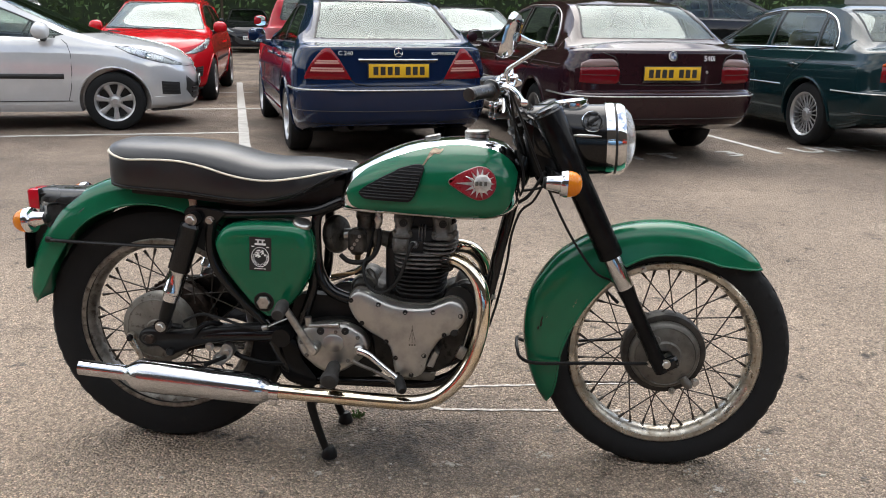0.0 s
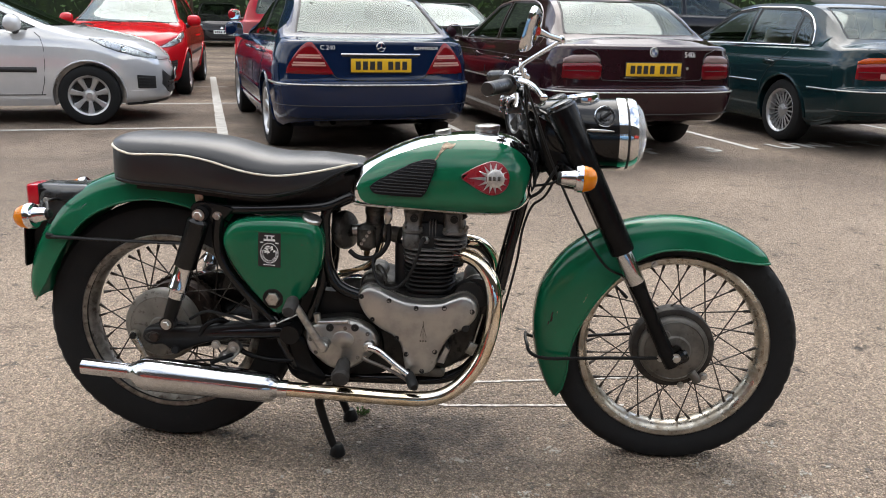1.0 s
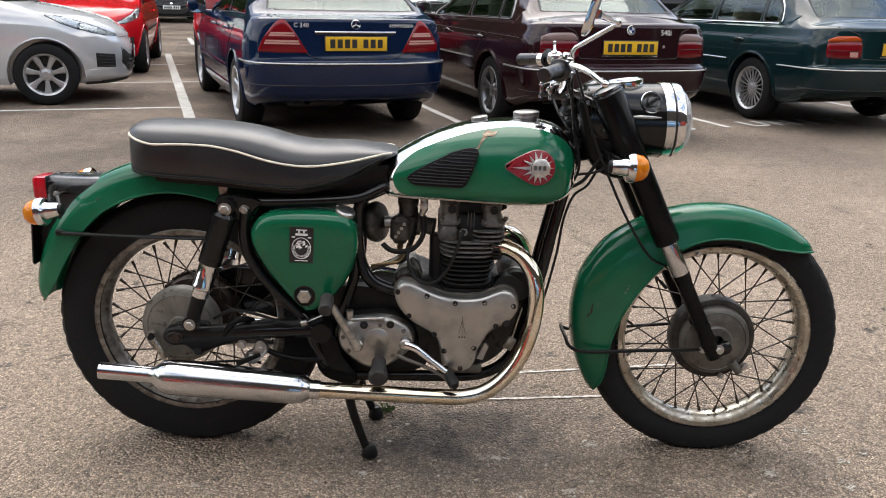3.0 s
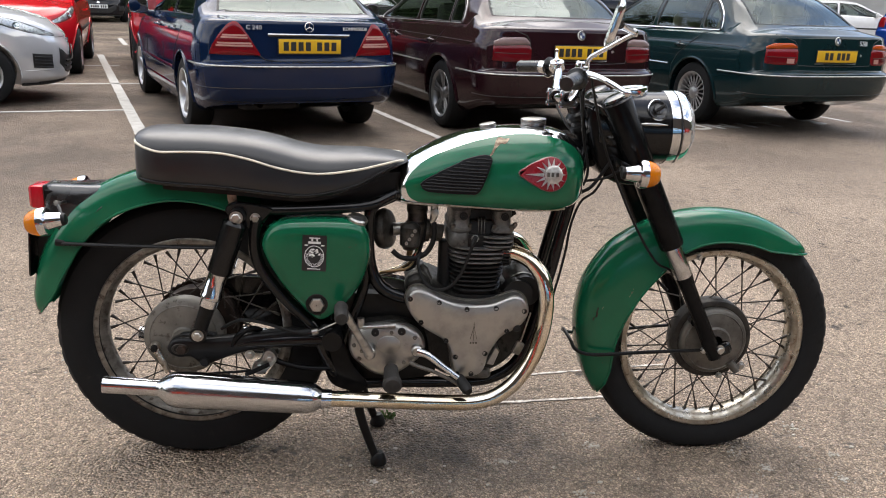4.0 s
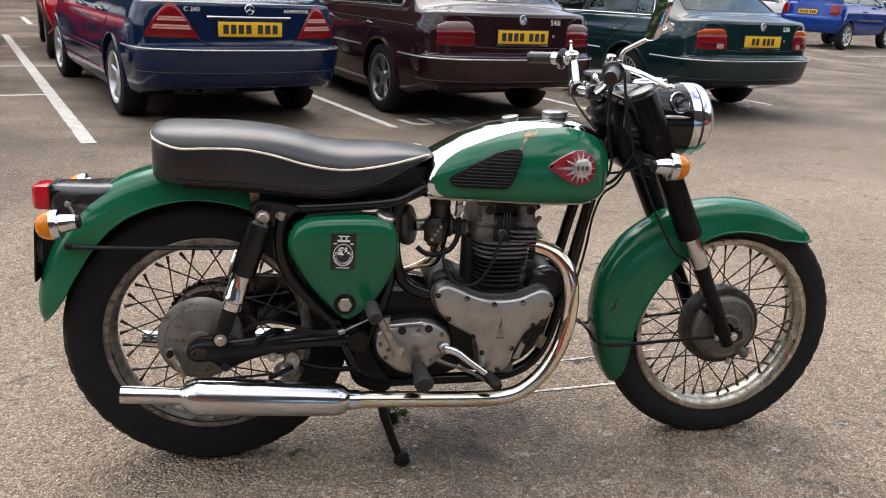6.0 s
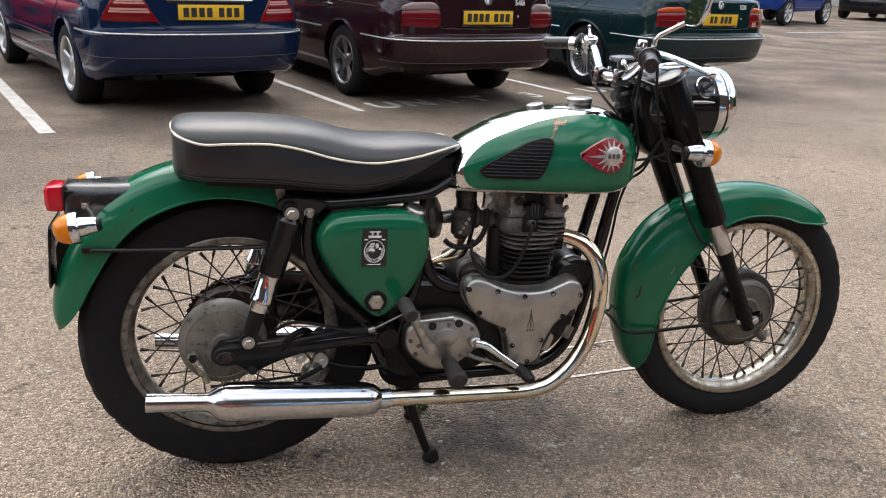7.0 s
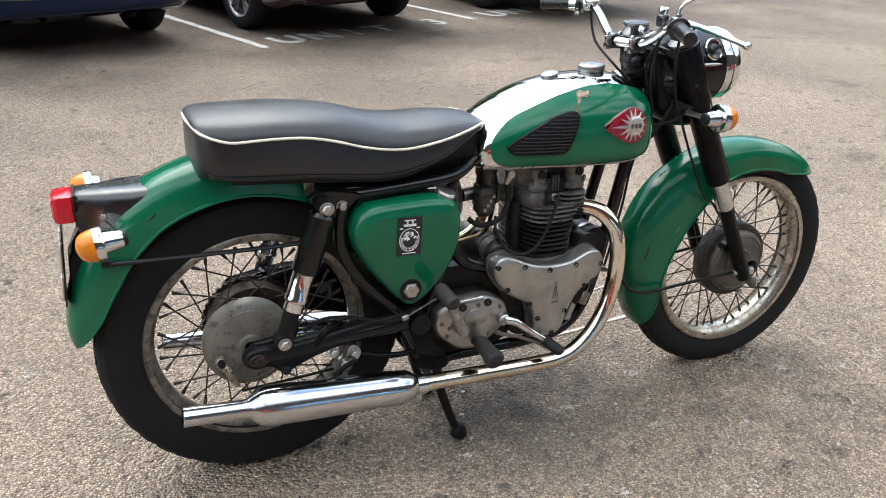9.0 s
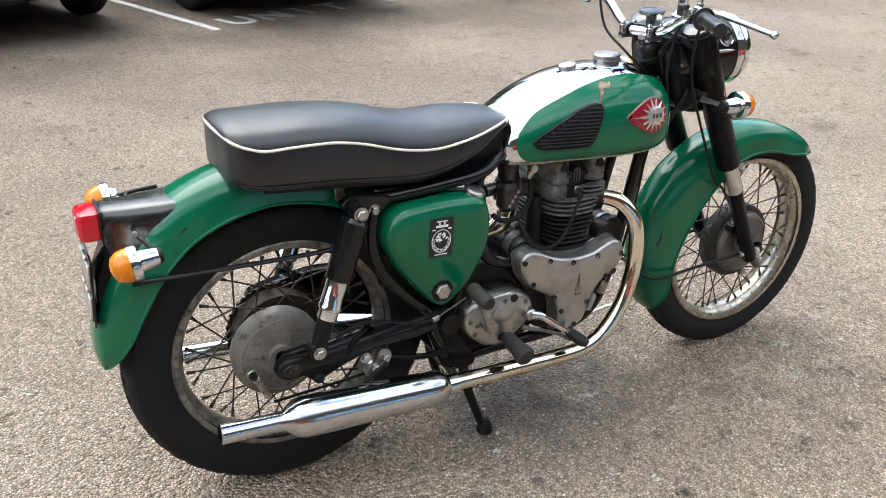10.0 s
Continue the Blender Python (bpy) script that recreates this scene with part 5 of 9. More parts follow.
part("cradle_tube", Geo().tube([(0.450, -0.085, 0.64), (0.452, -0.085, 0.585), (0.460, -0.086, 0.540), (0.482, -0.088, 0.500), (0.52, -0.088, 0.478), (0.58, -0.086, 0.462)], [0.014, 0.015, 0.016, 0.017, 0.017, 0.016], 14, 4), BLACK, frame_p)
bolt(0.131, 0.692, 0.156, 0.012, frame_p, STEEL)
bolt(0.173, 0.685, 0.128, 0.0095, frame_p, STEEL)
part("head_gusset", Geo().tube([(1.012, 0, 0.86), (0.995, 0, 0.80), (0.985, 0, 0.775)], [0.026, 0.022, 0.012], 18, 3), BLACKMATT, frame_p)
part("pivot_tube", Geo().tube([(0.36, -0.14, 0.365), (0.36, 0.14, 0.365)], 0.026, 18), SATIN, frame_p)
part("cross_tube", Geo().tube([(0.43, -0.07, 0.225), (0.43, 0.07, 0.225)], 0.014, 10), SATIN, frame_p)
part("cross_tube", Geo().tube([(0.36, -0.1, 0.262), (0.36, 0.1, 0.262)], 0.012, 10), SATIN, frame_p)
part("cross_tube", Geo().tube([(0.21, -0.1, 0.55), (0.21, 0.1, 0.55)], 0.012, 10), SATIN, frame_p)
part("top_tube", Geo().tube([(1.0, 0, 0.862), (0.80, 0, 0.86), (0.55, 0, 0.79)], 0.02, 12, 4), SATIN, frame_p)
part("battery_box", Geo().box((0.30, 0.0, 0.56), (0.17, 0.14, 0.22), 0.02), SATIN, frame_p)
swing = group_part("swinging_arm", bike, "black rear swinging arm")
for s in (-1, 1):
    part("arm", Geo().tube([(0.36, 0.108 * s, 0.366), (0.20, 0.106 * s, 0.356), (0.06, 0.100 * s, 0.342), (0.012, 0.092 * s, 0.340)], [0.020, 0.020, 0.018, 0.016], 14, 4), BLACK, swing)
    part("end_lug", Geo().pillow(smooth_poly([(-0.040, 0.350), (-0.030, 0.366), (-0.005, 0.371), (0.035, 0.374), (0.060, 0.368), (0.060, 0.350), (0.030, 0.336), (-0.005, 0.331), (-0.030, 0.335)], 3), (lambda a, b, d, s=s: V((a, s * (0.079 + d), b))), [(0.003, 0), (0, 0.003), (0, 0.014), (0.004, 0.018)]).lathe([(0.001, 0.022), (0.014, 0.022), (0.016, 0.018), (0.016, 0)], (-0.010, 0.088 * s, 0.350), (0, s, 0), 6), SATIN, swing)
for s in (1, -1):
    y = -0.139 * s
    sh = group_part("rear_shock", bike, "rear suspension unit with black shroud and chrome band")
    t, b = V((0.131, y, 0.692)), V((0.028, y, 0.388))
    d = (b - t).normalized()
    part("shroud", Geo().tube([t + d * 0.012, t + d * 0.020, t + d * 0.150, t + d * 0.153], [0.022, 0.0295, 0.0295, 0.025], 28), BLACK, sh)
    part("chrome_cover", Geo().tube([t + d * 0.149, t + d * 0.208, t + d * 0.211, t + d * 0.219, t + d * 0.223, t + d * 0.243, t + d * 0.245], [0.0245, 0.0245, 0.0265, 0.0265, 0.0225, 0.0225, 0.016], 28), CHROME, sh, "chrome spring cover")
    part("lower_body", Geo().tube([t + d * 0.241, t + d * 0.29, b], [0.019, 0.018, 0.016], 20), SATIN, sh)
    part("eye", Geo().lathe([(0.020, -0.016), (0.020, 0.016), (0.009, 0.016), (0.009, -0.016)], b, (0, 1, 0), 24, 0, True), SATIN, sh)
    part("eye", Geo().lathe([(0.019, -0.014), (0.019, 0.014), (0.009, 0.014), (0.009, -0.014)], t, (0, 1, 0), 24, 0, True), SATIN, sh)
bolt(0.028, 0.388, 0.156, 0.011, bike)
# brake lever on the hub, torque stay, pedal cable
part("brake_arm", Geo().tube([(-0.100, -0.074, 0.322), (-0.086, -0.076, 0.296), (-0.068, -0.078, 0.256)], [0.011, 0.009, 0.007], 10, flat=0.6).lathe([(0.001, 0.014), (0.011, 0.014), (0.014, 0.010), (0.014, 0)], (-0.100, -0.062, 0.322), (0, -1, 0), 16), OLDCHROME, bike, "worn steel brake arm")
part("brake_cam", Geo().lathe([(0.001, 0.020), (0.008, 0.020), (0.010, 0.014), (0.010, 0)], (-0.100, -0.066, 0.322), (0, -1, 0), 8), SATIN, bike)
part("torque_stay", Geo().tube([(-0.062, -0.092, 0.252), (0.02, -0.096, 0.258), (0.10, -0.102, 0.266), (0.16, -0.104, 0.272)], 0.0035, 8, 3), SATIN, bike, "torque arm and brake rod")
g = Geo().pillow(smooth_poly([(0.152, 0.272), (0.178, 0.266), (0.196, 0.280), (0.216, 0.302), (0.214, 0.322), (0.198, 0.334), (0.184, 0.326), (0.176, 0.306), (0.158, 0.294)], 3), R, [(0, 0.100), (0, 0.114), (0.002, 0.118)])
part("pivot_plate", g, ALLOY, bike, "worn grey pivot plate")
for x, z in ((0.174, 0.288), (0.200, 0.310), (0.150, 0.322)):
    bolt(x, z, 0.118, 0.0095, bike)
part("brake_cable", Geo().tube([(0.08, -0.118, 0.392), (0.13, -0.128, 0.420), (0.19, -0.130, 0.412), (0.24, -0.134, 0.398), (0.285, -0.136, 0.388), (0.32, -0.138, 0.395), (0.345, -0.138, 0.412)], 0.0042, 8, 5), CABLE, bike, "black brake cable")
part("cable_end", Geo().tube([(0.310, -0.140, 0.392), (0.325, -0.140, 0.396)], 0.008, 10), STEEL, bike)
part("cable_wire", Geo().tube([(0.32, -0.140, 0.395), (0.395, -0.145, 0.432)], 0.0022, 6), STEEL, bike)
part("hanger_loop", Geo().tube([(0.105, -0.115, 0.345), (0.125, -0.120, 0.378), (0.155, -0.105, 0.388), (0.180, -0.092, 0.372), (0.186, -0.088, 0.330), (0.212, -0.090, 0.296), (0.255, -0.100, 0.284), (0.310, -0.115, 0.282), (0.360, -0.105, 0.280)], 0.0075, 10, 5), BLACKMATT, bike, "black footrest hanger")
part("arm_casting", Geo().pillow(smooth_poly([(-0.058, 0.338), (-0.046, 0.360), (-0.020, 0.367), (0.030, 0.364), (0.094, 0.368), (0.172, 0.380), (0.280, 0.392), (0.350, 0.396), (0.372, 0.372), (0.350, 0.345), (0.260, 0.342), (0.171, 0.334), (0.110, 0.320), (0.060, 0.300), (0.036, 0.290), (0.018, 0.300), (0.000, 0.314), (-0.030, 0.312), (-0.050, 0.322)], 3), R, [(0.004, 0.088), (0, 0.093), (0, 0.112), (0.003, 0.118), (0.009, 0.122)]), SATIN, bike, "black swinging arm casting", 50)
part("axle_recess", Geo().pillow(ring_poly(-0.024, 0.338, 0.023, 24, 0.016), R, [(0, 0.121), (0.002, 0.1235), (0.008, 0.1215)]), DRUM, bike, "greasy axle slot")
part("axle_nut", Geo().lathe([(0.001, 0.012), (0.012, 0.012), (0.014, 0.009), (0.014, 0)], (-0.020, -0.119, 0.338), (0, -1, 0), 6), RUST, bike, "rusty axle nut", 25)
part("stay_boss", Geo().lathe([(0.001, 0.010), (0.010, 0.010), (0.013, 0.005), (0.014, 0)], (0.036, -0.118, 0.303), (0, -1, 0), 14), SATIN, bike)
# chain guard on the far side
cg = round_poly([(-0.066, 0.432), (-0.050, 0.452), (0.02, 0.466), (0.10, 0.474), (0.30, 0.462), (0.40, 0.41), (0.40, 0.30), (0.30, 0.305), (0.12, 0.352), (0.05, 0.400), (-0.03, 0.414)], 0.02)
part("chain_guard", Geo().pillow(cg, lambda a, b, d: V((a, 0.068 + d, b)), [(0, 0), (0, 0.028), (0.004, 0.033)]), BLACK, bike, "black chain guard")
part("chain", Geo().tube([(0.0, 0.066, 0.240), (0.15, 0.066, 0.268), (0.45, 0.066, 0.310)], 0.007, 6), SATIN, bike)

# oil tank
cov = smooth_poly([(0.186, 0.621), (0.196, 0.653), (0.216, 0.673), (0.245, 0.683), (0.30, 0.687), (0.375, 0.687), (0.425, 0.680), (0.447, 0.655), (0.455, 0.608), (0.447, 0.558), (0.425, 0.508), (0.392, 0.465), (0.352, 0.431), (0.325, 0.425), (0.298, 0.445), (0.262, 0.485), (0.225, 0.533), (0.198, 0.581)], 4)
oil = group_part("oil_tank", bike, "rounded green oil tank with a sticker")
part("shell", Geo().pillow(cov, R, [(0.004, 0.075), (0.0, 0.085), (0.0, 0.128), (0.003, 0.142), (0.009, 0.152), (0.018, 0.1575), (0.034, 0.160)]), GREEN, oil, "", 60)
part("filler", Geo().lathe([(0.023, -0.012), (0.023, 0.002), (0.0255, 0.004), (0.0255, 0.011), (0.022, 0.015), (0.001, 0.016)], (0.420, -0.118, 0.677), (0.28, -0.22, 1), 32), STEEL, oil, "grey metal oil filler cap")
part("drain_bolt", Geo().lathe([(0.001, 0.010), (0.017, 0.010), (0.0195, 0.007), (0.0195, 0)], (0.323, -0.160, 0.474), (0, -1, 0), 6).lathe([(0.023, 0.002), (0.025, 0.0)], (0.323, -0.159, 0.474), (0, -1, 0), 24), STEEL, oil, "large hexagon bolt")
part("bolt_recess", Geo().lathe([(0.001, 0.0012), (0.0265, 0.0012), (0.0275, 0)], (0.323, -0.160, 0.474), (0, -1, 0), 32), SATIN, oil)
st = group_part("sticker", oil, "black sticker with a white printed crest")
c0, ux, uz = V((0.3175, 0, 0.607)), V((0.9985, 0, -0.035)), V((0.035, 0, 0.9985))


def on_sticker(a, b, d):
    p = c0 + ux * a + uz * b
    return V((p.x, -(0.1600 + d), p.z))


part("backing", Geo().pillow([(-0.0295, -0.0455), (0.0295, -0.0455), (0.0295, 0.0455), (-0.0295, 0.0455)], on_sticker, [(0, -0.0005), (0, 0.0010)]), STICKER, st)


def print_ring(r0, r1, cy, rz, a0, a1, d=0.0016):
    g, n = Geo(), 32
    rows = []
    for i in range(n + 1):
        a = radians(a0 + (a1 - a0) * i / n)
        rows.append([on_sticker(r0 * math.cos(a), cy + r0 * rz * math.sin(a), d), on_sticker(r1 * math.cos(a), cy + r1 * rz * math.sin(a), d)])
    return g.rings(rows, False, False)


part("print", print_ring(0.0225, 0.0240, -0.008, 1.15, 0, 360), STICKER_W, st)
part("print", print_ring(0.0165, 0.0172, -0.008, 1.15, 150, 390), STICKER_W, st)
rnd = random.Random(5)
g = Geo()
for i in range(34):
    a = radians(165 + 210 * i / 33)
    for rr in (0.0188, 0.0207):
        if rnd.random() < 0.8:
            p = (rr * math.cos(a), -0.008 + rr * 1.15 * math.sin(a))
            g.pillow([(p[0] - 0.0007, p[1] - 0.0007), (p[0] + 0.0007, p[1] - 0.0007), (p[0] + 0.0007, p[1] + 0.0007), (p[0] - 0.0007, p[1] + 0.0007)], on_sticker, [(0, 0.0013), (0, 0.0017)])
for i in range(26):
    a, b = rnd.uniform(-0.013, 0.013), rnd.uniform(-0.014, 0.010)
    if a * a + b * b < 0.00017:
        w, h = rnd.uniform(0.0012, 0.0045), rnd.uniform(0.0010, 0.0030)
        g.pillow([(a - w, b - h), (a + w, b - h * 0.4), (a + w * 0.6, b + h), (a - w * 0.5, b + h * 0.7)], on_sticker, [(0, 0.0013), (0, 0.0017 + 0.00001 * i)])
for a0, b0, w, h in ((0, 0.0385, 0.013, 0.0014), (-0.006, 0.0345, 0.0018, 0.004), (0.006, 0.0345, 0.0018, 0.004), (0, 0.027, 0.015, 0.0028), (-0.020, 0.020, 0.004, 0.0014), (0.020, 0.020, 0.004, 0.0014), (0, -0.040, 0.016, 0.0008)):
    g.pillow([(a0 - w, b0 - h), (a0 + w, b0 - h), (a0 + w, b0 + h), (a0 - w, b0 + h)], on_sticker, [(0, 0.0013), (0, 0.0018)])
part("print", g, STICKER_W, st)

# engine
eng = group_part("engine", bike, "air-cooled parallel twin engine with alloy cases")
tim = smooth_poly([(a - 0.003, b - 0.008) for a, b in [(0.551, 0.482), (0.555, 0.501), (0.566, 0.513), (0.585, 0.517), (0.612, 0.508), (0.640, 0.494), (0.678, 0.481), (0.722, 0.476), (0.770, 0.480), (0.803, 0.493), (0.830, 0.502), (0.854, 0.493), (0.867, 0.470), (0.866, 0.446), (0.850, 0.422), (0.825, 0.404), (0.800, 0.389), (0.781, 0.361), (0.768, 0.334), (0.762, 0.308), (0.749, 0.286), (0.723, 0.277), (0.686, 0.279), (0.676, 0.301), (0.671, 0.335), (0.662, 0.364), (0.643, 0.384), (0.613, 0.401), (0.585, 0.422), (0.561, 0.453)]], 3)
case = smooth_poly([(0.55, 0.49), (0.575, 0.512), (0.62, 0.505), (0.69, 0.474), (0.77, 0.472), (0.82, 0.492), (0.862, 0.480), (0.872, 0.44), (0.868, 0.38), (0.845, 0.32), (0.80, 0.275), (0.73, 0.250), (0.66, 0.252), (0.615, 0.29), (0.60, 0.36), (0.57, 0.43)], 3)
part("crankcase", Geo().pillow(case, R, [(0.012, -0.13), (0.0, -0.11), (0.0, 0.080), (0.006, 0.088)]), DARKALLOY, eng, "dull grey crankcase", 50)
part("timing_cover", Geo().pillow(tim, R, [(0.0, 0.090), (0.0, 0.134), (0.0016, 0.1395), (0.005, 0.1430), (0.011, 0.1448), (0.024, 0.1460)]), ALLOY, eng, "silver-grey satin alloy timing cover", 60)
part("cover_lip", Geo().pillow(inset_poly(tim, -0.004), R, [(0.0, 0.100), (0.0, 0.104)]), DULLALLOY, eng)
for x, z in ((0.560, 0.493), (0.634, 0.484), (0.706, 0.466), (0.781, 0.469), (0.855, 0.462), (0.589, 0.430), (0.655, 0.380), (0.681, 0.335), (0.687, 0.288), (0.724, 0.288), (0.758, 0.345), (0.812, 0.407)):
    part("screw", Geo().lathe([(0.0066, 0.0050), (0.0066, -0.008)], (x - 0.003, -0.1420, z - 0.008), (0, -1, 0), 14).lathe([(0.001, 0.0030), (0.0048, 0.0030), (0.0056, 0.0050), (0.0066, 0.0050)], (x - 0.003, -0.1420, z - 0.008), (0, -1, 0), 14), IRON, eng)
part("breather_hole", Geo().lathe([(0.001, 0.004), (0.0085, 0.004), (0.0105, 0.002), (0.0105, -0.02)], (0.835, -0.1405, 0.406), (0, -1, 0), 18), IRON, eng)
# piled arms mark on the cover
g = Geo()
for dx in (-0.0085, 0.0085):
    g.tube([(0.723 + dx, -0.1475, 0.378), (0.723 + dx * 0.45, -0.1475, 0.396), (0.723 - dx * 0.10, -0.1475, 0.420)], 0.0007, 6)
g.tube([(0.723, -0.1475, 0.374), (0.723, -0.1475, 0.424)], 0.0007, 6)
for dx in (-0.007, 0, 0.007):
    g.box((0.723 + dx, -0.1470, 0.367), (0.004, 0.0012, 0.004))
part("cast_mark", g, DULLALLOY, eng)
g = Geo().pillow([(0.760, 0.305), (0.780, 0.300), (0.795, 0.340), (0.782, 0.352)], R, [(0, 0.09), (0, 0.135), (0.003, 0.139)])
part("pressure_valve", g, ALLOY, eng)
part("sump_stub", Geo().box((0.73, -0.03, 0.258), (0.10, 0.14, 0.03), 0.008), DULLALLOY, eng)
# barrel
barrel = group_part("cylinder_barrel", eng, "black finned cylinder block")
def fin_poly(cx, hx, hy, ex=5.0, n=40):
    return [(cx + hx * math.copysign(abs(math.cos(2 * math.pi * i / n)) ** (2 / ex), math.cos(2 * math.pi * i / n)), hy * math.copysign(abs(math.sin(2 * math.pi * i / n)) ** (2 / ex), math.sin(2 * math.pi * i / n))) for i in range(n)]
part("core", Geo().pillow(fin_poly(0.732, 0.062, 0.092, 3.2), lambda a, b, d: V((a, b, d)), [(0, 0.47), (0, 0.64)]), IRON, barrel)
for i in range(10):
    z = 0.497 + i * 0.0122
    w, cx = (0.070, 0.731) if i < 3 else (0.074, 0.733) if i < 7 else (0.082, 0.738)
    part("fin", Geo().pillow(fin_poly(cx, w, 0.112, 3.2), lambda a, b, d: V((a, b, d)), [(0.0015, z - 0.0022), (0, z - 0.0010), (0, z + 0.0010), (0.0015, z + 0.0022)]), IRON if i < 6 else HEADIRON, barrel)
part("base_flange", Geo().pillow(fin_poly(0.732, 0.074, 0.10, 3.2), lambda a, b, d: V((a, b, d)), [(0, 0.470), (0, 0.482)]), IRON, barrel)
headg = group_part("cylinder_head", eng, "grey cast cylinder head with rocker box")
UP = lambda a, b, d: V((a, b, d))
for i in range(3):
    z = 0.6130 + i * 0.0118
    part("fin", Geo().pillow(fin_poly(0.782, 0.048, 0.110, 3.4), UP, [(0.0015, z - 0.0022), (0, z - 0.001), (0, z + 0.001), (0.0015, z + 0.0022)]), HEADIRON, headg)
part("head_core", Geo().pillow(fin_poly(0.738, 0.068, 0.080, 3.4), UP, [(0, 0.600), (0, 0.664), (0.008, 0.674)]), IRON, headg)
part("inlet_block", Geo().pillow(fin_poly(0.684, 0.030, 0.098, 3.6), UP, [(0.003, 0.606), (0, 0.612), (0, 0.638), (0.003, 0.643), (0.006, 0.650)]), HEADIRON, headg)
for cx, w, z0 in ((0.686, 0.031, 0.648), (0.792, 0.032, 0.646)):
    part("rocker_box", Geo().pillow(fin_poly(cx, w, 0.097, 3.6), UP, [(0.002, z0), (-0.001, z0 + 0.003), (-0.001, z0 + 0.010), (0.004, z0 + 0.015), (0.006, z0 + 0.034), (0.003, 0.692), (0.003, 0.703), (0.012, 0.711)]), HEADIRON, headg)
    part("rocker_cap", Geo().lathe([(0.001, 0.003), (0.006, 0.003), (0.0070, 0.005), (0.0105, 0.005), (0.0120, -0.004)], (cx + 0.004, -0.0930, 0.691), (0, -1, 0), 18), IRON, headg)
    for dx in (-0.020, 0.020):
        part("head_nut", Geo().tube([(cx + dx, -0.082, z0 + 0.006), (cx + dx, -0.086, z0 + 0.020)], [0.0065, 0.0065], 6), DULLALLOY, headg)
for k in range(3):
    part("rib", Geo().box((0.731 + 0.008 * k, -0.072, 0.660), (0.0025, 0.02, 0.045), 0.001), HEADIRON, headg)
part("rocker_bridge", Geo().box((0.739, 0, 0.680), (0.09, 0.12, 0.045), 0.008), IRON, headg)
part("rocker_bolt", Geo().tube([(0.806, -0.062, 0.686), (0.828, -0.066, 0.698)], [0.009, 0.007], 6), SATIN, headg)
part("rocker_bolt", Geo().tube([(0.806, -0.05, 0.655), (0.828, -0.05, 0.652)], 0.010, 8), STEEL, headg)
for k in range(5):
    part("bolt_washer", Geo().lathe([(0.001, 0.004), (0.006, 0.004), (0.007, 0.0)], (0.812 + 0.004 * k, -0.066, 0.640 + 0.006 * k), (0.4, -1, 0.2), 8), DULLALLOY, headg)
plug = group_part("spark_plug", eng, "spark plug with black cap and lead")
part("body", Geo().tube([(0.722, -0.086, 0.630), (0.720, -0.112, 0.637)], 0.0105, 6).tube([(0.720, -0.108, 0.636), (0.719, -0.124, 0.641)], 0.0075, 12), STEEL, plug)
part("cap", Geo().tube([(0.719, -0.122, 0.641), (0.716, -0.132, 0.640), (0.712, -0.134, 0.628)], 0.0062, 10), RUBBER, plug)
part("lead", Geo().tube([(0.713, -0.134, 0.632), (0.704, -0.134, 0.602), (0.685, -0.132, 0.550), (0.655, -0.130, 0.512), (0.62, -0.120, 0.503), (0.592, -0.10, 0.52), (0.578, -0.08, 0.56), (0.586, -0.06, 0.585)], 0.0042, 8, 5), CABLE, plug)
part("pushrod_tunnel", Geo().tube([(0.655, -0.03, 0.48), (0.655, -0.03, 0.61)], 0.022, 14), IRON, eng)
# carburettor and air filter
carb = group_part("carburettor", eng, "grey carburettor with a pancake air filter")
part("body", Geo().tube([(0.572, -0.018, 0.590), (0.572, -0.018, 0.600), (0.572, -0.018, 0.606), (0.575, -0.018, 0.655), (0.575, -0.018, 0.660), (0.576, -0.018, 0.695), (0.576, -0.018, 0.712), (0.576, -0.018, 0.718)], [0.014, 0.020, 0.029, 0.029, 0.024, 0.023, 0.020, 0.010], 24), CARBALLOY, carb)
part("float_bowl", Geo().tube([(0.556, -0.050, 0.590), (0.556, -0.050, 0.597), (0.557, -0.050, 0.602), (0.558, -0.050, 0.650), (0.558, -0.050, 0.655), (0.558, -0.050, 0.662)], [0.016, 0.020, 0.0265, 0.0265, 0.022, 0.014], 24), CARBALLOY, carb)
part("mixing_cap", Geo().lathe([(0.026, -0.006), (0.0275, 0.0), (0.0275, 0.012), (0.025, 0.016)], (0.576, -0.018, 0.688), (0, 0, 1), 24), CARBALLOY, carb)
part("drain_plug", Geo().tube([(0.556, -0.046, 0.572), (0.560, -0.047, 0.597)], [0.0085, 0.0095], 6), BRASS, carb, "brass drain plug")
for k in range(4):
    part("carb_screw", Geo().lathe([(0.001, 0.005), (0.004, 0.005), (0.005, 0.0)], (0.547 + 0.007 * k, -0.0745 - 0.001 * (k % 2), 0.612 + 0.011 * k), (0, -1, 0), 8), STEEL, carb)
part("flange", Geo().lathe([(0.001, -0.005), (0.028, -0.005), (0.030, -0.002), (0.030, 0.002), (0.028, 0.005), (0.001, 0.005)], (0.605, -0.012, 0.632), (1, 0, -0.05), 24), DULLALLOY, carb)
part("manifold", Geo().tube([(0.55, -0.01, 0.636), (0.60, -0.01, 0.632), (0.645, -0.02, 0.626)], [0.018, 0.019, 0.024], 20), DULLALLOY, carb)
part("intake_bell", Geo().tube([(0.514, -0.014, 0.634), (0.55, -0.012, 0.636)], 0.017, 20), STEEL, carb, "bright intake collar")
part("air_filter", Geo().lathe([(0.001, -0.020), (0.040, -0.019), (0.051, -0.014), (0.054, -0.004), (0.054, 0.003), (0.049, 0.013), (0.030, 0.020), (0.001, 0.022)], (0.493, -0.010, 0.634), (1, -0.42, 0.16), 40), CARBALLOY, carb, "grey pancake filter")
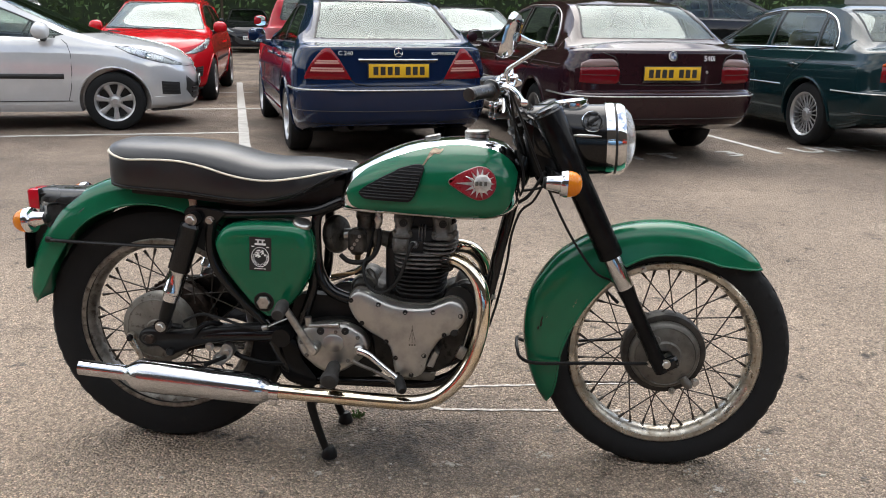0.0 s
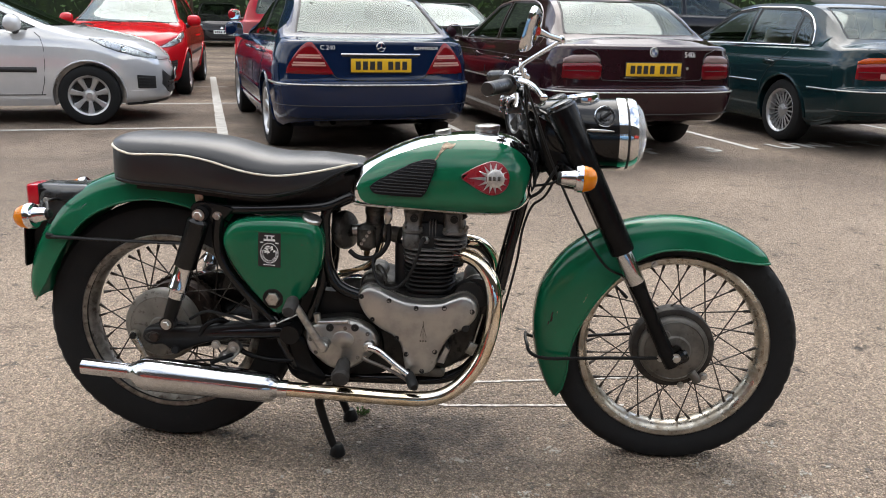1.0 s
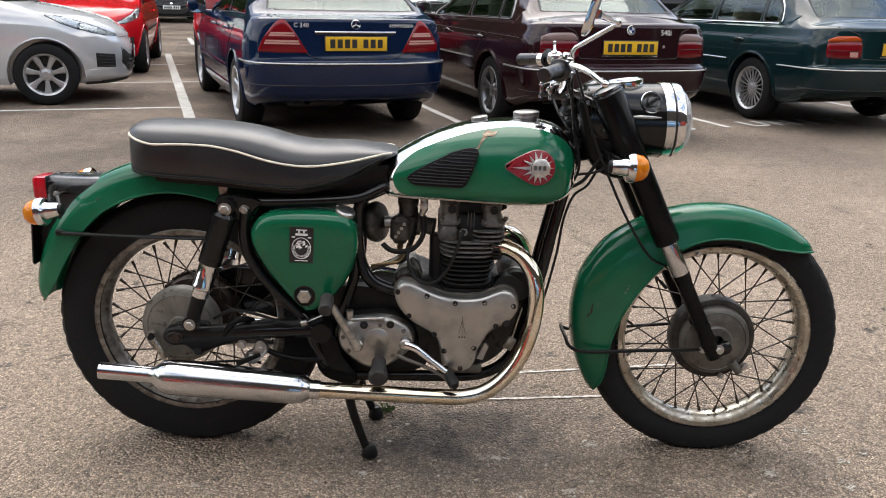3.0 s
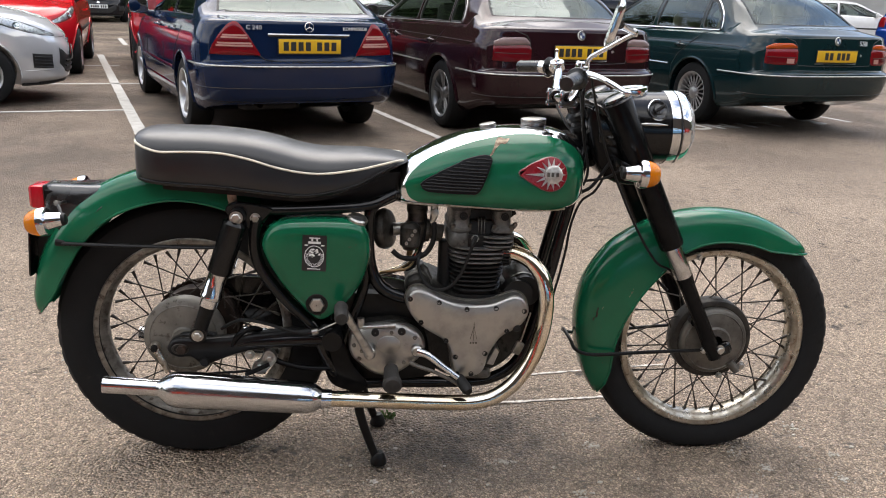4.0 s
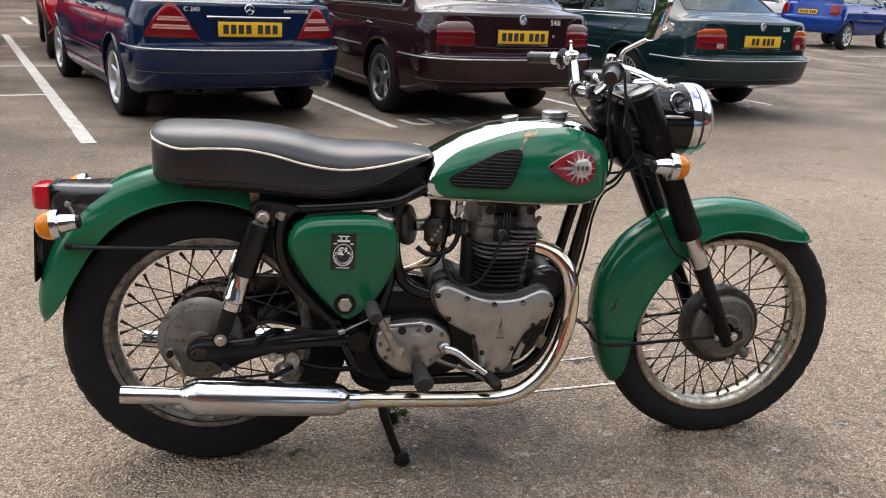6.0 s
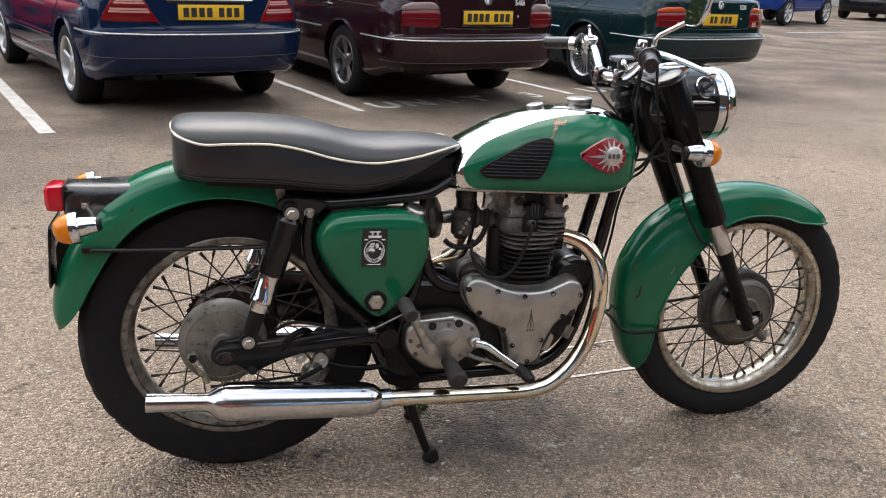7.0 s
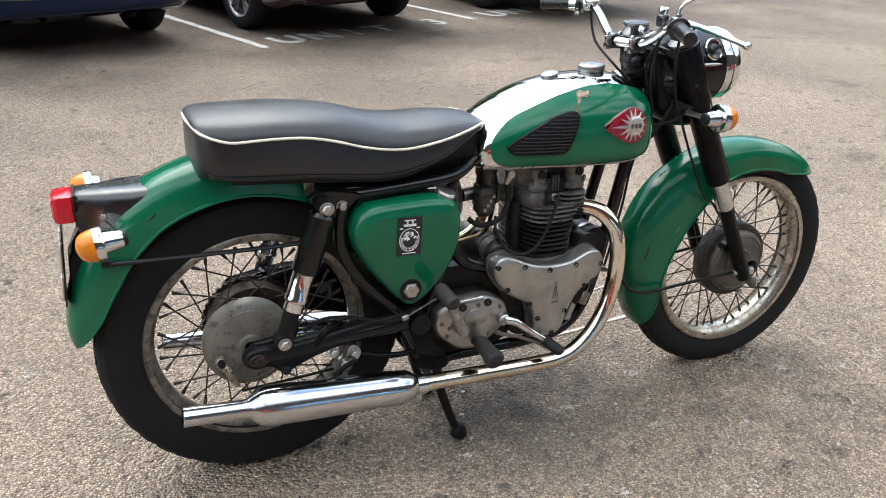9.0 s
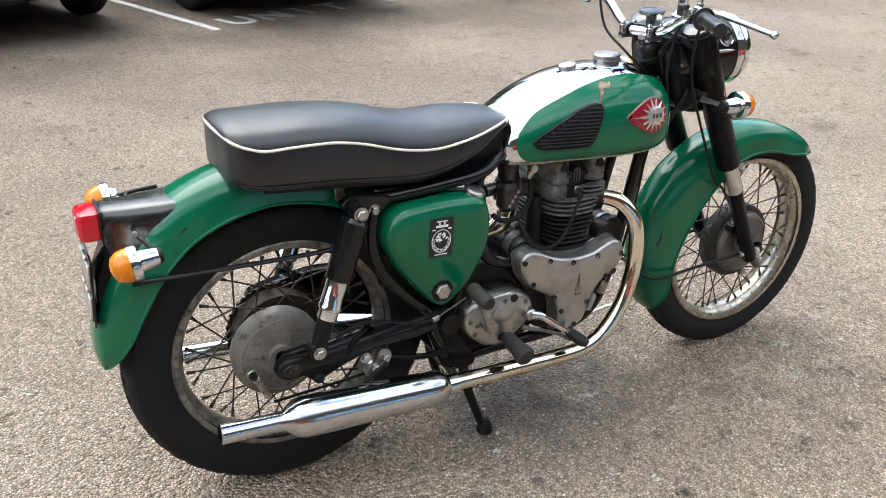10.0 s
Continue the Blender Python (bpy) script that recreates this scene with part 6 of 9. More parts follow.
part("fuel_tap", Geo().tube([(0.618, -0.055, 0.712), (0.618, -0.055, 0.680), (0.612, -0.055, 0.665)], [0.010, 0.010, 0.007], 12).lathe([(0.001, 0.010), (0.010, 0.009), (0.011, 0)], (0.618, -0.062, 0.692), (0, -1, 0), 12), STEEL, carb, "steel fuel tap")
part("fuel_pipe", Geo().tube([(0.618, -0.056, 0.665), (0.618, -0.060, 0.62), (0.60, -0.064, 0.585), (0.57, -0.066, 0.570), (0.535, -0.066, 0.572), (0.512, -0.060, 0.588)], 0.0068, 10, 5), CABLE, carb, "black fuel hose")
part("fuel_pipe", Geo().tube([(0.59, -0.02, 0.71), (0.598, -0.03, 0.66), (0.588, -0.04, 0.60), (0.572, -0.04, 0.545), (0.548, -0.04, 0.530)], 0.005, 8, 5), CABLE, carb)
# magneto, dynamo, oil pipes
part("magneto", Geo().tube([(0.580, -0.090, 0.500), (0.580, -0.086, 0.502), (0.580, 0.07, 0.502)], [0.026, 0.030, 0.030], 24).tube([(0.606, -0.06, 0.51), (0.596, -0.055, 0.538), (0.588, -0.055, 0.550)], [0.013, 0.011, 0.006], 12), CARBALLOY, eng, "cylindrical grey magneto")
part("magneto_flange", Geo().lathe([(0.001, 0.0), (0.035, 0.0), (0.036, 0.004), (0.036, 0.020), (0.033, 0.024)], (0.580, -0.060, 0.502), (0, -1, 0), 28), DULLALLOY, eng)
part("dynamo", Geo().tube([(0.862, -0.088, 0.488), (0.862, 0.10, 0.488)], 0.041, 28).tube([(0.842, -0.1, 0.482), (0.842, -0.06, 0.482)], 0.040, 24), IRON, eng, "black dynamo")
part("dynamo_strap", Geo().lathe([(0.0435, -0.006), (0.0435, 0.006)], (0.862, -0.055, 0.488), (0, 1, 0), 28), ALLOY, eng)
part("breather_pipe", Geo().tube([(0.470, 0.0, 0.500), (0.503, 0.003, 0.510), (0.545, 0.006, 0.528), (0.572, 0.008, 0.552), (0.588, 0.008, 0.590), (0.592, 0.008, 0.615)], 0.0080, 14, 5), GOLDCHROME, eng, "bright bent pipe")
part("oil_pipe", Geo().tube([(0.480, -0.035, 0.520), (0.52, -0.04, 0.528), (0.553, -0.04, 0.534), (0.575, -0.036, 0.556)], 0.0042, 10, 5), BRASS, eng, "brass oil pipe")
part("primary_case", Geo().pillow(smooth_poly([(0.42, 0.425), (0.48, 0.458), (0.56, 0.450), (0.74, 0.405), (0.82, 0.35), (0.78, 0.26), (0.60, 0.25), (0.44, 0.30), (0.39, 0.39)], 4), lambda a, b, d: V((a, 0.11 + d, b)), [(0, 0), (0, 0.045), (0.01, 0.06), (0.03, 0.065)]), CHROME, eng, "polished primary chaincase")
ep = smooth_poly([(0.895, 0.515), (0.925, 0.505), (0.935, 0.48), (0.925, 0.44), (0.90, 0.36), (0.87, 0.30), (0.855, 0.36), (0.862, 0.44), (0.872, 0.50)], 3)
for s in (-1, 1):
    part("engine_plate", Geo().pillow(ep, (lambda a, b, d, s=s: V((a, s * (0.048 + d), b))), [(0, 0), (0, 0.006)]), BLACK, eng)
bolt(0.925, 0.488, 0.056, 0.012, eng)
part("rear_engine_plate", Geo().pillow(smooth_poly([(0.385, 0.46), (0.46, 0.475), (0.53, 0.46), (0.60, 0.40), (0.64, 0.30), (0.60, 0.24), (0.40, 0.24), (0.37, 0.33)], 3), R, [(0, 0.04), (0, 0.075)]), SATIN, eng)
part("brake_switch", Geo().box((0.852, -0.088, 0.330), (0.024, 0.014, 0.036), 0.003, Euler((0, radians(25), 0)).to_matrix()).tube([(0.858, -0.09, 0.345), (0.880, -0.09, 0.43)], 0.0022, 6), STEEL, eng, "brake light switch with a wire")
# gearbox
gbx = group_part("gearbox", bike, "silver alloy gearbox with kickstart")
gp = smooth_poly([(0.402, 0.350), (0.406, 0.380), (0.426, 0.398), (0.470, 0.408), (0.528, 0.411), (0.568, 0.398), (0.592, 0.376), (0.600, 0.346), (0.586, 0.318), (0.560, 0.294), (0.515, 0.268), (0.468, 0.272), (0.430, 0.300), (0.410, 0.322)], 4)
part("shell", Geo().pillow(inset_poly(gp, -0.004), R, [(0, -0.08), (0, 0.098), (0.002, 0.102)]), DARKALLOY, gbx)
part("end_cover", Geo().pillow(gp, R, [(0, 0.10), (0, 0.122), (0.004, 0.130), (0.010, 0.134), (0.022, 0.136)]), ALLOY, gbx, "silver end cover", 60)
part("inspection_cap", Geo().pillow(ring_poly(0.505, 0.358, 0.030, 28, 0.024), R, [(0, 0.134), (0, 0.1395), (0.003, 0.1415)]), ALLOY, gbx)
for x, z in ((0.470, 0.390), (0.538, 0.393)):
    part("filler_plug", Geo().lathe([(0.001, 0.005), (0.0095, 0.005), (0.0105, 0.003), (0.0105, 0)], (x, -0.134, z), (0, -1, 0), 14), IRON, gbx)
for x, z in ((0.416, 0.355), (0.430, 0.318), (0.481, 0.356), (0.529, 0.360), (0.512, 0.390), (0.572, 0.376), (0.545, 0.308), (0.436, 0.34)):
    part("screw", Geo().lathe([(0.001, 0.004), (0.005, 0.004), (0.006, 0)], (x, -0.1345, z), (0, -1, 0), 12), DULLALLOY, gbx)
part("oil_lever", Geo().tube([(0.438, -0.13, 0.402), (0.50, -0.136, 0.408), (0.522, -0.138, 0.410)], [0.0045, 0.0055, 0.007], 10).tube([(0.432, -0.12, 0.424), (0.434, -0.12, 0.400)], 0.010, 12), STEEL, gbx)
kick = group_part("kickstart", gbx, "chrome kickstart lever with rubber pedal")
part("boss", Geo().lathe([(0.001, 0.012), (0.011, 0.012), (0.013, 0.006), (0.016, 0.004), (0.016, -0.04)], (0.456, -0.170, 0.348), (0, -1, 0), 20), STEEL, kick)
part("arm", Geo().tube([(0.456, -0.172, 0.348), (0.430, -0.182, 0.396), (0.396, -0.195, 0.462), (0.387, -0.198, 0.478)], [0.013, 0.0105, 0.0095, 0.010], 12, flat=1.0), STEEL, kick)
part("pedal", Geo().lathe([(0.001, 0.074), (0.014, 0.073), (0.0175, 0.066), (0.0165, 0.05), (0.0172, 0.03), (0.0175, 0.008), (0.015, 0.0), (0.001, -0.001)], (0.384, -0.188, 0.479), (0.05, -1, -0.10), 24), GREYRUBBER, kick, "worn rubber pedal")
gear = group_part("gear_lever", gbx, "chrome gear lever with black rubber")
part("boss", Geo().lathe([(0.001, 0.008), (0.012, 0.008), (0.0155, 0.004), (0.0155, -0.03)], (0.578, -0.150, 0.345), (0, -1, 0), 20), STEEL, gear)
part("arm", Geo().tube([(0.578, -0.152, 0.345), (0.605, -0.158, 0.338), (0.640, -0.164, 0.312), (0.690, -0.172, 0.276)], [0.0125, 0.0105, 0.0085, 0.0075], 12, 4), CHROME, gear)
part("pedal", Geo().tube([(0.690, -0.162, 0.277), (0.694, -0.18, 0.272), (0.704, -0.212, 0.266), (0.708, -0.222, 0.264)], [0.011, 0.0145, 0.0145, 0.009], 16), RUBBER, gear, "black rubber pedal")
part("brake_link", Geo().tube([(0.560, -0.145, 0.312), (0.582, -0.150, 0.303), (0.620, -0.158, 0.292), (0.665, -0.164, 0.272), (0.697, -0.168, 0.252)], [0.007, 0.0052, 0.0048, 0.0048, 0.0055], 10, 3), DULLALLOY, bike, "dull steel brake link")
part("hanger_plate", Geo().pillow(smooth_poly([(0.318, 0.362), (0.352, 0.372), (0.392, 0.345), (0.412, 0.290), (0.448, 0.240), (0.442, 0.214), (0.400, 0.216), (0.356, 0.238), (0.336, 0.290)], 3), R, [(0.003, 0.098), (0, 0.100), (0, 0.106), (0.003, 0.108)]), BLACKMATT, bike, "black footrest hanger plate")
# footrests and stand
for s in (-1, 1):
    fr = group_part("footrest", bike, "black rubber footrest")
    part("rubber", Geo().lathe([(0.001, 0.092), (0.019, 0.091), (0.0245, 0.085), (0.0240, 0.072), (0.0205, 0.055), (0.0185, 0.01), (0.014, 0.0)], (0.511, s * 0.150, 0.300), (0.03, s, -0.14), 20), GREYRUBBER, fr)
    part("bracket", Geo().tube([(0.495, s * 0.09, 0.258), (0.504, s * 0.125, 0.288), (0.511, s * 0.152, 0.300)], 0.011, 12), SATIN, fr)
stand = group_part("centre_stand", bike, "dark steel centre stand")
for s in (-1, 1):
    part("leg", Geo().tube([(0.425, s * 0.090, 0.215), (0.432, s * 0.102, 0.150), (0.462, s * 0.112, 0.060), (0.478, s * 0.114, 0.022)], [0.014, 0.0125, 0.0115, 0.0115], 12, 3), SATIN, stand)
    part("foot", Geo().lathe([(0.001, 0.036), (0.012, 0.035), (0.017, 0.028), (0.022, 0.012), (0.023, 0.004), (0.020, 0.0), (0.001, 0.0)], (0.484, s * 0.114, 0.0025), (0, 0, 1), 20), SATIN, stand)
part("crossbar", Geo().tube([(0.432, -0.10, 0.15), (0.432, 0.10, 0.15)], 0.010, 10), SATIN, stand)
part("tang", Geo().tube([(0.455, 0.11, 0.085), (0.505, 0.125, 0.090)], 0.008, 8), SATIN, stand)
part("stand_spring", Geo().tube([(0.405 + 0.009 * math.cos(i * 0.9), -0.085 + 0.009 * math.sin(i * 0.9), 0.20 + i * 0.0011) for i in range(60)], 0.0019, 5), SATIN, bike)

# exhausts
for s in (1, -1):
    ex = group_part("exhaust", bike, "chrome exhaust pipe and silencer")
    y = lambda v: -v * s
    P = [(0.800, y(0.070), 0.591), (0.832, y(0.082), 0.591), (0.866, y(0.102), 0.578), (0.894, y(0.120), 0.546), (0.907, y(0.130), 0.506), (0.910, y(0.136), 0.458), (0.902, y(0.142), 0.395), (0.880, y(0.148), 0.325), (0.842, y(0.154), 0.266), (0.795, y(0.158), 0.226), (0.745, y(0.161), 0.209), (0.68, y(0.163), 0.206), (0.52, y(0.166), 0.213), (0.345, y(0.170), 0.223)]
    part("header_pipe", Geo().tube(P, 0.0205, 22, 5), GOLDCHROME, ex, "chrome pipe tinted gold by heat")
    part("pipe_clamp", Geo().tube([(0.36, y(0.170), 0.2215), (0.328, y(0.171), 0.2235)], 0.0245, 24).box((0.345, y(0.170), 0.192), (0.014, 0.014, 0.026), 0.003), CHROME, ex)
    part("port_ring", Geo().lathe([(0.02, 0), (0.026, 0.004), (0.026, 0.014), (0.021, 0.018)], (0.798, y(0.068), 0.591), (1, -0.35 * s, 0), 24), CHROME, ex)
    rose = Geo()
    ra = V((1, -0.35 * s, -0.05)).normalized()
    for k in range(20):
        q = Matrix.Rotation(2 * math.pi * k / 20, 3, ra) @ V((0, 0, 1)).cross(ra).cross(ra).normalized()
        w = q.cross(ra) * 0.0022
        o = V((0.806, y(0.072), 0.591))
        c8 = [o + ra * e + q * r + w * f for e in (0.0, 0.016) for r in (0.018, 0.036 - 0.004 * (e > 0)) for f in (-1, 1)]
        rose.add(c8, [(0, 1, 3, 2), (4, 6, 7, 5), (0, 2, 6, 4), (1, 5, 7, 3), (2, 3, 7, 6), (0, 4, 5, 1)])
    part("finned_collar", rose, IRON, ex, "black finned exhaust collar")
    A, B = V((0.335, y(0.171), 0.2235)), V((-0.212, y(0.174), 0.266))
    d = (B - A).normalized()
    prof = [(0.0245, 0.0), (0.029, 0.006), (0.037, 0.018), (0.0405, 0.032), (0.0418, 0.060), (0.0462, 0.30), (0.0460, 0.360), (0.041, 0.378), (0.030, 0.394), (0.0225, 0.402), (0.0215, 0.412), (0.0215, 0.539), (0.0185, 0.540), (0.0185, 0.45)]
    part("silencer", Geo().lathe(prof, A, d, 44), SATINCHROME, ex, "chrome silencer with a straight tail pipe")
    part("inner_pipe", Geo().lathe([(0.0183, 0.536), (0.0183, 0.44), (0.001, 0.44)], A, d, 24), IRON, ex)
part("silencer_bracket", Geo().tube([(0.20, -0.13, 0.30), (0.14, -0.14, 0.275)], 0.006, 8), SATIN, bike)

# indicators
for fx, sgn, zz, yy in ((1.046, 1, 0.832, 0.218), (-0.262, -1, 0.683, 0.152)):
    for s in (1, -1):
        ind = group_part("indicator", bike, "amber indicator in a chrome body")
        if sgn < 0 and s < 0:
            zz += 0.020
        o, ax = V((fx, -yy * s, zz)), V((sgn, 0, -0.03 if sgn > 0 else -0.15))
        part("body", Geo().lathe([(0.001, 0.012), (0.0155, 0.012), (0.0172, 0.016), (0.021, 0.040), (0.022, 0.048)] if sgn > 0 or s > 0 else [(0.001, 0.034), (0.018, 0.034), (0.021, 0.040), (0.022, 0.048)], o, ax, 28), CHROME, ind)
        part("end_cap", Geo().lathe([(0.001, 0.004), (0.0125, 0.005), (0.0148, 0.008), (0.0158, 0.013)], o, ax, 24) if sgn > 0 or s > 0 else Geo().tube([o + ax * 0.034, o + ax * 0.0, o + V((0.05, 0.02, -0.004))], 0.0045, 10), RUBBER, ind, "black rubber end")
        part("ring", Geo().lathe([(0.022, 0.046), (0.032, 0.047), (0.0345, 0.050), (0.0345, 0.064), (0.031, 0.066)], o, ax, 32), CHROME, ind)
        part("lens", Geo().lathe([(0.032, 0.062), (0.0325, 0.070), (0.029, 0.084), (0.022, 0.094), (0.010, 0.099), (0.001, 0.100)], o, ax, 28), AMBER, ind, "ribbed amber lens")
        if sgn > 0:
            part("stem", Geo().tube([(1.070, -0.200 * s, 0.830), (1.075, -0.160 * s, 0.828), (1.080, -0.125 * s, 0.826)], [0.006, 0.0055, 0.008], 10), STEEL, ind)
        else:
            part("stem", Geo().tube([(-0.278, -0.146 * s, zz), (-0.290, -0.120 * s, 0.698), (-0.302, -0.096 * s, 0.706), (-0.298, -0.04 * s, 0.700)], 0.0042, 10, 2), SATIN, ind)
            part("nut", Geo().lathe([(0.001, 0.006), (0.005, 0.006), (0.0075, 0.004), (0.0080, -0.004)], (-0.303, -0.100 * s, 0.708), (-0.4, -0.8 * s, 0.4), 6), DULLALLOY, ind)
# rear lamp and number plate
tail = group_part("rear_lamp", bike, "red rear lamp in a black housing")
rings = []
HOUSING = ((-0.352, 0.040, 0.664, 0.737), (-0.350, 0.043, 0.658, 0.739), (-0.335, 0.047, 0.645, 0.739), (-0.300, 0.054, 0.624, 0.739), (-0.272, 0.058, 0.632, 0.740), (-0.245, 0.061, 0.660, 0.741), (-0.206, 0.062, 0.694, 0.743), (-0.193, 0.059, 0.706, 0.742), (-0.187, 0.052, 0.714, 0.738))
for x, hw, z0, z1 in HOUSING:
    h = z1 - z0
    cs = [(1.30, z0), (1.22, z0 + 0.22 * h), (1.06, z0 + 0.45 * h), (1, z1 - 0.42 * h)] + [(0.62 + 0.38 * math.cos(radians(a)), z1 - 0.42 * h + 0.42 * h * math.sin(radians(a))) for a in (22, 45, 68, 90)]
    cs = cs + [(-a, z) for a, z in reversed(cs)]
    rings.append([V((x, a * hw, z)) for a, z in cs])
part("housing", Geo().rings(rings), LAMPBLACK, tail, "glossy black housing", 50)
for s in (1, -1):
    part("edge_bead", Geo().tube([(-0.188, -0.034 * s, 0.7405), (-0.187, -0.050 * s, 0.732), (-0.192, -0.062 * s, 0.718), (-0.203, -0.066 * s, 0.706)], 0.0030, 8, 3), SATIN, tail)
part("lens", Geo().box((-0.373, 0, 0.708), (0.042, 0.074, 0.058), 0.007).box((-0.393, 0, 0.709), (0.008, 0.055, 0.042), 0.004), REDLENS, tail, "square red lens")
part("lens_gasket", Geo().box((-0.3535, 0, 0.706), (0.005, 0.084, 0.068), 0.003), RUBBER, tail)
part("bracket", Geo().pillow([(-0.352, 0.729), (-0.232, 0.729), (-0.268, 0.690), (-0.312, 0.620), (-0.350, 0.540), (-0.372, 0.512), (-0.384, 0.530), (-0.380, 0.60), (-0.352, 0.66)], R, [(0.003, -0.043), (0, -0.040), (0, 0.040), (0.003, 0.043)]), BLACKMATT, tail, "black lamp bracket")
plate = group_part("number_plate", bike, "black number plate with raised silver characters")
PM = Matrix.Translation((-0.390, 0, 0.583)) @ Euler((0, radians(4), 0)).to_matrix().to_4x4()
part("backing", Geo().pillow([(-0.064, -0.072), (0.064, -0.072), (0.070, -0.064), (0.070, 0.064), (0.064, 0.072), (-0.064, 0.072), (-0.070, 0.064), (-0.070, -0.064)], lambda a, b, d: V((-d, a, b)), [(0, -0.002), (0, 0.002)]).move(PM), BLACK, plate)
for row in (-0.034, 0.034):
    for i in range(3):
        part("bar", Geo().box((-0.004, -0.044 + 0.044 * i, row), (0.006, 0.031, 0.052), 0.002).move(PM), BADGE_SILVER, plate)
# cables
for k, pts in enumerate((
        [(0.962, -0.205, 1.052), (1.000, -0.150, 0.96), (1.035, -0.125, 0.87), (1.068, -0.122, 0.80), (1.13, -0.118, 0.68), (1.20, -0.100, 0.58), (1.255, -0.078, 0.545), (1.31, -0.070, 0.48), (1.345, -0.070, 0.435)],
        [(0.962, -0.14, 1.05), (0.972, -0.11, 0.98), (0.985, -0.085, 0.90), (1.005, -0.080, 0.82), (0.995, -0.075, 0.77), (0.955, -0.072, 0.74)],
        [(0.956, 0.165, 1.04), (0.955, 0.13, 0.97), (0.965, 0.06, 0.925), (0.992, 0.02, 0.885)],
        [(1.06, -0.09, 0.84), (1.02, -0.085, 0.775), (0.985, -0.07, 0.745), (0.965, -0.062, 0.70), (0.955, -0.060, 0.60), (0.935, -0.060, 0.50)],
        [(1.07, -0.07, 0.835), (1.035, -0.065, 0.760), (1.00, -0.055, 0.725), (0.978, -0.055, 0.66), (0.968, -0.055, 0.58), (0.945, -0.058, 0.47), (0.925, -0.062, 0.40)],
        [(0.945, -0.165, 1.035), (0.965, -0.115, 0.99), (0.985, -0.06, 0.94), (1.005, -0.05, 0.88)],
        [(1.085, -0.125, 0.830), (1.05, -0.105, 0.800), (1.005, -0.075, 0.785)])):
    part("cable", Geo().tube(pts, 0.0034 if k != 3 else 0.0045, 8, 6), CABLE, bike, "black control cable" if k == 0 else "")


# ---- cars ----
def inside(poly, a, b):
    hit = False
    for (x0, y0), (x1, y1) in zip(poly, poly[1:] + poly[:1]):
        if (y0 > b) != (y1 > b) and a < (x1 - x0) * (b - y0) / (y1 - y0) + x0:
            hit = not hit
    return hit


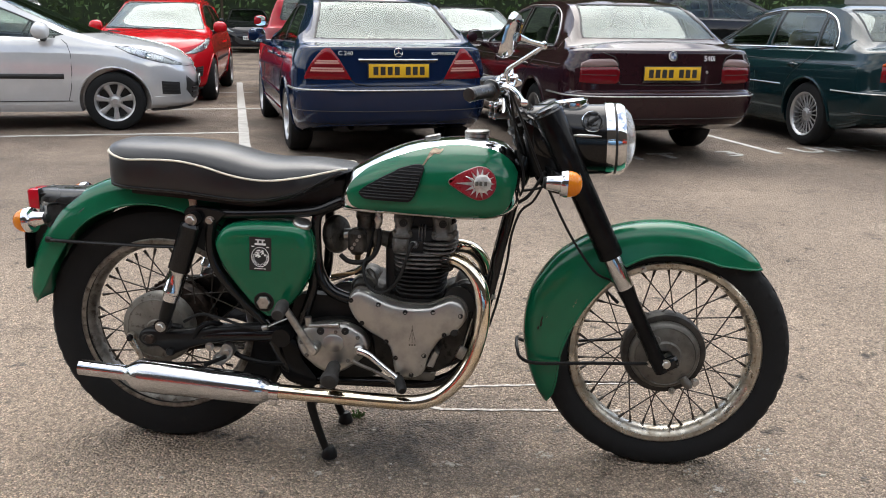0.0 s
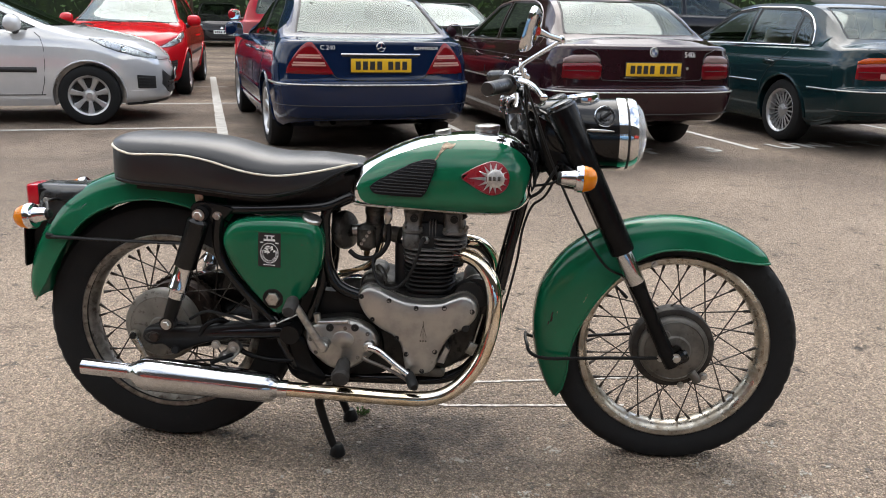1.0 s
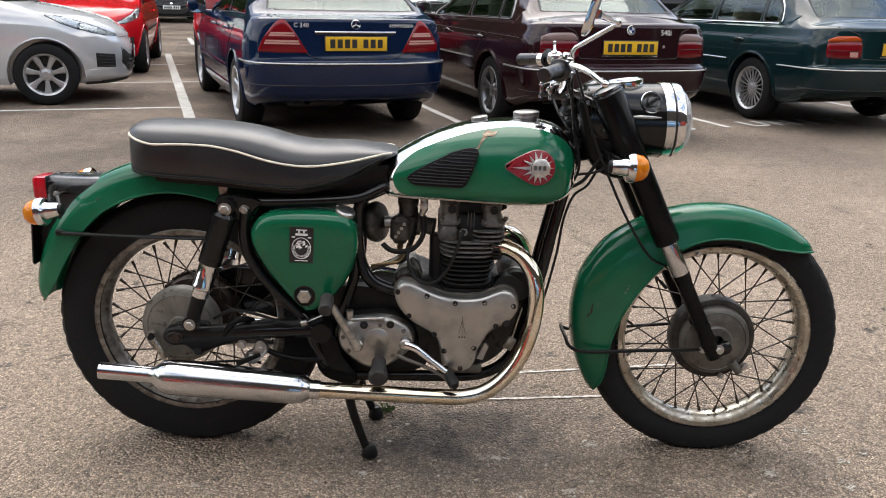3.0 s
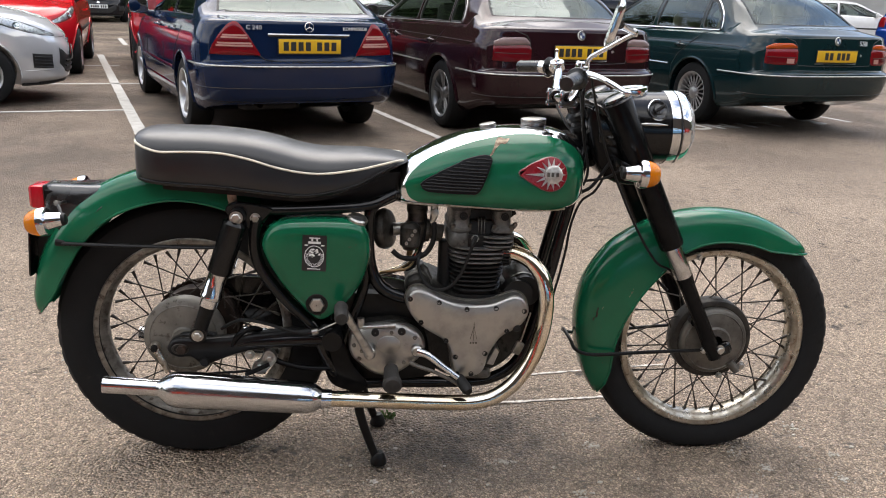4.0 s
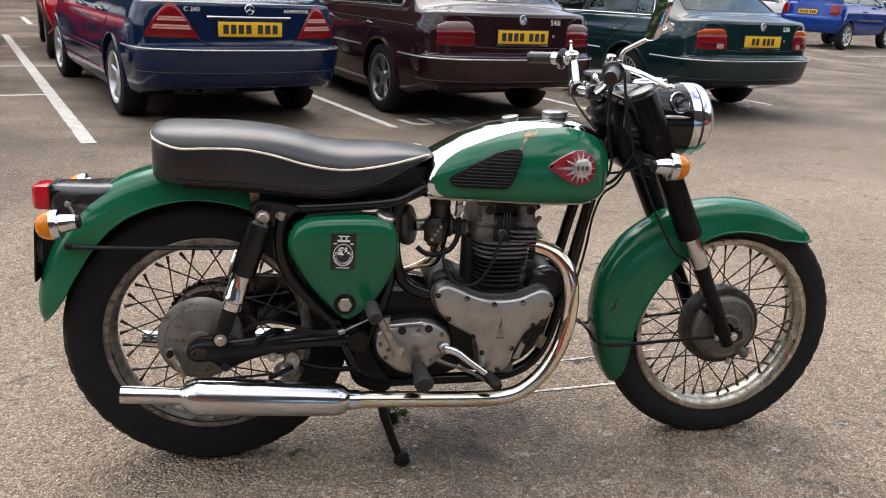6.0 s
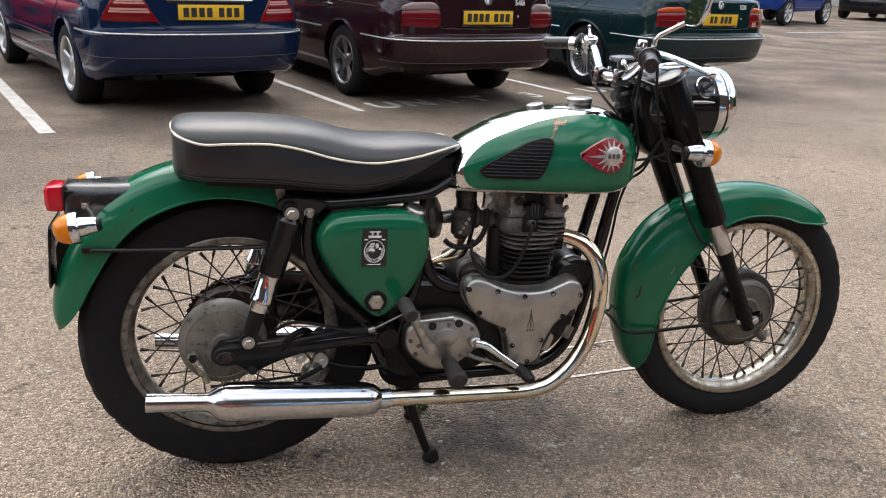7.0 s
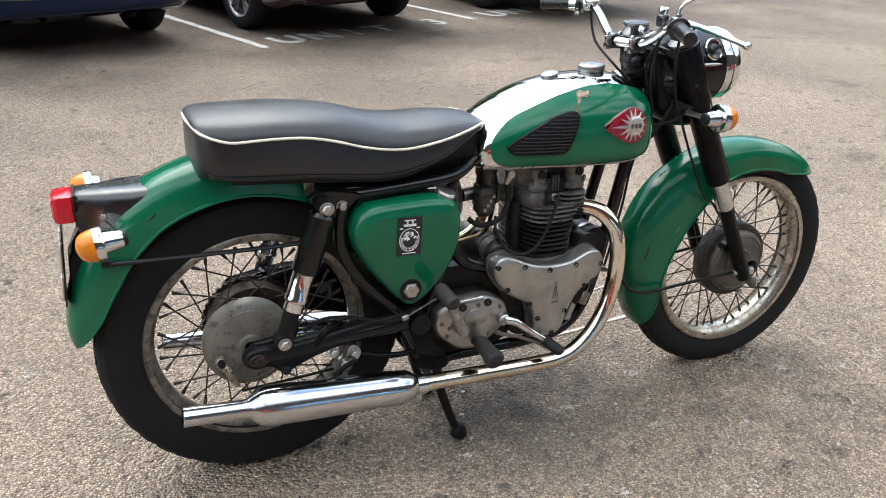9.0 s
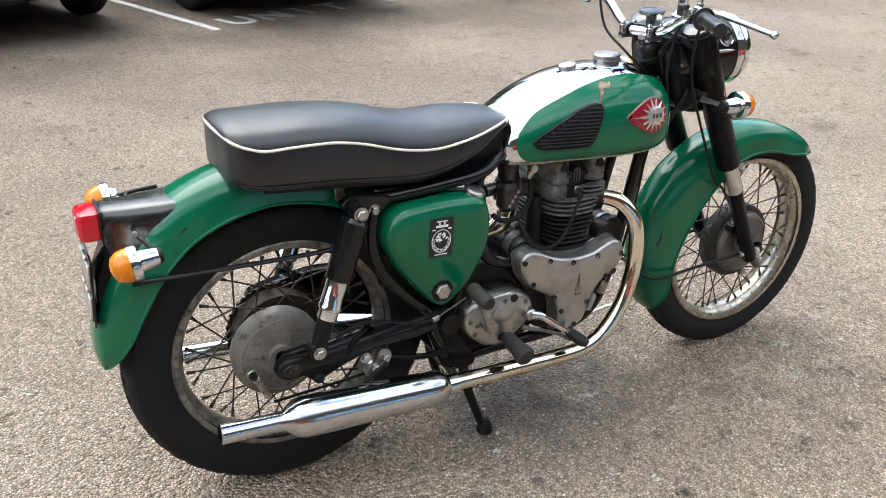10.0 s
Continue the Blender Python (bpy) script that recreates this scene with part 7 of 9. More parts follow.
class Car:
    """A car in its own axes: x ahead from the rear axle, y to its left, z up.
    Its skin is laid in plan outlines from the sill to the shoulder, then across the deck, screens and roof."""
    skins = {}

    def __init__(self, name, label, spec, paint, at, heading, lift=0.0, seat_mat=None, category="car", group="parked cars"):
        self.root = tagged(group_part(name), label, category, group)
        self.spec, self.paint, self.lift = spec, paint, lift
        self.half, self.wb, self.track = spec["half"], spec["wb"], spec["track"]
        self.wr = spec["wheel"] + (0.045 if lift > 0.05 else 0.0)
        self.root.matrix_world = pose(at[0], at[1], 0, 0, 0, heading)
        key = (spec["name"], lift)
        if key not in Car.skins:
            Car.skins[key] = self.skin()
        self.bvh, body, panes, lining = Car.skins[key]
        self.x_rear, self.x_front = spec["tail"][0][1], spec["nose"][0][1]
        me = body.copy()
        me.materials.clear()
        for m in (paint, TRIM):
            me.materials.append(m)
        part("body", me, None, self.root, "glossy painted body")
        for nm, gm in panes:
            part(nm, gm, None, self.root, "tinted glass").visible_shadow = False
        part("headlining", lining, None, self.root)
        self.inside_fit(seat_mat or INTERIOR)
        for s in (1, -1):
            for x in (0, self.wb):
                pts = []
                for i in range(17):
                    a = radians(-4 + 188 * i / 16)
                    r = self.wr + 0.056
                    pts.append(self.side(x + r * math.cos(a), max(self.wr - 0.005 + r * math.sin(a), 0.24 + lift), s, 0.002))
                self.strip("arch_lip", pts, 0.015 if spec["name"] == "saloon_e" else 0.010, paint)

    def z_of(self, t, x):
        zb, zs = smooth_table(self.spec["sill"], x)[0], smooth_table(self.spec["shoulder"], x)[0]
        return zb + (zs - zb) * t

    def plan(self, t):
        """Half outline in plan at the level t, from the middle of the tail to the middle of the nose."""
        sp = self.spec
        xr0, xf0 = sp["tail"][0][1], sp["nose"][0][1]
        xr = smooth_table(sp["tail"], self.z_of(t, xr0))[0]
        xf = smooth_table(sp["nose"], self.z_of(t, xf0))[0]
        w = self.half * smooth_table(sp["flank"], t)[0]
        (dr, pr), (df, pf) = sp["corners"]
        out = []
        for i in range(20):
            a = radians(90 * i / 20)
            out.append((xr + dr * (1 - math.cos(a) ** (2 / pr)), w * math.sin(a) ** (2 / pr)))
        x0, x1 = xr + dr, xf - df
        for i in range(30):
            out.append((x0 + (x1 - x0) * i / 30, w))
        for i in range(25):
            a = radians(90 * (1 - i / 24))
            out.append((xf - df * (1 - max(math.cos(a), 0) ** (2 / pf)), w * max(math.sin(a), 0) ** (2 / pf)))
        return out

    def skin(self):
        sp = self.spec
        zr0, zr1 = self.z_of(0, sp["tail"][0][1]), self.z_of(1, sp["tail"][0][1])
        ts = sorted(set([0.0, 0.03, 0.08, 0.15, 0.25, 0.35, 0.45, 0.55, 0.65, 0.75, 0.84, 0.91, 0.96, 1.0] + [min(1, max(0, (z - zr0) / (zr1 - zr0))) for z, _ in sp["tail"]]))
        plans = [self.plan(t) for t in ts]
        rings = []
        for k in range(len(plans[0])):
            col = [V((plans[i][k][0], plans[i][k][1], self.z_of(t, plans[i][k][0]))) for i, t in enumerate(ts)]
            x, y = plans[-1][k]
            last = len(plans[-1]) - 1
            (xp, yp), (xq, yq) = plans[-1][max(k - 1, 0)], plans[-1][min(k + 1, last)]
            if k in (0, last):
                yp, yq = (-yq, yq) if k == 0 else (yp, -yp)
                xp = xq = x
            n2 = V((yq - yp, xp - xq, 0)).normalized()
            zs = col[-1].z
            d = self.half * smooth_table(sp["flank"], 1.0)[0] * (1 - smooth_table(sp["rail"], x)[1])
            xe, ye = x + n2.x * d, max(0.0, y + n2.y * d)
            ze = max(smooth_table(sp["rail"], xe)[0], zs)
            zc = max(smooth_table(sp["crown"], xe)[0], ze)
            h = 0.10 if ze - zs > 0.2 else 0.55
            q = V((x + n2.x * d * 0.28, max(0.0, y + n2.y * d * 0.28), zs + h * (ze - zs)))
            full = self.half * smooth_table(sp["flank"], 1.0)[0] - d
            top = (lambda yy, ze=ze, zc=zc, full=full: ze + (zc - ze) * (1 - min(1.0, yy / full) ** 2.3))
            e = V((xe, ye, top(ye)))
            p0 = col[-1].copy()
            for f in (0.5, 1.0):
                col.append(V((p0.x + (q.x - p0.x) * f, p0.y + (q.y - p0.y) * f, zs + (q.z - zs) * f ** (1.6 if h < 0.2 else 0.8))))
            for i in range(1, 8):
                f = i / 8
                bow = 0.018 * math.sin(math.pi * f) * min(1.0, (ze - zs) / 0.3)
                pt = q.lerp(e, f)
                col.append(V((pt.x, pt.y + bow, pt.z)))
            for i in range(0, 11):
                f = i / 10
                col.append(V((xe, ye * (1 - f), top(ye * (1 - f)))))
            rings.append(col + [V((p.x, -p.y, p.z)) for p in reversed(col)])
        me = bpy.data.meshes.new("skin")
        g = Geo().rings(rings, True, False)
        me.from_pydata(g.v, [], g.f)
        bm = bmesh.new()
        bm.from_mesh(me)
        bmesh.ops.remove_doubles(bm, verts=bm.verts, dist=0.0008)
        bmesh.ops.dissolve_degenerate(bm, edges=bm.edges, dist=0.0004)
        bmesh.ops.recalc_face_normals(bm, faces=bm.faces)
        bm.to_mesh(me)
        bvh = BVHTree.FromBMesh(bm)
        bm.free()
        # wheel arches
        me.materials.append(self.paint)
        me.materials.append(TRIM)
        ob = new("body", me)
        cut = Geo()
        for x in (0, self.wb):
            for s in (1, -1):
                cut.lathe([(0.001, -0.16), (self.wr + 0.050, -0.16), (self.wr + 0.050, 0.30), (0.001, 0.30)], (x, s * (self.half - 0.10), self.wr - 0.005), (0, s, 0), 40)
        cme = make_mesh("arch", cut, [self.paint, TRIM], 0)
        for p in cme.polygons:
            p.material_index = 1
        co = new("arch", cme)
        md = ob.modifiers.new("arch", "BOOLEAN")
        md.operation, md.object, md.solver = "DIFFERENCE", co, "EXACT"
        res = bpy.data.meshes.new_from_object(ob.evaluated_get(bpy.context.evaluated_depsgraph_get()))
        bpy.data.objects.remove(ob)
        bpy.data.objects.remove(co)
        bm = bmesh.new()
        bm.from_mesh(res)
        for f in bm.faces:
            if f.normal.z < -0.7 and f.calc_center_median().z < 0.4 + self.lift:
                f.material_index = 1
        # the windows are cut out of the skin along their outlines
        panes = []
        jobs = [("side_window", w, s) for w in sp["windows"] for s in (1, -1)] + [("rear_window", sp["back"], 0), ("windscreen", sp["screen"], 0)]
        for nm, outline, s in jobs:
            poly = round_poly(outline, 0.055, 3)
            us, vs = [p[0] for p in poly], [p[1] for p in poly]
            lo, hi = (min(us) - 0.03, min(vs) - 0.03), (max(us) + 0.03, max(vs) + 0.03)
            back = nm == "rear_window"

            def flat(p):
                return (p.x, p.z) if s else (p.y, p.z)

            def facing(f):
                c = f.calc_center_median()
                if s:
                    return c.y * s > 0.2 and f.normal.y * s > 0.5
                return abs(f.normal.y) < 0.72 and f.normal.z > 0.1 and (f.normal.x < -0.12 and c.x < 0.5 if back else f.normal.x > 0.12 and c.x > 0.6)

            def near():
                out = []
                for f in bm.faces:
                    if facing(f):
                        q = [flat(v.co) for v in f.verts]
                        if max(p[0] for p in q) > lo[0] and min(p[0] for p in q) < hi[0] and max(p[1] for p in q) > lo[1] and min(p[1] for p in q) < hi[1]:
                            out.append(f)
                return out

            for (u0, v0), (u1, v1) in zip(poly, poly[1:] + poly[:1]):
                fs = near()
                geom = fs + list({e for f in fs for e in f.edges}) + list({v for f in fs for v in f.verts})
                if (u1 - u0) ** 2 + (v1 - v0) ** 2 < 1e-8:
                    continue
                co3, no3 = ((u0, 0, v0), (v1 - v0, 0, u0 - u1)) if s else ((0, u0, v0), (0, v1 - v0, u0 - u1))
                bmesh.ops.bisect_plane(bm, geom=geom, dist=0.0006, plane_co=co3, plane_no=no3)
            sel = [f for f in near() if inside(poly, *flat(f.calc_center_median()))]
            idx, vv, ff = {}, [], []
            for f in sel:
                for v in f.verts:
                    if v not in idx:
                        idx[v] = len(vv)
                        vv.append(v.co - v.normal * 0.004)
                ff.append([idx[v] for v in f.verts])
            edges = {}
            for f in sel:
                for e in f.edges:
                    edges[e] = edges.get(e, 0) + 1
            links = {}
            for e, cnt in edges.items():
                if cnt == 1:
                    links.setdefault(e.verts[0], []).append(e.verts[1])
                    links.setdefault(e.verts[1], []).append(e.verts[0])
            loop = []
            if links:
                cur, prev = next(iter(links)), None
                while cur not in loop:
                    loop.append(cur)
                    cur, prev = next((v for v in links[cur] if v is not prev), loop[0]), cur
            rim = Geo()
            if len(loop) > 8:
                out = [v.co + v.normal * 0.0015 for v in loop]
                mids = [v.co for v in loop]
                centre = sum(mids, V((0, 0, 0))) / len(mids)
                grow = [p + (p - centre).normalized() * 0.010 for p in out]
                shrink = [p - (p - centre).normalized() * 0.010 for p in out]
                rim.rings([[p, q] for p, q in zip(grow, shrink)], False, False, 0, True)
            bmesh.ops.delete(bm, geom=sel, context="FACES")
            gm = make_mesh(nm, Geo().add(vv, ff), GLASS, 60)
            panes.append((nm, gm))
            panes.append(("window_seal", make_mesh("window_seal", rim, TRIM, 0)))
        bm.normal_update()
        lin = Geo()
        for f in bm.faces:
            c = f.calc_center_median()
            if c.z > self.z_of(1, c.x) - 0.25 and sp["cabin"][0] < c.x < sp["cabin"][1] and f.material_index == 0:
                lin.add([v.co - v.normal * 0.025 for v in f.verts], [tuple(range(len(f.verts)))])
        lining = make_mesh("headlining", lin, INTERIOR, 60)
        out = bpy.data.meshes.new("body")
        bm.to_mesh(out)
        bm.free()
        out.shade_smooth()
        out.set_sharp_from_angle(angle=radians(32))
        return bvh, out, panes, lining

    def inside_fit(self, sm):
        """Tub, seats with headrests, parcel shelf, dashboard and wheel."""
        xa, xb = self.spec["cabin"]
        zs = self.z_of(1, (xa + xb) / 2)
        w = self.half * 0.80
        part("cabin_floor", Geo().box(((xa + xb) / 2, 0, zs - 0.30), (xb - xa - 0.1, w * 2, 0.03), 0.01), TRIM, self.root)
        part("parcel_shelf", Geo().box((xa + 0.34, 0, zs - 0.02), (0.42, w * 1.75, 0.03), 0.01), sm, self.root)
        for x in (xb - 1.42, xb - 2.20):
            for y in (-0.36, 0.36):
                part("car_seat", Geo().box((x, y, zs - 0.04), (0.13, 0.48, 0.50), 0.05, Euler((0, radians(-12), 0)).to_matrix()).box((x - 0.09, y, zs + 0.29), (0.09, 0.26, 0.15), 0.04, Euler((0, radians(-12), 0)).to_matrix()), sm, self.root, "", 50)
        part("steering_wheel", Geo().lathe([(0.17, -0.012), (0.185, 0), (0.17, 0.012), (0.158, 0)], (xb - 0.80, -0.36, zs + 0.03), (-0.9, 0, 0.45), 28, 0, True), TRIM, self.root)
        part("dashboard", Geo().box((xb - 0.42, 0, zs - 0.04), (0.45, w * 1.8, 0.10), 0.04), TRIM, self.root)

    def rear(self, y, z, off=0.004):
        h = self.bvh.ray_cast(V((self.x_rear - 1.5, y, z)), V((1, 0, 0)))
        p = h[0] if h[0] is not None else V((self.x_rear + 0.1, y, z))
        nn = h[1] if h[1] is not None else V((-1, 0, 0))
        return p + (nn if nn.x < 0 else -nn) * off

    def front(self, y, z, off=0.004):
        h = self.bvh.ray_cast(V((self.x_front + 1.5, y, z)), V((-1, 0, 0)))
        p = h[0] if h[0] is not None else V((self.x_front - 0.1, y, z))
        nn = h[1] if h[1] is not None else V((1, 0, 0))
        return p + (nn if nn.x > 0 else -nn) * off

    def side(self, x, z, s, off=0.004):
        h = self.bvh.ray_cast(V((x, s * 3, z)), V((0, -s, 0)))
        p = h[0] if h[0] is not None else V((x, s * self.half * 0.98, z))
        nn = h[1] if h[1] is not None else V((0, s, 0))
        return p + (nn if nn.y * s > 0 else -nn) * off

    def corner(self, a, z, s, off=0.004, front=False):
        """A point of a corner, seen from a pillar inside it: a degrees round from the tail (or nose) to the flank."""
        o = V((self.x_front - 0.75 if front else self.x_rear + 0.55, s * (self.half - 0.55), z))
        d = V((math.cos(radians(a)) * (1 if front else -1), s * math.sin(radians(a)), 0))
        h = self.bvh.ray_cast(o + d * 2.5, -d)
        if h[0] is None:
            return o + d * 0.5
        nn = h[1] if h[1].dot(d) > 0 else -h[1]
        return h[0] + nn * off

    def patch(self, name, where, lo, hi, mat, off=0.006, n=14, m=6, parent=None, label="", rim=0.15):
        """A lamp or panel that follows the body between two edges (rows u, v)."""
        u0, u1 = lo[0][0], lo[-1][0]
        rows = []
        for i in range(n + 1):
            u = u0 + (u1 - u0) * i / n
            a, b = smooth_table(lo, u)[0], smooth_table(hi, u)[0]
            rows.append([where(u, a + (b - a) * j / m, off * (rim if i in (0, n) or j in (0, m) else 1.0)) for j in range(m + 1)])
        return part(name, Geo().rings(rows, False, False), mat, parent or self.root, label, 50)

    def strip(self, name, pts, r, mat, label="", flat=1.0):
        return part(name, Geo().tube(pts, r, 6, 0, True, 0, flat), mat, self.root, label)

    def wheels(self, style, rim_mat, rim_r):
        protos = {}
        for x, fb in ((0, "rear"), (self.wb, "front")):
            for s in (1, -1):
                w = group_part("wheel", self.root, style[1])
                w.location = (x, s * self.track / 2, self.wr)
                w.rotation_euler = (0, 0, 0 if s > 0 else math.pi)
                if not protos:
                    R0, wd = self.wr, 0.10
                    prof = [(rim_r - 0.01, -wd), (R0 - 0.05, -wd - 0.01), (R0 - 0.015, -wd + 0.01), (R0, -wd + 0.035), (R0, wd - 0.035), (R0 - 0.015, wd - 0.008), (R0 - 0.05, wd + 0.008), (rim_r, wd), (rim_r - 0.01, wd - 0.006)]
                    protos["tyre"] = make_mesh("tyre", Geo().lathe(prof, (0, 0, 0), (0, 1, 0), 48), TYRE, 35)
                    protos["rim"] = make_mesh("rim", Geo().lathe([(rim_r - 0.012, -wd), (rim_r - 0.03, -0.02), (rim_r - 0.022, wd - 0.02), (rim_r - 0.012, wd - 0.004), (rim_r + 0.002, wd + 0.004), (rim_r + 0.004, wd)], (0, 0, 0), (0, 1, 0), 48), rim_mat, 35)
                    protos["disc"] = make_mesh("disc", Geo().lathe([(0.001, 0.02), (rim_r - 0.03, 0.02), (rim_r - 0.03, 0.0)], (0, 0, 0), (0, 1, 0), 32), TRIM)
                    sp = Geo()
                    kind = style[0]
                    if kind == "five":
                        for i in range(5):
                            a = 2 * math.pi * i / 5 + 0.3
                            sp.add(*spoke_wedge(a, 0.050, rim_r - 0.010, 0.030, 0.046, wd))
                    elif kind == "twin":
                        for i in range(5):
                            for q in (-0.21, -0.10, 0.10, 0.21):
                                a = 2 * math.pi * i / 5 + 0.3
                                sp.add(*spoke_wedge(a + q, 0.045, rim_r - 0.010, 0.009, 0.012, wd))
                    elif kind == "seven":
                        for i in range(7):
                            a = 2 * math.pi * i / 7 + 0.2
                            sp.add(*spoke_wedge(a, 0.050, rim_r - 0.012, 0.020, 0.040, wd))
                    else:
                        for i in range(20):
                            a = 2 * math.pi * i / 20
                            sp.add(*spoke_wedge(a, 0.055, rim_r - 0.010, 0.0062, 0.0100, wd))
                    sp.lathe([(0.001, wd - 0.018), (0.030, wd - 0.018), (0.034, wd - 0.022), (0.060, wd - 0.028), (0.075, wd - 0.05)], (0, 0, 0), (0, 1, 0), 24)
                    protos["spokes"] = make_mesh("rim_centre", sp, rim_mat, 35)
                for k, nm in (("tyre", "tyre"), ("rim", "rim"), ("disc", "brake_disc"), ("spokes", "rim_centre")):
                    part(nm, protos[k], None, w)

    def mirrors(self, x, z, mat, dark_foot=False):
        for s in (1, -1):
            y = abs(self.side(x, z - 0.06, s, 0).y)
            m = group_part("wing_mirror", self.root, "door mirror")
            rings = []
            for t, k in ((0, 0.60), (0.12, 0.86), (0.35, 1.0), (0.7, 0.96), (0.9, 0.78), (1.0, 0.45)):
                row = []
                for i in range(20):
                    a = 2 * math.pi * i / 20
                    ca, sa = math.cos(a), math.sin(a)
                    dx = 0.095 * k * ca if ca > 0 else 0.040 * ca
                    row.append(V((x + 0.02 - 0.03 * t + dx, s * (y + 0.05 + 0.19 * t), z + (0.095 if sa > 0 else 0.078) * k * math.copysign(abs(sa) ** 0.8, sa))))
                rings.append(row)
            part("shell", Geo().rings(rings), mat, m, "", 60)
            part("glass", Geo().pillow(smooth_poly([(0.07, -0.060), (0.20, -0.064), (0.235, 0.0), (0.20, 0.070), (0.08, 0.074), (0.055, 0.0)], 3), (lambda a, b, d, s=s: V((x - 0.030 - d, s * (y + a), z + b))), [(0, 0), (0.002, 0.002)]), MIRROR, m)
            part("arm", Geo().tube([(x + 0.02, s * (y - 0.03), z - 0.075), (x + 0.02, s * (y + 0.04), z - 0.070), (x + 0.02, s * (y + 0.09), z - 0.045)], [0.040, 0.034, 0.030], 10), TRIM if dark_foot else mat, m)

    def plate(self, x, y, z, w, h, front=False, mat=None, first=4):
        """A plate with seven characters as bars; a gap follows the first ones."""
        d = 1 if front else -1
        p = group_part("registration_plate", self.root, "white registration plate" if mat is PLATE_W else "yellow registration plate with black characters")
        part("backing", Geo().box((x, y, z), (0.006, w, h), 0.002), mat or PLATE_Y, p)
        part("surround", Geo().box((x - d * 0.003, y, z), (0.006, w + 0.016, h + 0.016), 0.002), INK, p)
        total = first + 3
        step = w * 0.118
        for i in range(total):
            pos = (i + (0.55 if i >= first else 0.0) - (total - 1 + 0.55) / 2) * step
            part("bar", Geo().box((x + d * 0.0045, y + d * pos, z), (0.003, w * 0.080, h * 0.62), 0.0), INK, p)


def spoke_wedge(a, r0, r1, w0, w1, wd):
    """A wheel spoke from the hub to the rim, dished inwards."""
    d, t = V((math.cos(a), 0, math.sin(a))), V((-math.sin(a), 0, math.cos(a)))
    vs = []
    for r, w, y in ((r0, w0, wd - 0.030), ((r0 + r1) / 2, (w0 + w1) / 2 * 0.85, wd - 0.022), (r1, w1, wd - 0.012)):
        for k, dy in ((-1, -0.012), (-0.6, 0), (0.6, 0), (1, -0.012)):
            vs.append(d * r + t * w * k + V((0, y + dy, 0)))
    fs = []
    for i in range(2):
        for j in range(3):
            fs.append((i * 4 + j, i * 4 + j + 1, i * 4 + 4 + j + 1, i * 4 + 4 + j))
    return vs, fs

SALOON_C = dict(
    name="saloon_c", half=0.866, wb=2.715, track=1.50, wheel=0.315, cabin=(-0.72, 2.12),
    sill=[(-1.02, 0.345), (-0.70, 0.29), (-0.40, 0.22), (0.4, 0.18), (2.2, 0.18), (3.1, 0.20), (3.5, 0.22)],
    shoulder=[(-1.02, 0.986), (-0.80, 0.972), (-0.60, 0.957), (0.4, 0.935), (1.5, 0.912), (2.2, 0.89), (2.8, 0.83), (3.2, 0.76), (3.5, 0.66)],
    tail=[(0.34, -0.955), (0.37, -0.985), (0.44, -1.008), (0.455, -1.012), (0.55, -1.020), (0.622, -1.022), (0.648, -1.010), (0.660, -0.985), (0.668, -0.958), (0.69, -0.950), (0.80, -0.941), (0.90, -0.930), (0.955, -0.926), (0.976, -0.920), (0.986, -0.908)],
    nose=[(0.22, 3.38), (0.30, 3.46), (0.45, 3.50), (0.55, 3.49), (0.66, 3.44)],
    flank=[(0, 0.90), (0.06, 0.945), (0.2, 0.975), (0.5, 1.0), (0.72, 0.998), (0.90, 0.972), (1, 0.945)],
    corners=((0.42, 2.85), (0.95, 2.5)),
    crown=[(-1.02, 1.000), (-0.90, 1.003), (-0.78, 1.004), (-0.68, 1.012), (-0.60, 1.050), (-0.06, 1.385), (0.25, 1.422), (0.8, 1.432), (1.25, 1.395), (2.06, 0.985), (2.3, 0.955), (2.8, 0.905), (3.2, 0.83), (3.45, 0.74)],
    rail=[(-1.02, 0.990, 0.88), (-0.80, 0.990, 0.83), (-0.68, 0.995, 0.81), (-0.3, 1.20, 0.76), (-0.02, 1.340, 0.70), (0.25, 1.385, 0.675), (0.8, 1.395, 0.67), (1.25, 1.36, 0.675), (1.65, 1.175, 0.76), (2.06, 0.945, 0.87), (2.8, 0.865, 0.86), (3.5, 0.70, 0.8)],
    windows=[[(-0.06, 0.985), (0.86, 0.975), (0.86, 1.335), (0.30, 1.320), (0.10, 1.23)], [(0.93, 0.972), (1.82, 0.962), (1.56, 1.145), (1.27, 1.290), (0.93, 1.335)]],
    back=[(-0.65, 1.036), (0.65, 1.036), (0.515, 1.358), (-0.515, 1.358)],
    screen=[(-0.66, 0.995), (0.66, 0.995), (0.50, 1.365), (-0.50, 1.365)])

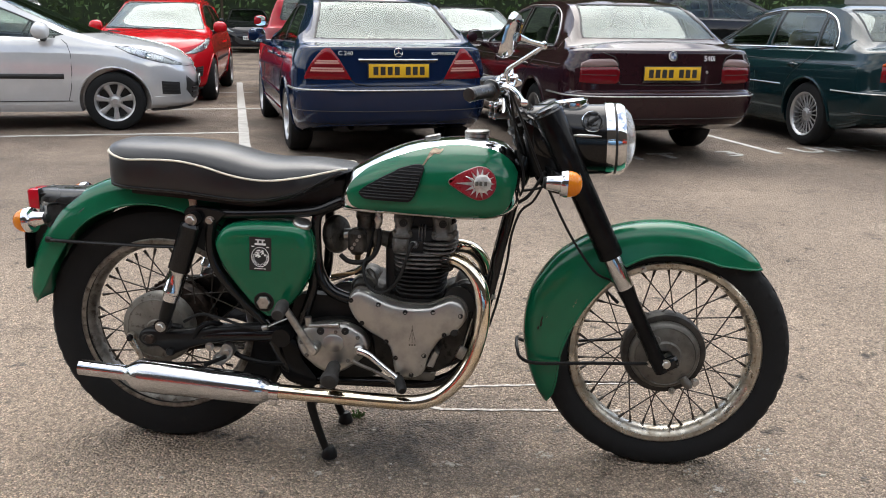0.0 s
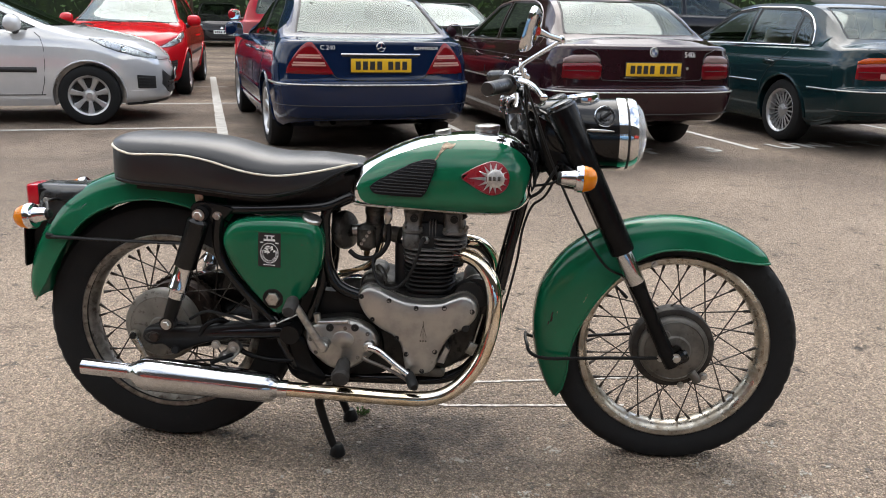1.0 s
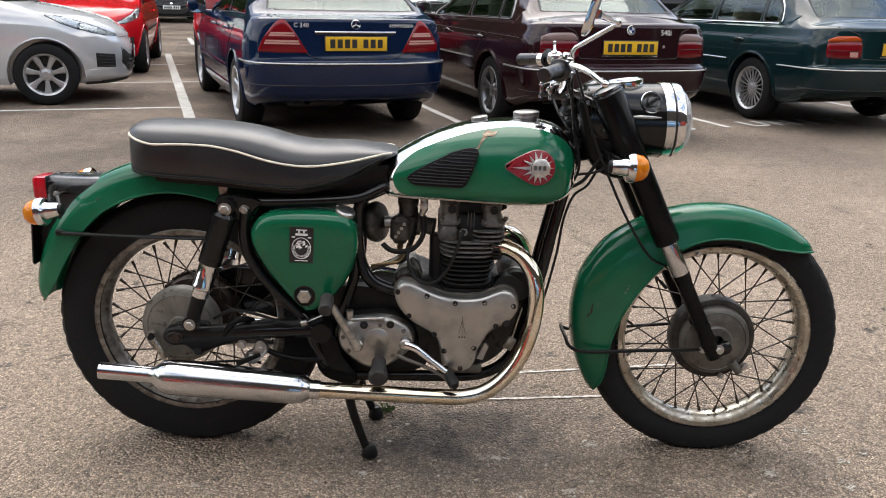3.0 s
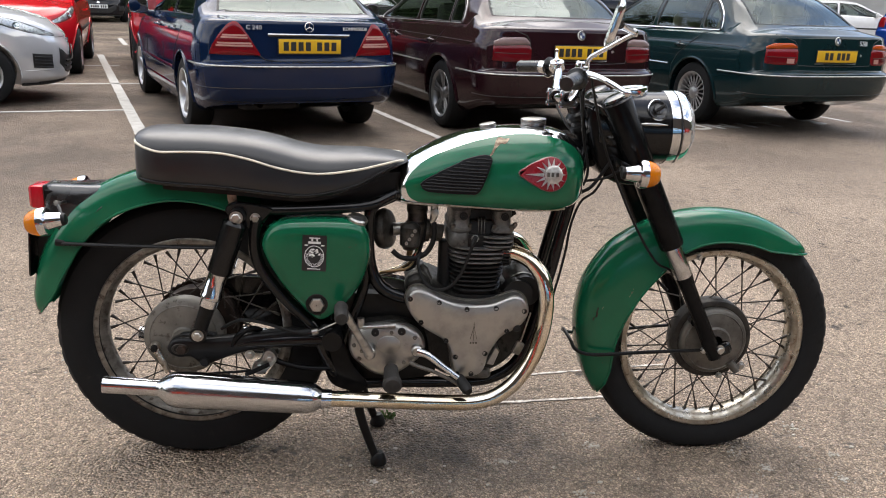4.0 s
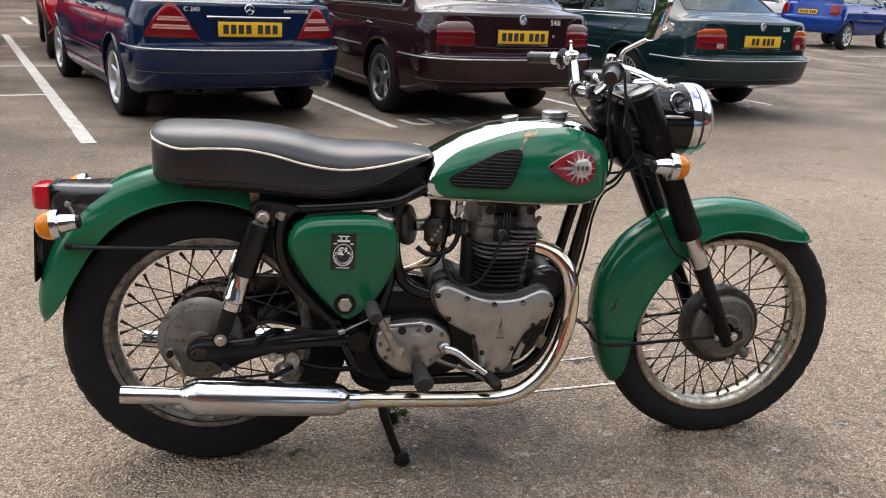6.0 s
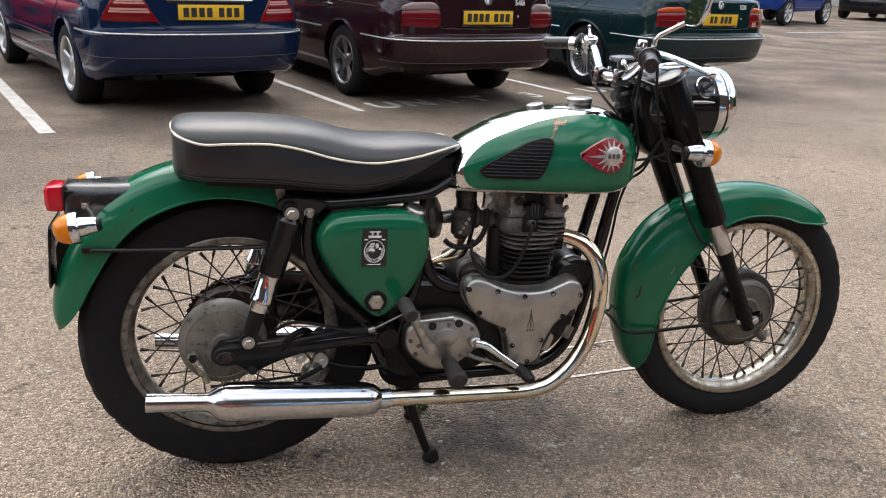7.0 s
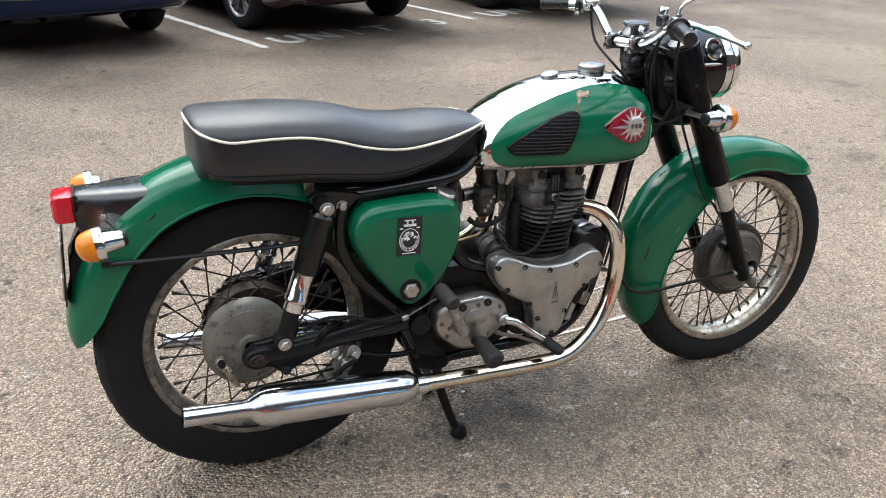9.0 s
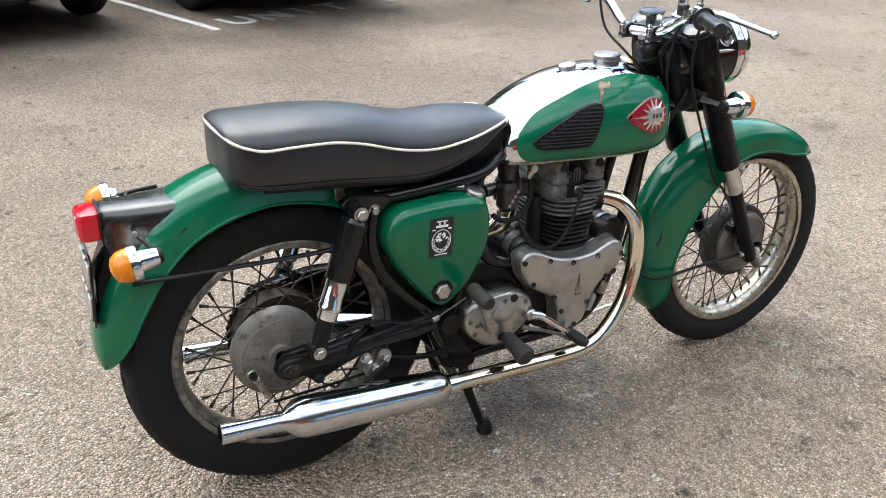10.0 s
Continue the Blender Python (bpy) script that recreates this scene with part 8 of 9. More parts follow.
SALOON_E = dict(
    name="saloon_e", half=0.90, wb=2.83, track=1.55, wheel=0.323, cabin=(-0.78, 2.25),
    sill=[(-1.15, 0.365), (-0.80, 0.31), (-0.42, 0.22), (0.4, 0.18), (2.2, 0.18), (3.2, 0.20), (3.66, 0.22)],
    shoulder=[(-1.15, 0.988), (-0.90, 0.974), (-0.70, 0.958), (0.4, 0.945), (1.6, 0.92), (2.2, 0.90), (2.9, 0.83), (3.35, 0.75), (3.66, 0.64)],
    tail=[(0.36, -1.075), (0.385, -1.105), (0.405, -1.118), (0.415, -1.122), (0.50, -1.140), (0.588, -1.150), (0.610, -1.146), (0.632, -1.125), (0.645, -1.090), (0.655, -1.078), (0.80, -1.067), (0.90, -1.057), (0.955, -1.053), (0.978, -1.046), (0.988, -1.034)],
    nose=[(0.22, 3.52), (0.30, 3.62), (0.45, 3.66), (0.55, 3.65), (0.64, 3.60)],
    flank=[(0, 0.89), (0.06, 0.935), (0.2, 0.965), (0.48, 0.995), (0.70, 1.0), (0.83, 0.992), (0.86, 0.975), (1, 0.935)],
    corners=((0.42, 3.4), (0.95, 2.6)),
    crown=[(-1.15, 1.020), (-1.02, 1.034), (-0.86, 1.044), (-0.74, 1.050), (-0.66, 1.085), (-0.10, 1.390), (0.25, 1.428), (0.85, 1.440), (1.32, 1.40), (2.18, 0.99), (2.5, 0.955), (2.9, 0.91), (3.35, 0.82), (3.6, 0.71)],
    rail=[(-1.15, 0.995, 0.84), (-0.95, 1.004, 0.82), (-0.74, 1.012, 0.81), (-0.38, 1.205, 0.76), (-0.06, 1.350, 0.70), (0.25, 1.395, 0.68), (0.85, 1.405, 0.675), (1.32, 1.365, 0.68), (1.72, 1.175, 0.77), (2.16, 0.95, 0.87), (2.9, 0.87, 0.86), (3.66, 0.69, 0.8)],
    windows=[[(-0.23, 1.000), (0.06, 0.996), (0.11, 1.30), (-0.01, 1.255), (-0.16, 1.13)], [(0.10, 0.995), (0.90, 0.982), (0.90, 1.350), (0.28, 1.340), (0.15, 1.315)], [(0.97, 0.980), (1.92, 0.97), (1.68, 1.140), (1.36, 1.300), (0.97, 1.348)]],
    back=[(-0.655, 1.072), (0.655, 1.072), (0.52, 1.362), (-0.52, 1.362)],
    screen=[(-0.68, 1.005), (0.68, 1.005), (0.52, 1.370), (-0.52, 1.370)])


def hatch_spec(t):
    return dict(
        name="hatch", half=0.875, wb=2.54, track=1.56, wheel=0.308, cabin=(-0.50, 2.42),
        sill=[(-0.64, 0.30 + t), (-0.40, 0.24 + t), (0.4, 0.205 + t), (2.1, 0.20 + t), (2.9, 0.195 + t), (3.38, 0.20 + t)],
        shoulder=[(-0.64, 0.955 + t), (0.3, 0.955 + t), (1.4, 0.935 + t), (2.0, 0.925 + t), (2.4, 0.905 + t), (2.8, 0.850 + t), (3.05, 0.785 + t), (3.25, 0.705 + t), (3.38, 0.655 + t)],
        tail=[(0.30 + t, -0.585), (0.36 + t, -0.62), (0.45 + t, -0.64), (0.60 + t, -0.635), (0.64 + t, -0.62), (0.66 + t, -0.60), (0.85 + t, -0.57), (0.955 + t, -0.545)],
        nose=[(0.20 + t, 3.235), (0.225 + t, 3.315), (0.26 + t, 3.350), (0.36 + t, 3.360), (0.50 + t, 3.372), (0.60 + t, 3.368), (0.66 + t, 3.335)],
        flank=[(0, 0.915), (0.05, 0.935), (0.12, 0.955), (0.18, 0.965), (0.5, 1.0), (0.75, 0.995), (0.92, 0.965), (1, 0.935)],
        corners=((0.40, 2.9), (0.92, 2.55)),
        crown=[(-0.60, 1.00 + t), (-0.54, 1.03 + t), (-0.20, 1.415 + t), (0.2, 1.468 + t), (0.8, 1.478 + t), (1.30, 1.425 + t), (2.42, 1.005 + t), (2.6, 0.975 + t), (2.85, 0.925 + t), (3.08, 0.865 + t), (3.22, 0.805 + t), (3.33, 0.715 + t)],
        rail=[(-0.60, 0.985 + t, 0.84), (-0.50, 1.04 + t, 0.82), (-0.20, 1.355 + t, 0.71), (0.20, 1.425 + t, 0.68), (0.80, 1.440 + t, 0.675), (1.28, 1.395 + t, 0.68), (1.75, 1.195 + t, 0.77), (2.40, 0.945 + t, 0.88), (2.85, 0.875 + t, 0.86), (3.10, 0.805 + t, 0.84), (3.35, 0.69 + t, 0.8)],
        windows=[[(-0.28, 1.03 + t), (0.62, 1.00 + t), (0.62, 1.375 + t), (0.05, 1.350 + t), (-0.12, 1.26 + t)], [(0.70, 0.998 + t), (2.02, 0.962 + t), (2.04, 1.010 + t), (1.62, 1.195 + t), (1.24, 1.340 + t), (0.70, 1.378 + t)]],
        back=[(-0.58, 1.06 + t), (0.58, 1.06 + t), (0.50, 1.36 + t), (-0.50, 1.36 + t)],
        screen=[(-0.71, 1.005 + t), (0.71, 1.005 + t), (0.52, 1.395 + t), (-0.52, 1.395 + t)])


def saloon_c(name, label, paint, at, heading):
    """Compact executive saloon with triangular rear lamps."""
    c = Car(name, label, SALOON_C, paint, at, heading)
    for s in (1, -1):
        lamp = group_part("tail_lamp", c.root, "red triangular rear lamp with pale bands")
        w = (lambda u, v, o, s=s: c.corner(u, v, s, o))
        lo = [(9.5, 0.710), (50.0, 0.712)]
        hi = [(9.5, 0.718), (15.0, 0.800), (21.0, 0.885), (26.0, 0.942), (29.0, 0.966), (32.0, 0.968), (36.0, 0.948), (41.0, 0.895), (46.0, 0.818), (50.0, 0.735)]
        c.patch("lens", w, lo, hi, TAILRED, 0.010, 30, 12, lamp)
        for u0, u1, z0, z1 in ((16.0, 44.5, 0.776, 0.790), (17.0, 43.5, 0.794, 0.808), (20.0, 41.0, 0.838, 0.851), (21.0, 40.0, 0.855, 0.868)):
            c.patch("reflector", w, [(u0, z0), (u1, z0)], [(u0 + 0.8, z1), (u1 - 0.8, z1)], TAILPINK, 0.0125, 14, 2, lamp, "pale lamp band", 0.9)
        c.patch("lamp_rib", w, [(15.0, 0.756), (46.5, 0.758)], [(15.0, 0.770), (46.5, 0.771)], TAILDARK, 0.0125, 16, 2, lamp, "", 0.9)
        c.patch("lamp_rib", w, [(18.5, 0.815), (43.0, 0.815)], [(19.0, 0.832), (42.0, 0.832)], TAILDARK, 0.0125, 16, 2, lamp, "", 0.9)
        c.strip("side_moulding", [c.side(x, 0.50, s, 0.002) for x in (0.40, 0.9, 1.4, 1.9, 2.3)], 0.022, paint, "", 0.5)
        c.strip("sill_strip", [c.side(x, 0.34, s, 0.002) for x in (0.40, 0.9, 1.4, 1.9, 2.3)], 0.008, paint)
        for x in (0.26, 1.12):
            part("handle_recess", Geo().lathe([(0.001, 0.004), (0.034, 0.003), (0.040, 0)], c.side(x + 0.10, 0.845, s, 0.0), (0, s, 0), 20), TRIM, c.root)
            part("door_handle", Geo().tube([c.side(x, 0.845, s, 0.004), c.side(x + 0.05, 0.848, s, 0.036), c.side(x + 0.15, 0.848, s, 0.036), c.side(x + 0.20, 0.845, s, 0.004)], [0.009, 0.013, 0.013, 0.009], 8, 4), paint, c.root)
        for xs in (((0.30, 0.25), (0.34, 0.40), (0.36, 0.55), (0.30, 0.66), (0.16, 0.76), (0.04, 0.88), (-0.03, 0.95)), ((0.90, 0.24), (0.90, 0.5), (0.90, 0.7), (0.90, 0.93)), ((1.95, 0.25), (1.96, 0.5), (1.95, 0.7), (1.93, 0.90))):
            c.strip("door_gap", [c.side(x, z, s, 0.0008) for x, z in xs], 0.0032, INK)
    band = [c.side(x, 0.628, 1, 0.004) for x in (-0.40, -0.50)] + [c.corner(a, 0.628, 1, 0.004) for a in range(80, 0, -8)] + [c.rear(y / 100, 0.628, 0.004) for y in range(32, -33, -8)] + [c.corner(a, 0.628, -1, 0.004) for a in range(0, 81, 8)] + [c.side(x, 0.628, -1, 0.004) for x in (-0.50, -0.40)]
    c.strip("bumper_strip", band, 0.0075, STEEL, "bright bumper strip")
    c.strip("bumper_seam", [c.corner(a, 0.455, 1, 0.001) for a in range(70, 0, -7)] + [c.rear(y / 100, 0.452, -0.0005) for y in range(32, -33, -8)] + [c.corner(a, 0.455, -1, 0.001) for a in range(0, 71, 7)], 0.0035, INK)
    c.strip("boot_handle", [c.rear(y / 100, 0.874, 0.012) for y in range(-34, 35, 4)], 0.0085, CHROME, "chrome boot handle strip")
    c.patch("handle_shadow", c.rear, [(-0.33, 0.853), (0.33, 0.853)], [(-0.33, 0.866), (0.33, 0.866)], INK, 0.003, 12, 2)
    c.strip("boot_gap", [c.rear(y, z, 0.001) for y, z in ((-0.655, 0.985), (-0.59, 0.945), (-0.50, 0.835), (-0.415, 0.712), (-0.37, 0.678), (-0.28, 0.664), (0, 0.660), (0.28, 0.664), (0.37, 0.678), (0.415, 0.712), (0.50, 0.835), (0.59, 0.945), (0.655, 0.985))], 0.0045, INK)
    c.plate(c.rear(0, 0.775, 0).x - 0.012, 0.0, 0.785, 0.52, 0.111, False, None, 4)
    p = c.rear(0, 0.935, 0.012)
    part("star_ring", Geo().lathe([(0.033, 0), (0.036, 0.004), (0.039, 0)], p, (-1, 0, 0.2), 24).tube([p + V((-0.004, 0, 0)), p + V((-0.004, 0, 0.035))], 0.003, 6).tube([p + V((-0.004, 0, 0)), p + V((-0.004, 0.03, -0.018))], 0.003, 6).tube([p + V((-0.004, 0, 0)), p + V((-0.004, -0.03, -0.018))], 0.003, 6), CHROME, c.root, "round chrome emblem")
    up = Matrix(((0, 0, -1), (-1, 0, 0), (0, 1, 0))).to_4x4()
    for words, y, size in (("C 240", 0.445, 0.050), ("KOMPRESSOR", -0.40, 0.036)):
        q = c.rear(y, 0.925, 0.009)
        letters("model_letters", words, size, 0.002, BRIGHTLETTER, c.root, Matrix.Translation(q) @ Euler((0, radians(4), radians(6 if y < 0 else -6))).to_matrix().to_4x4() @ up, "raised chrome letters")
    part("silencer_box", Geo().box((-0.50, 0.25, 0.30), (0.30, 0.55, 0.13), 0.05), INK, c.root)
    part("exhaust_tip", Geo().tube([(-0.64, 0.40, 0.315), (-0.86, 0.40, 0.312)], 0.028, 14, caps=False), RUST, c.root)
    c.mirrors(1.84, 1.000, paint)
    c.wheels(("five", "silver five-spoke alloy wheel"), ALLOYWHEEL, 0.215)
    return c


def saloon_e(name, label, paint, at, heading, model, wheel, rim_mat, lamp_tops, seat_mat, plate_chars):
    """Large saloon with a kinked rear side window."""
    c = Car(name, label, SALOON_E, paint, at, heading, 0.0, seat_mat)
    bright = lamp_tops is TAILAMBER
    red = TAILRED if bright else TAILDARK
    for s in (1, -1):
        lamp = group_part("tail_lamp", c.root, "red rear lamp with an amber top" if bright else "dark red rear lamp with a smoked top")
        w = (lambda u, v, o, s=s: c.corner(u, v, s, o))
        zt = 0.862 if bright else 0.850
        c.patch("lens", w, [(13.5, 0.730), (16.0, 0.706), (30.0, 0.702), (46.0, 0.712)], [(13.5, zt - 0.03), (16.0, zt - 0.004), (46.0, zt - 0.016)], red, 0.010, 26, 8, lamp)
        c.patch("top_lens", w, [(15.0, zt), (46.0, zt - 0.012)], [(15.0, zt + 0.012), (18.0, 0.897), (22.0, 0.910), (38.0, 0.904), (46.0, 0.872)], lamp_tops, 0.010, 26, 5, lamp, "amber top" if bright else "smoked top")
        c.patch("lower_lens", w, [(16.0, 0.712), (44.0, 0.716)], [(16.0, 0.768), (44.0, 0.770)], TAILDARK, 0.012, 16, 3, lamp, "", 0.9)
        c.patch("reverse_lens", w, [(18.0, 0.718), (26.0, 0.718)], [(18.0, 0.764), (26.0, 0.764)], TAILPINK if bright else red, 0.014, 6, 3, lamp, "", 0.9)
        c.patch("lamp_rib", w, [(16.0, 0.772), (44.5, 0.774)], [(16.0, 0.777), (44.5, 0.779)], INK, 0.0125, 16, 2, lamp, "", 0.9)
        c.strip("side_moulding", [c.side(x, 0.60, s, 0.003) for x in (0.42, 0.9, 1.4, 1.9, 2.4)], 0.008, SATINCHROME if bright else STEEL)
        c.strip("swage_line", [c.side(x, 0.850, s, 0.0008) for x in (-0.72, -0.5, 0, 0.5, 1.0, 1.5, 2.0, 2.4)], 0.003, INK)
        for x in (0.16, 1.16):
            part("handle_recess", Geo().lathe([(0.001, 0.004), (0.034, 0.003), (0.040, 0)], c.side(x + 0.10, 0.805, s, 0.0), (0, s, 0), 20), TRIM, c.root)
            part("door_handle", Geo().tube([c.side(x, 0.808, s, 0.004), c.side(x + 0.05, 0.812, s, 0.032), c.side(x + 0.14, 0.812, s, 0.032), c.side(x + 0.19, 0.808, s, 0.004)], [0.009, 0.013, 0.013, 0.009], 8, 4), paint, c.root)
        for xs in (((0.36, 0.24), (0.38, 0.45), (0.36, 0.60), (0.26, 0.72), (0.12, 0.82), (0.0, 0.92), (-0.06, 0.975)), ((0.94, 0.23), (0.94, 0.5), (0.94, 0.7), (0.94, 0.94)), ((2.02, 0.24), (2.04, 0.5), (2.03, 0.7), (2.00, 0.90))):
            c.strip("door_gap", [c.side(x, z, s, 0.0008) for x, z in xs], 0.0032, INK)
        ring = [c.side(x, z, s, 0.004) for x, z in round_poly([(-0.27, 0.985), (0.6, 0.972), (1.97, 0.955), (1.74, 1.145), (1.40, 1.315), (0.97, 1.366), (0.27, 1.358), (0.08, 1.315), (-0.05, 1.262), (-0.21, 1.13)], 0.10)]
        c.strip("window_surround", ring + ring[:1], 0.0085 if bright else 0.006, CHROME if bright else STEEL, "bright window surround")
    c.patch("filler_flap", (lambda u, v, o: c.side(u, v, 1, o)), [(-0.42, 0.74), (-0.25, 0.74)], [(-0.42, 0.84), (-0.25, 0.84)], paint, 0.002, 6, 4)
    band = [c.side(x, 0.600, 1, 0.004) for x in (-0.42, -0.55)] + [c.corner(a, 0.600, 1, 0.004) for a in range(80, 0, -8)] + [c.rear(y / 100, 0.600, 0.004) for y in range(32, -33, -8)] + [c.corner(a, 0.600, -1, 0.004) for a in range(0, 81, 8)] + [c.side(x, 0.600, -1, 0.004) for x in (-0.55, -0.42)]
    c.strip("bumper_strip", band, 0.0075, STEEL, "bright bumper strip")
    c.strip("bumper_seam", [c.corner(a, 0.412, 1, 0.001) for a in range(70, 0, -7)] + [c.rear(y / 100, 0.410, 0.001) for y in range(32, -33, -8)] + [c.corner(a, 0.412, -1, 0.001) for a in range(0, 71, 7)], 0.004, INK)
    c.strip("boot_gap", [c.rear(y, z, 0.001) for y, z in ((-0.69, 0.985), (-0.60, 0.955), (-0.52, 0.925), (-0.49, 0.88), (-0.485, 0.73), (-0.465, 0.70), (-0.2, 0.692), (0.2, 0.692), (0.465, 0.70), (0.485, 0.73), (0.49, 0.88), (0.52, 0.925), (0.60, 0.955), (0.69, 0.985))], 0.0042, INK)
    c.plate(c.rear(0, 0.80, 0).x - 0.014, 0.0, 0.79, 0.52, 0.111, False, None, plate_chars)
    c.patch("plate_sill", c.rear, [(-0.27, 0.712), (0.27, 0.712)], [(-0.27, 0.724), (0.27, 0.724)], STEEL, 0.012, 8, 2)
    part("boot_lock", Geo().lathe([(0.001, 0.004), (0.010, 0.004), (0.013, 0)], c.rear(-0.33, 0.80, 0.001), (-1, 0, 0), 14), STEEL, c.root)
    p = c.rear(0, 0.935, 0.008)
    part("roundel", Geo().lathe([(0.001, 0.005), (0.026, 0.005), (0.026, 0.007), (0.038, 0.007), (0.040, 0.003), (0.041, 0)], p, (-1, 0, 0.15), 24), STICKER_W, c.root, "round emblem")
    part("roundel_ring", Geo().lathe([(0.027, 0.0085), (0.037, 0.0085)], p, (-1, 0, 0.15), 24), INK, c.root)
    for a0 in (0, 180):
        part("roundel_quarter", Geo().add([p + V((-0.0085, 0, 0.001))] + [p + V((-0.0085, 0.025 * math.cos(radians(a0 + 15 * i)), 0.001 + 0.025 * math.sin(radians(a0 + 15 * i)))) for i in range(7)], [tuple(range(8))]), BLUE, c.root)
    up = Matrix(((0, 0, -1), (-1, 0, 0), (0, 1, 0))).to_4x4()
    q = c.rear(-0.345, 0.915, 0.009)
    letters("model_letters", model, 0.066, 0.002, BRIGHTLETTER, c.root, Matrix.Translation(q) @ Euler((0, radians(5), radians(5))).to_matrix().to_4x4() @ up, "raised chrome figures")
    part("silencer_box", Geo().box((-0.60, 0.3, 0.33), (0.3, 0.7, 0.12), 0.05), INK, c.root)
    c.mirrors(1.98, 1.01, paint)
    c.wheels(wheel, rim_mat, 0.220)
    return c


def hatch(name, label, paint, at, heading, tall=0.0, plate_mat=None, detail=True, wheel_mat=None):
    """Small hatchback with a short sloping bonnet; tall adds height for an off-road style."""
    t = tall
    c = Car(name, label, hatch_spec(t), paint, at, heading, tall)
    for s in (1, -1):
        c.patch("side_moulding", (lambda u, v, o, s=s: c.side(u, v, s, o)), [(0.42, 0.560 + t), (2.06, 0.545 + t)], [(0.42, 0.606 + t), (2.06, 0.598 + t)], TRIM, 0.016, 24, 4)
        c.strip("sill_line", [c.side(x, 0.315 + t, s, 0.001) for x in (0.45, 1.0, 1.5, 2.0, 2.12)], 0.005, INK)
        for xs in (((0.66, 0.30), (0.66, 0.6), (0.66, 0.96)), ((2.08, 0.315), (2.12, 0.45), (2.14, 0.62), (2.14, 0.80), (2.11, 0.90), (2.06, 0.945))):
            c.strip("door_gap", [c.side(x, z + t, s, 0.0008) for x, z in xs], 0.0035, INK)
        part("door_handle", Geo().tube([c.side(0.76, 0.80 + t, s, 0.012), c.side(0.86, 0.805 + t, s, 0.032), c.side(0.95, 0.80 + t, s, 0.012)], 0.014, 8, 4), paint, c.root)
        lamp = group_part("head_lamp", c.root, "swept-back clear headlamp")
        w = (lambda u, v, o, s=s: c.side(u, v, s, o))
        lo, hi = [(2.58, 0.884 + t), (2.72, 0.812 + t), (2.85, 0.762 + t), (3.0, 0.718 + t), (3.12, 0.690 + t), (3.22, 0.680 + t)], [(2.58, 0.889 + t), (2.72, 0.872 + t), (2.85, 0.838 + t), (3.0, 0.785 + t), (3.12, 0.735 + t), (3.22, 0.688 + t)]
        c.strip("lamp_seam", [c.side(u, v - 0.003, s, 0.002) for u, v in lo] + [c.side(u, v + 0.003, s, 0.002) for u, v in reversed(hi)] + [c.side(lo[0][0], lo[0][1], s, 0.002)], 0.0035, INK)
        c.patch("reflector", w, [(u, v + 0.004) for u, v in lo], [(u, v - 0.004) for u, v in hi], LAMPSILVER, 0.002, 20, 6, lamp, "bright reflector", 0.9)
        c.patch("lens", w, lo, hi, LAMPGLASS, 0.016, 20, 6, lamp, "clear lens")
        part("bulb_housing", Geo().lathe([(0.001, 0.004), (0.025, 0.006), (0.032, 0.010), (0.036, 0.0)], c.side(2.90, 0.782 + t, s, 0.006), (0.5, s, 0.5), 20), CHROME, lamp)
        c.patch("tail_lens", (lambda u, v, o, s=s: c.rear(s * u, v, o)), [(0.56, 0.70 + t), (0.78, 0.70 + t)], [(0.56, 0.95 + t), (0.78, 0.95 + t)], TAILRED, 0.012, 6, 8)
        if detail:
            c.patch("side_grille", w, [(3.02, 0.372 + t), (3.20, 0.360 + t)], [(3.02, 0.515 + t), (3.20, 0.495 + t)], INK, 0.003, 10, 5)
            for k in range(4):
                z = 0.388 + 0.032 * k + t
                c.strip("grille_bar", [c.side(x, z - (x - 3.03) * 0.1, s, 0.006) for x in (3.03, 3.08, 3.13, 3.19)], 0.006, TRIM)
            c.strip("bumper_crease", [c.side(x, 0.345 + t, s, 0.001) for x in (2.94, 3.04, 3.14, 3.24)], 0.004, paint)
        c.strip("front_lip", [c.side(x, 0.212 + t, s, 0.004) for x in (2.90, 2.98, 3.06, 3.13, 3.19)], 0.020, TRIM, "", 0.6)
    c.strip("front_lip", [c.front(y / 100, 0.222 + t, 0.004) for y in range(-64, 65, 8)], 0.020, TRIM, "black lip under the bumper", 0.6)
    c.patch("grille", c.front, [(-0.52, 0.40 + t), (-0.30, 0.29 + t), (0.30, 0.29 + t), (0.52, 0.40 + t)], [(-0.52, 0.56 + t), (-0.30, 0.47 + t), (0.30, 0.47 + t), (0.52, 0.56 + t)], INK, 0.005, 18, 5, None, "dark front grille")
    for k in range(3):
        c.strip("grille_bar", [c.front(y / 100, 0.32 + 0.05 * k + t, 0.010) for y in range(-40, 41, 10)], 0.008, TRIM)
    c.strip("bonnet_gap", [c.front(y / 100, 0.66 + t, 0.0008) for y in range(-50, 51, 10)], 0.0035, INK)
    c.plate(c.front(0, 0.50 + t).x + 0.012, 0, 0.485 + t, 0.52, 0.111, True, PLATE_W, 4)
    c.plate(c.rear(0, 0.75 + t).x - 0.012, 0, 0.76 + t, 0.52, 0.111, False, plate_mat, 4)
    part("badge", Geo().lathe([(0.001, 0.006), (0.035, 0.005), (0.042, 0)], c.front(0, 0.60 + t, 0.002), (1, 0, 0.3), 20), CHROME, c.root)
    for y0 in (0.62, -0.05):
        pts = [V((2.47, y0, 1.0 + t)), V((2.44, y0 - 0.30, 1.018 + t)), V((2.42, y0 - 0.60, 1.022 + t))]
        part("wiper", Geo().tube(pts, 0.009, 6, 3), TRIM, c.root)
    c.mirrors(1.86, 1.025 + t, paint, True)
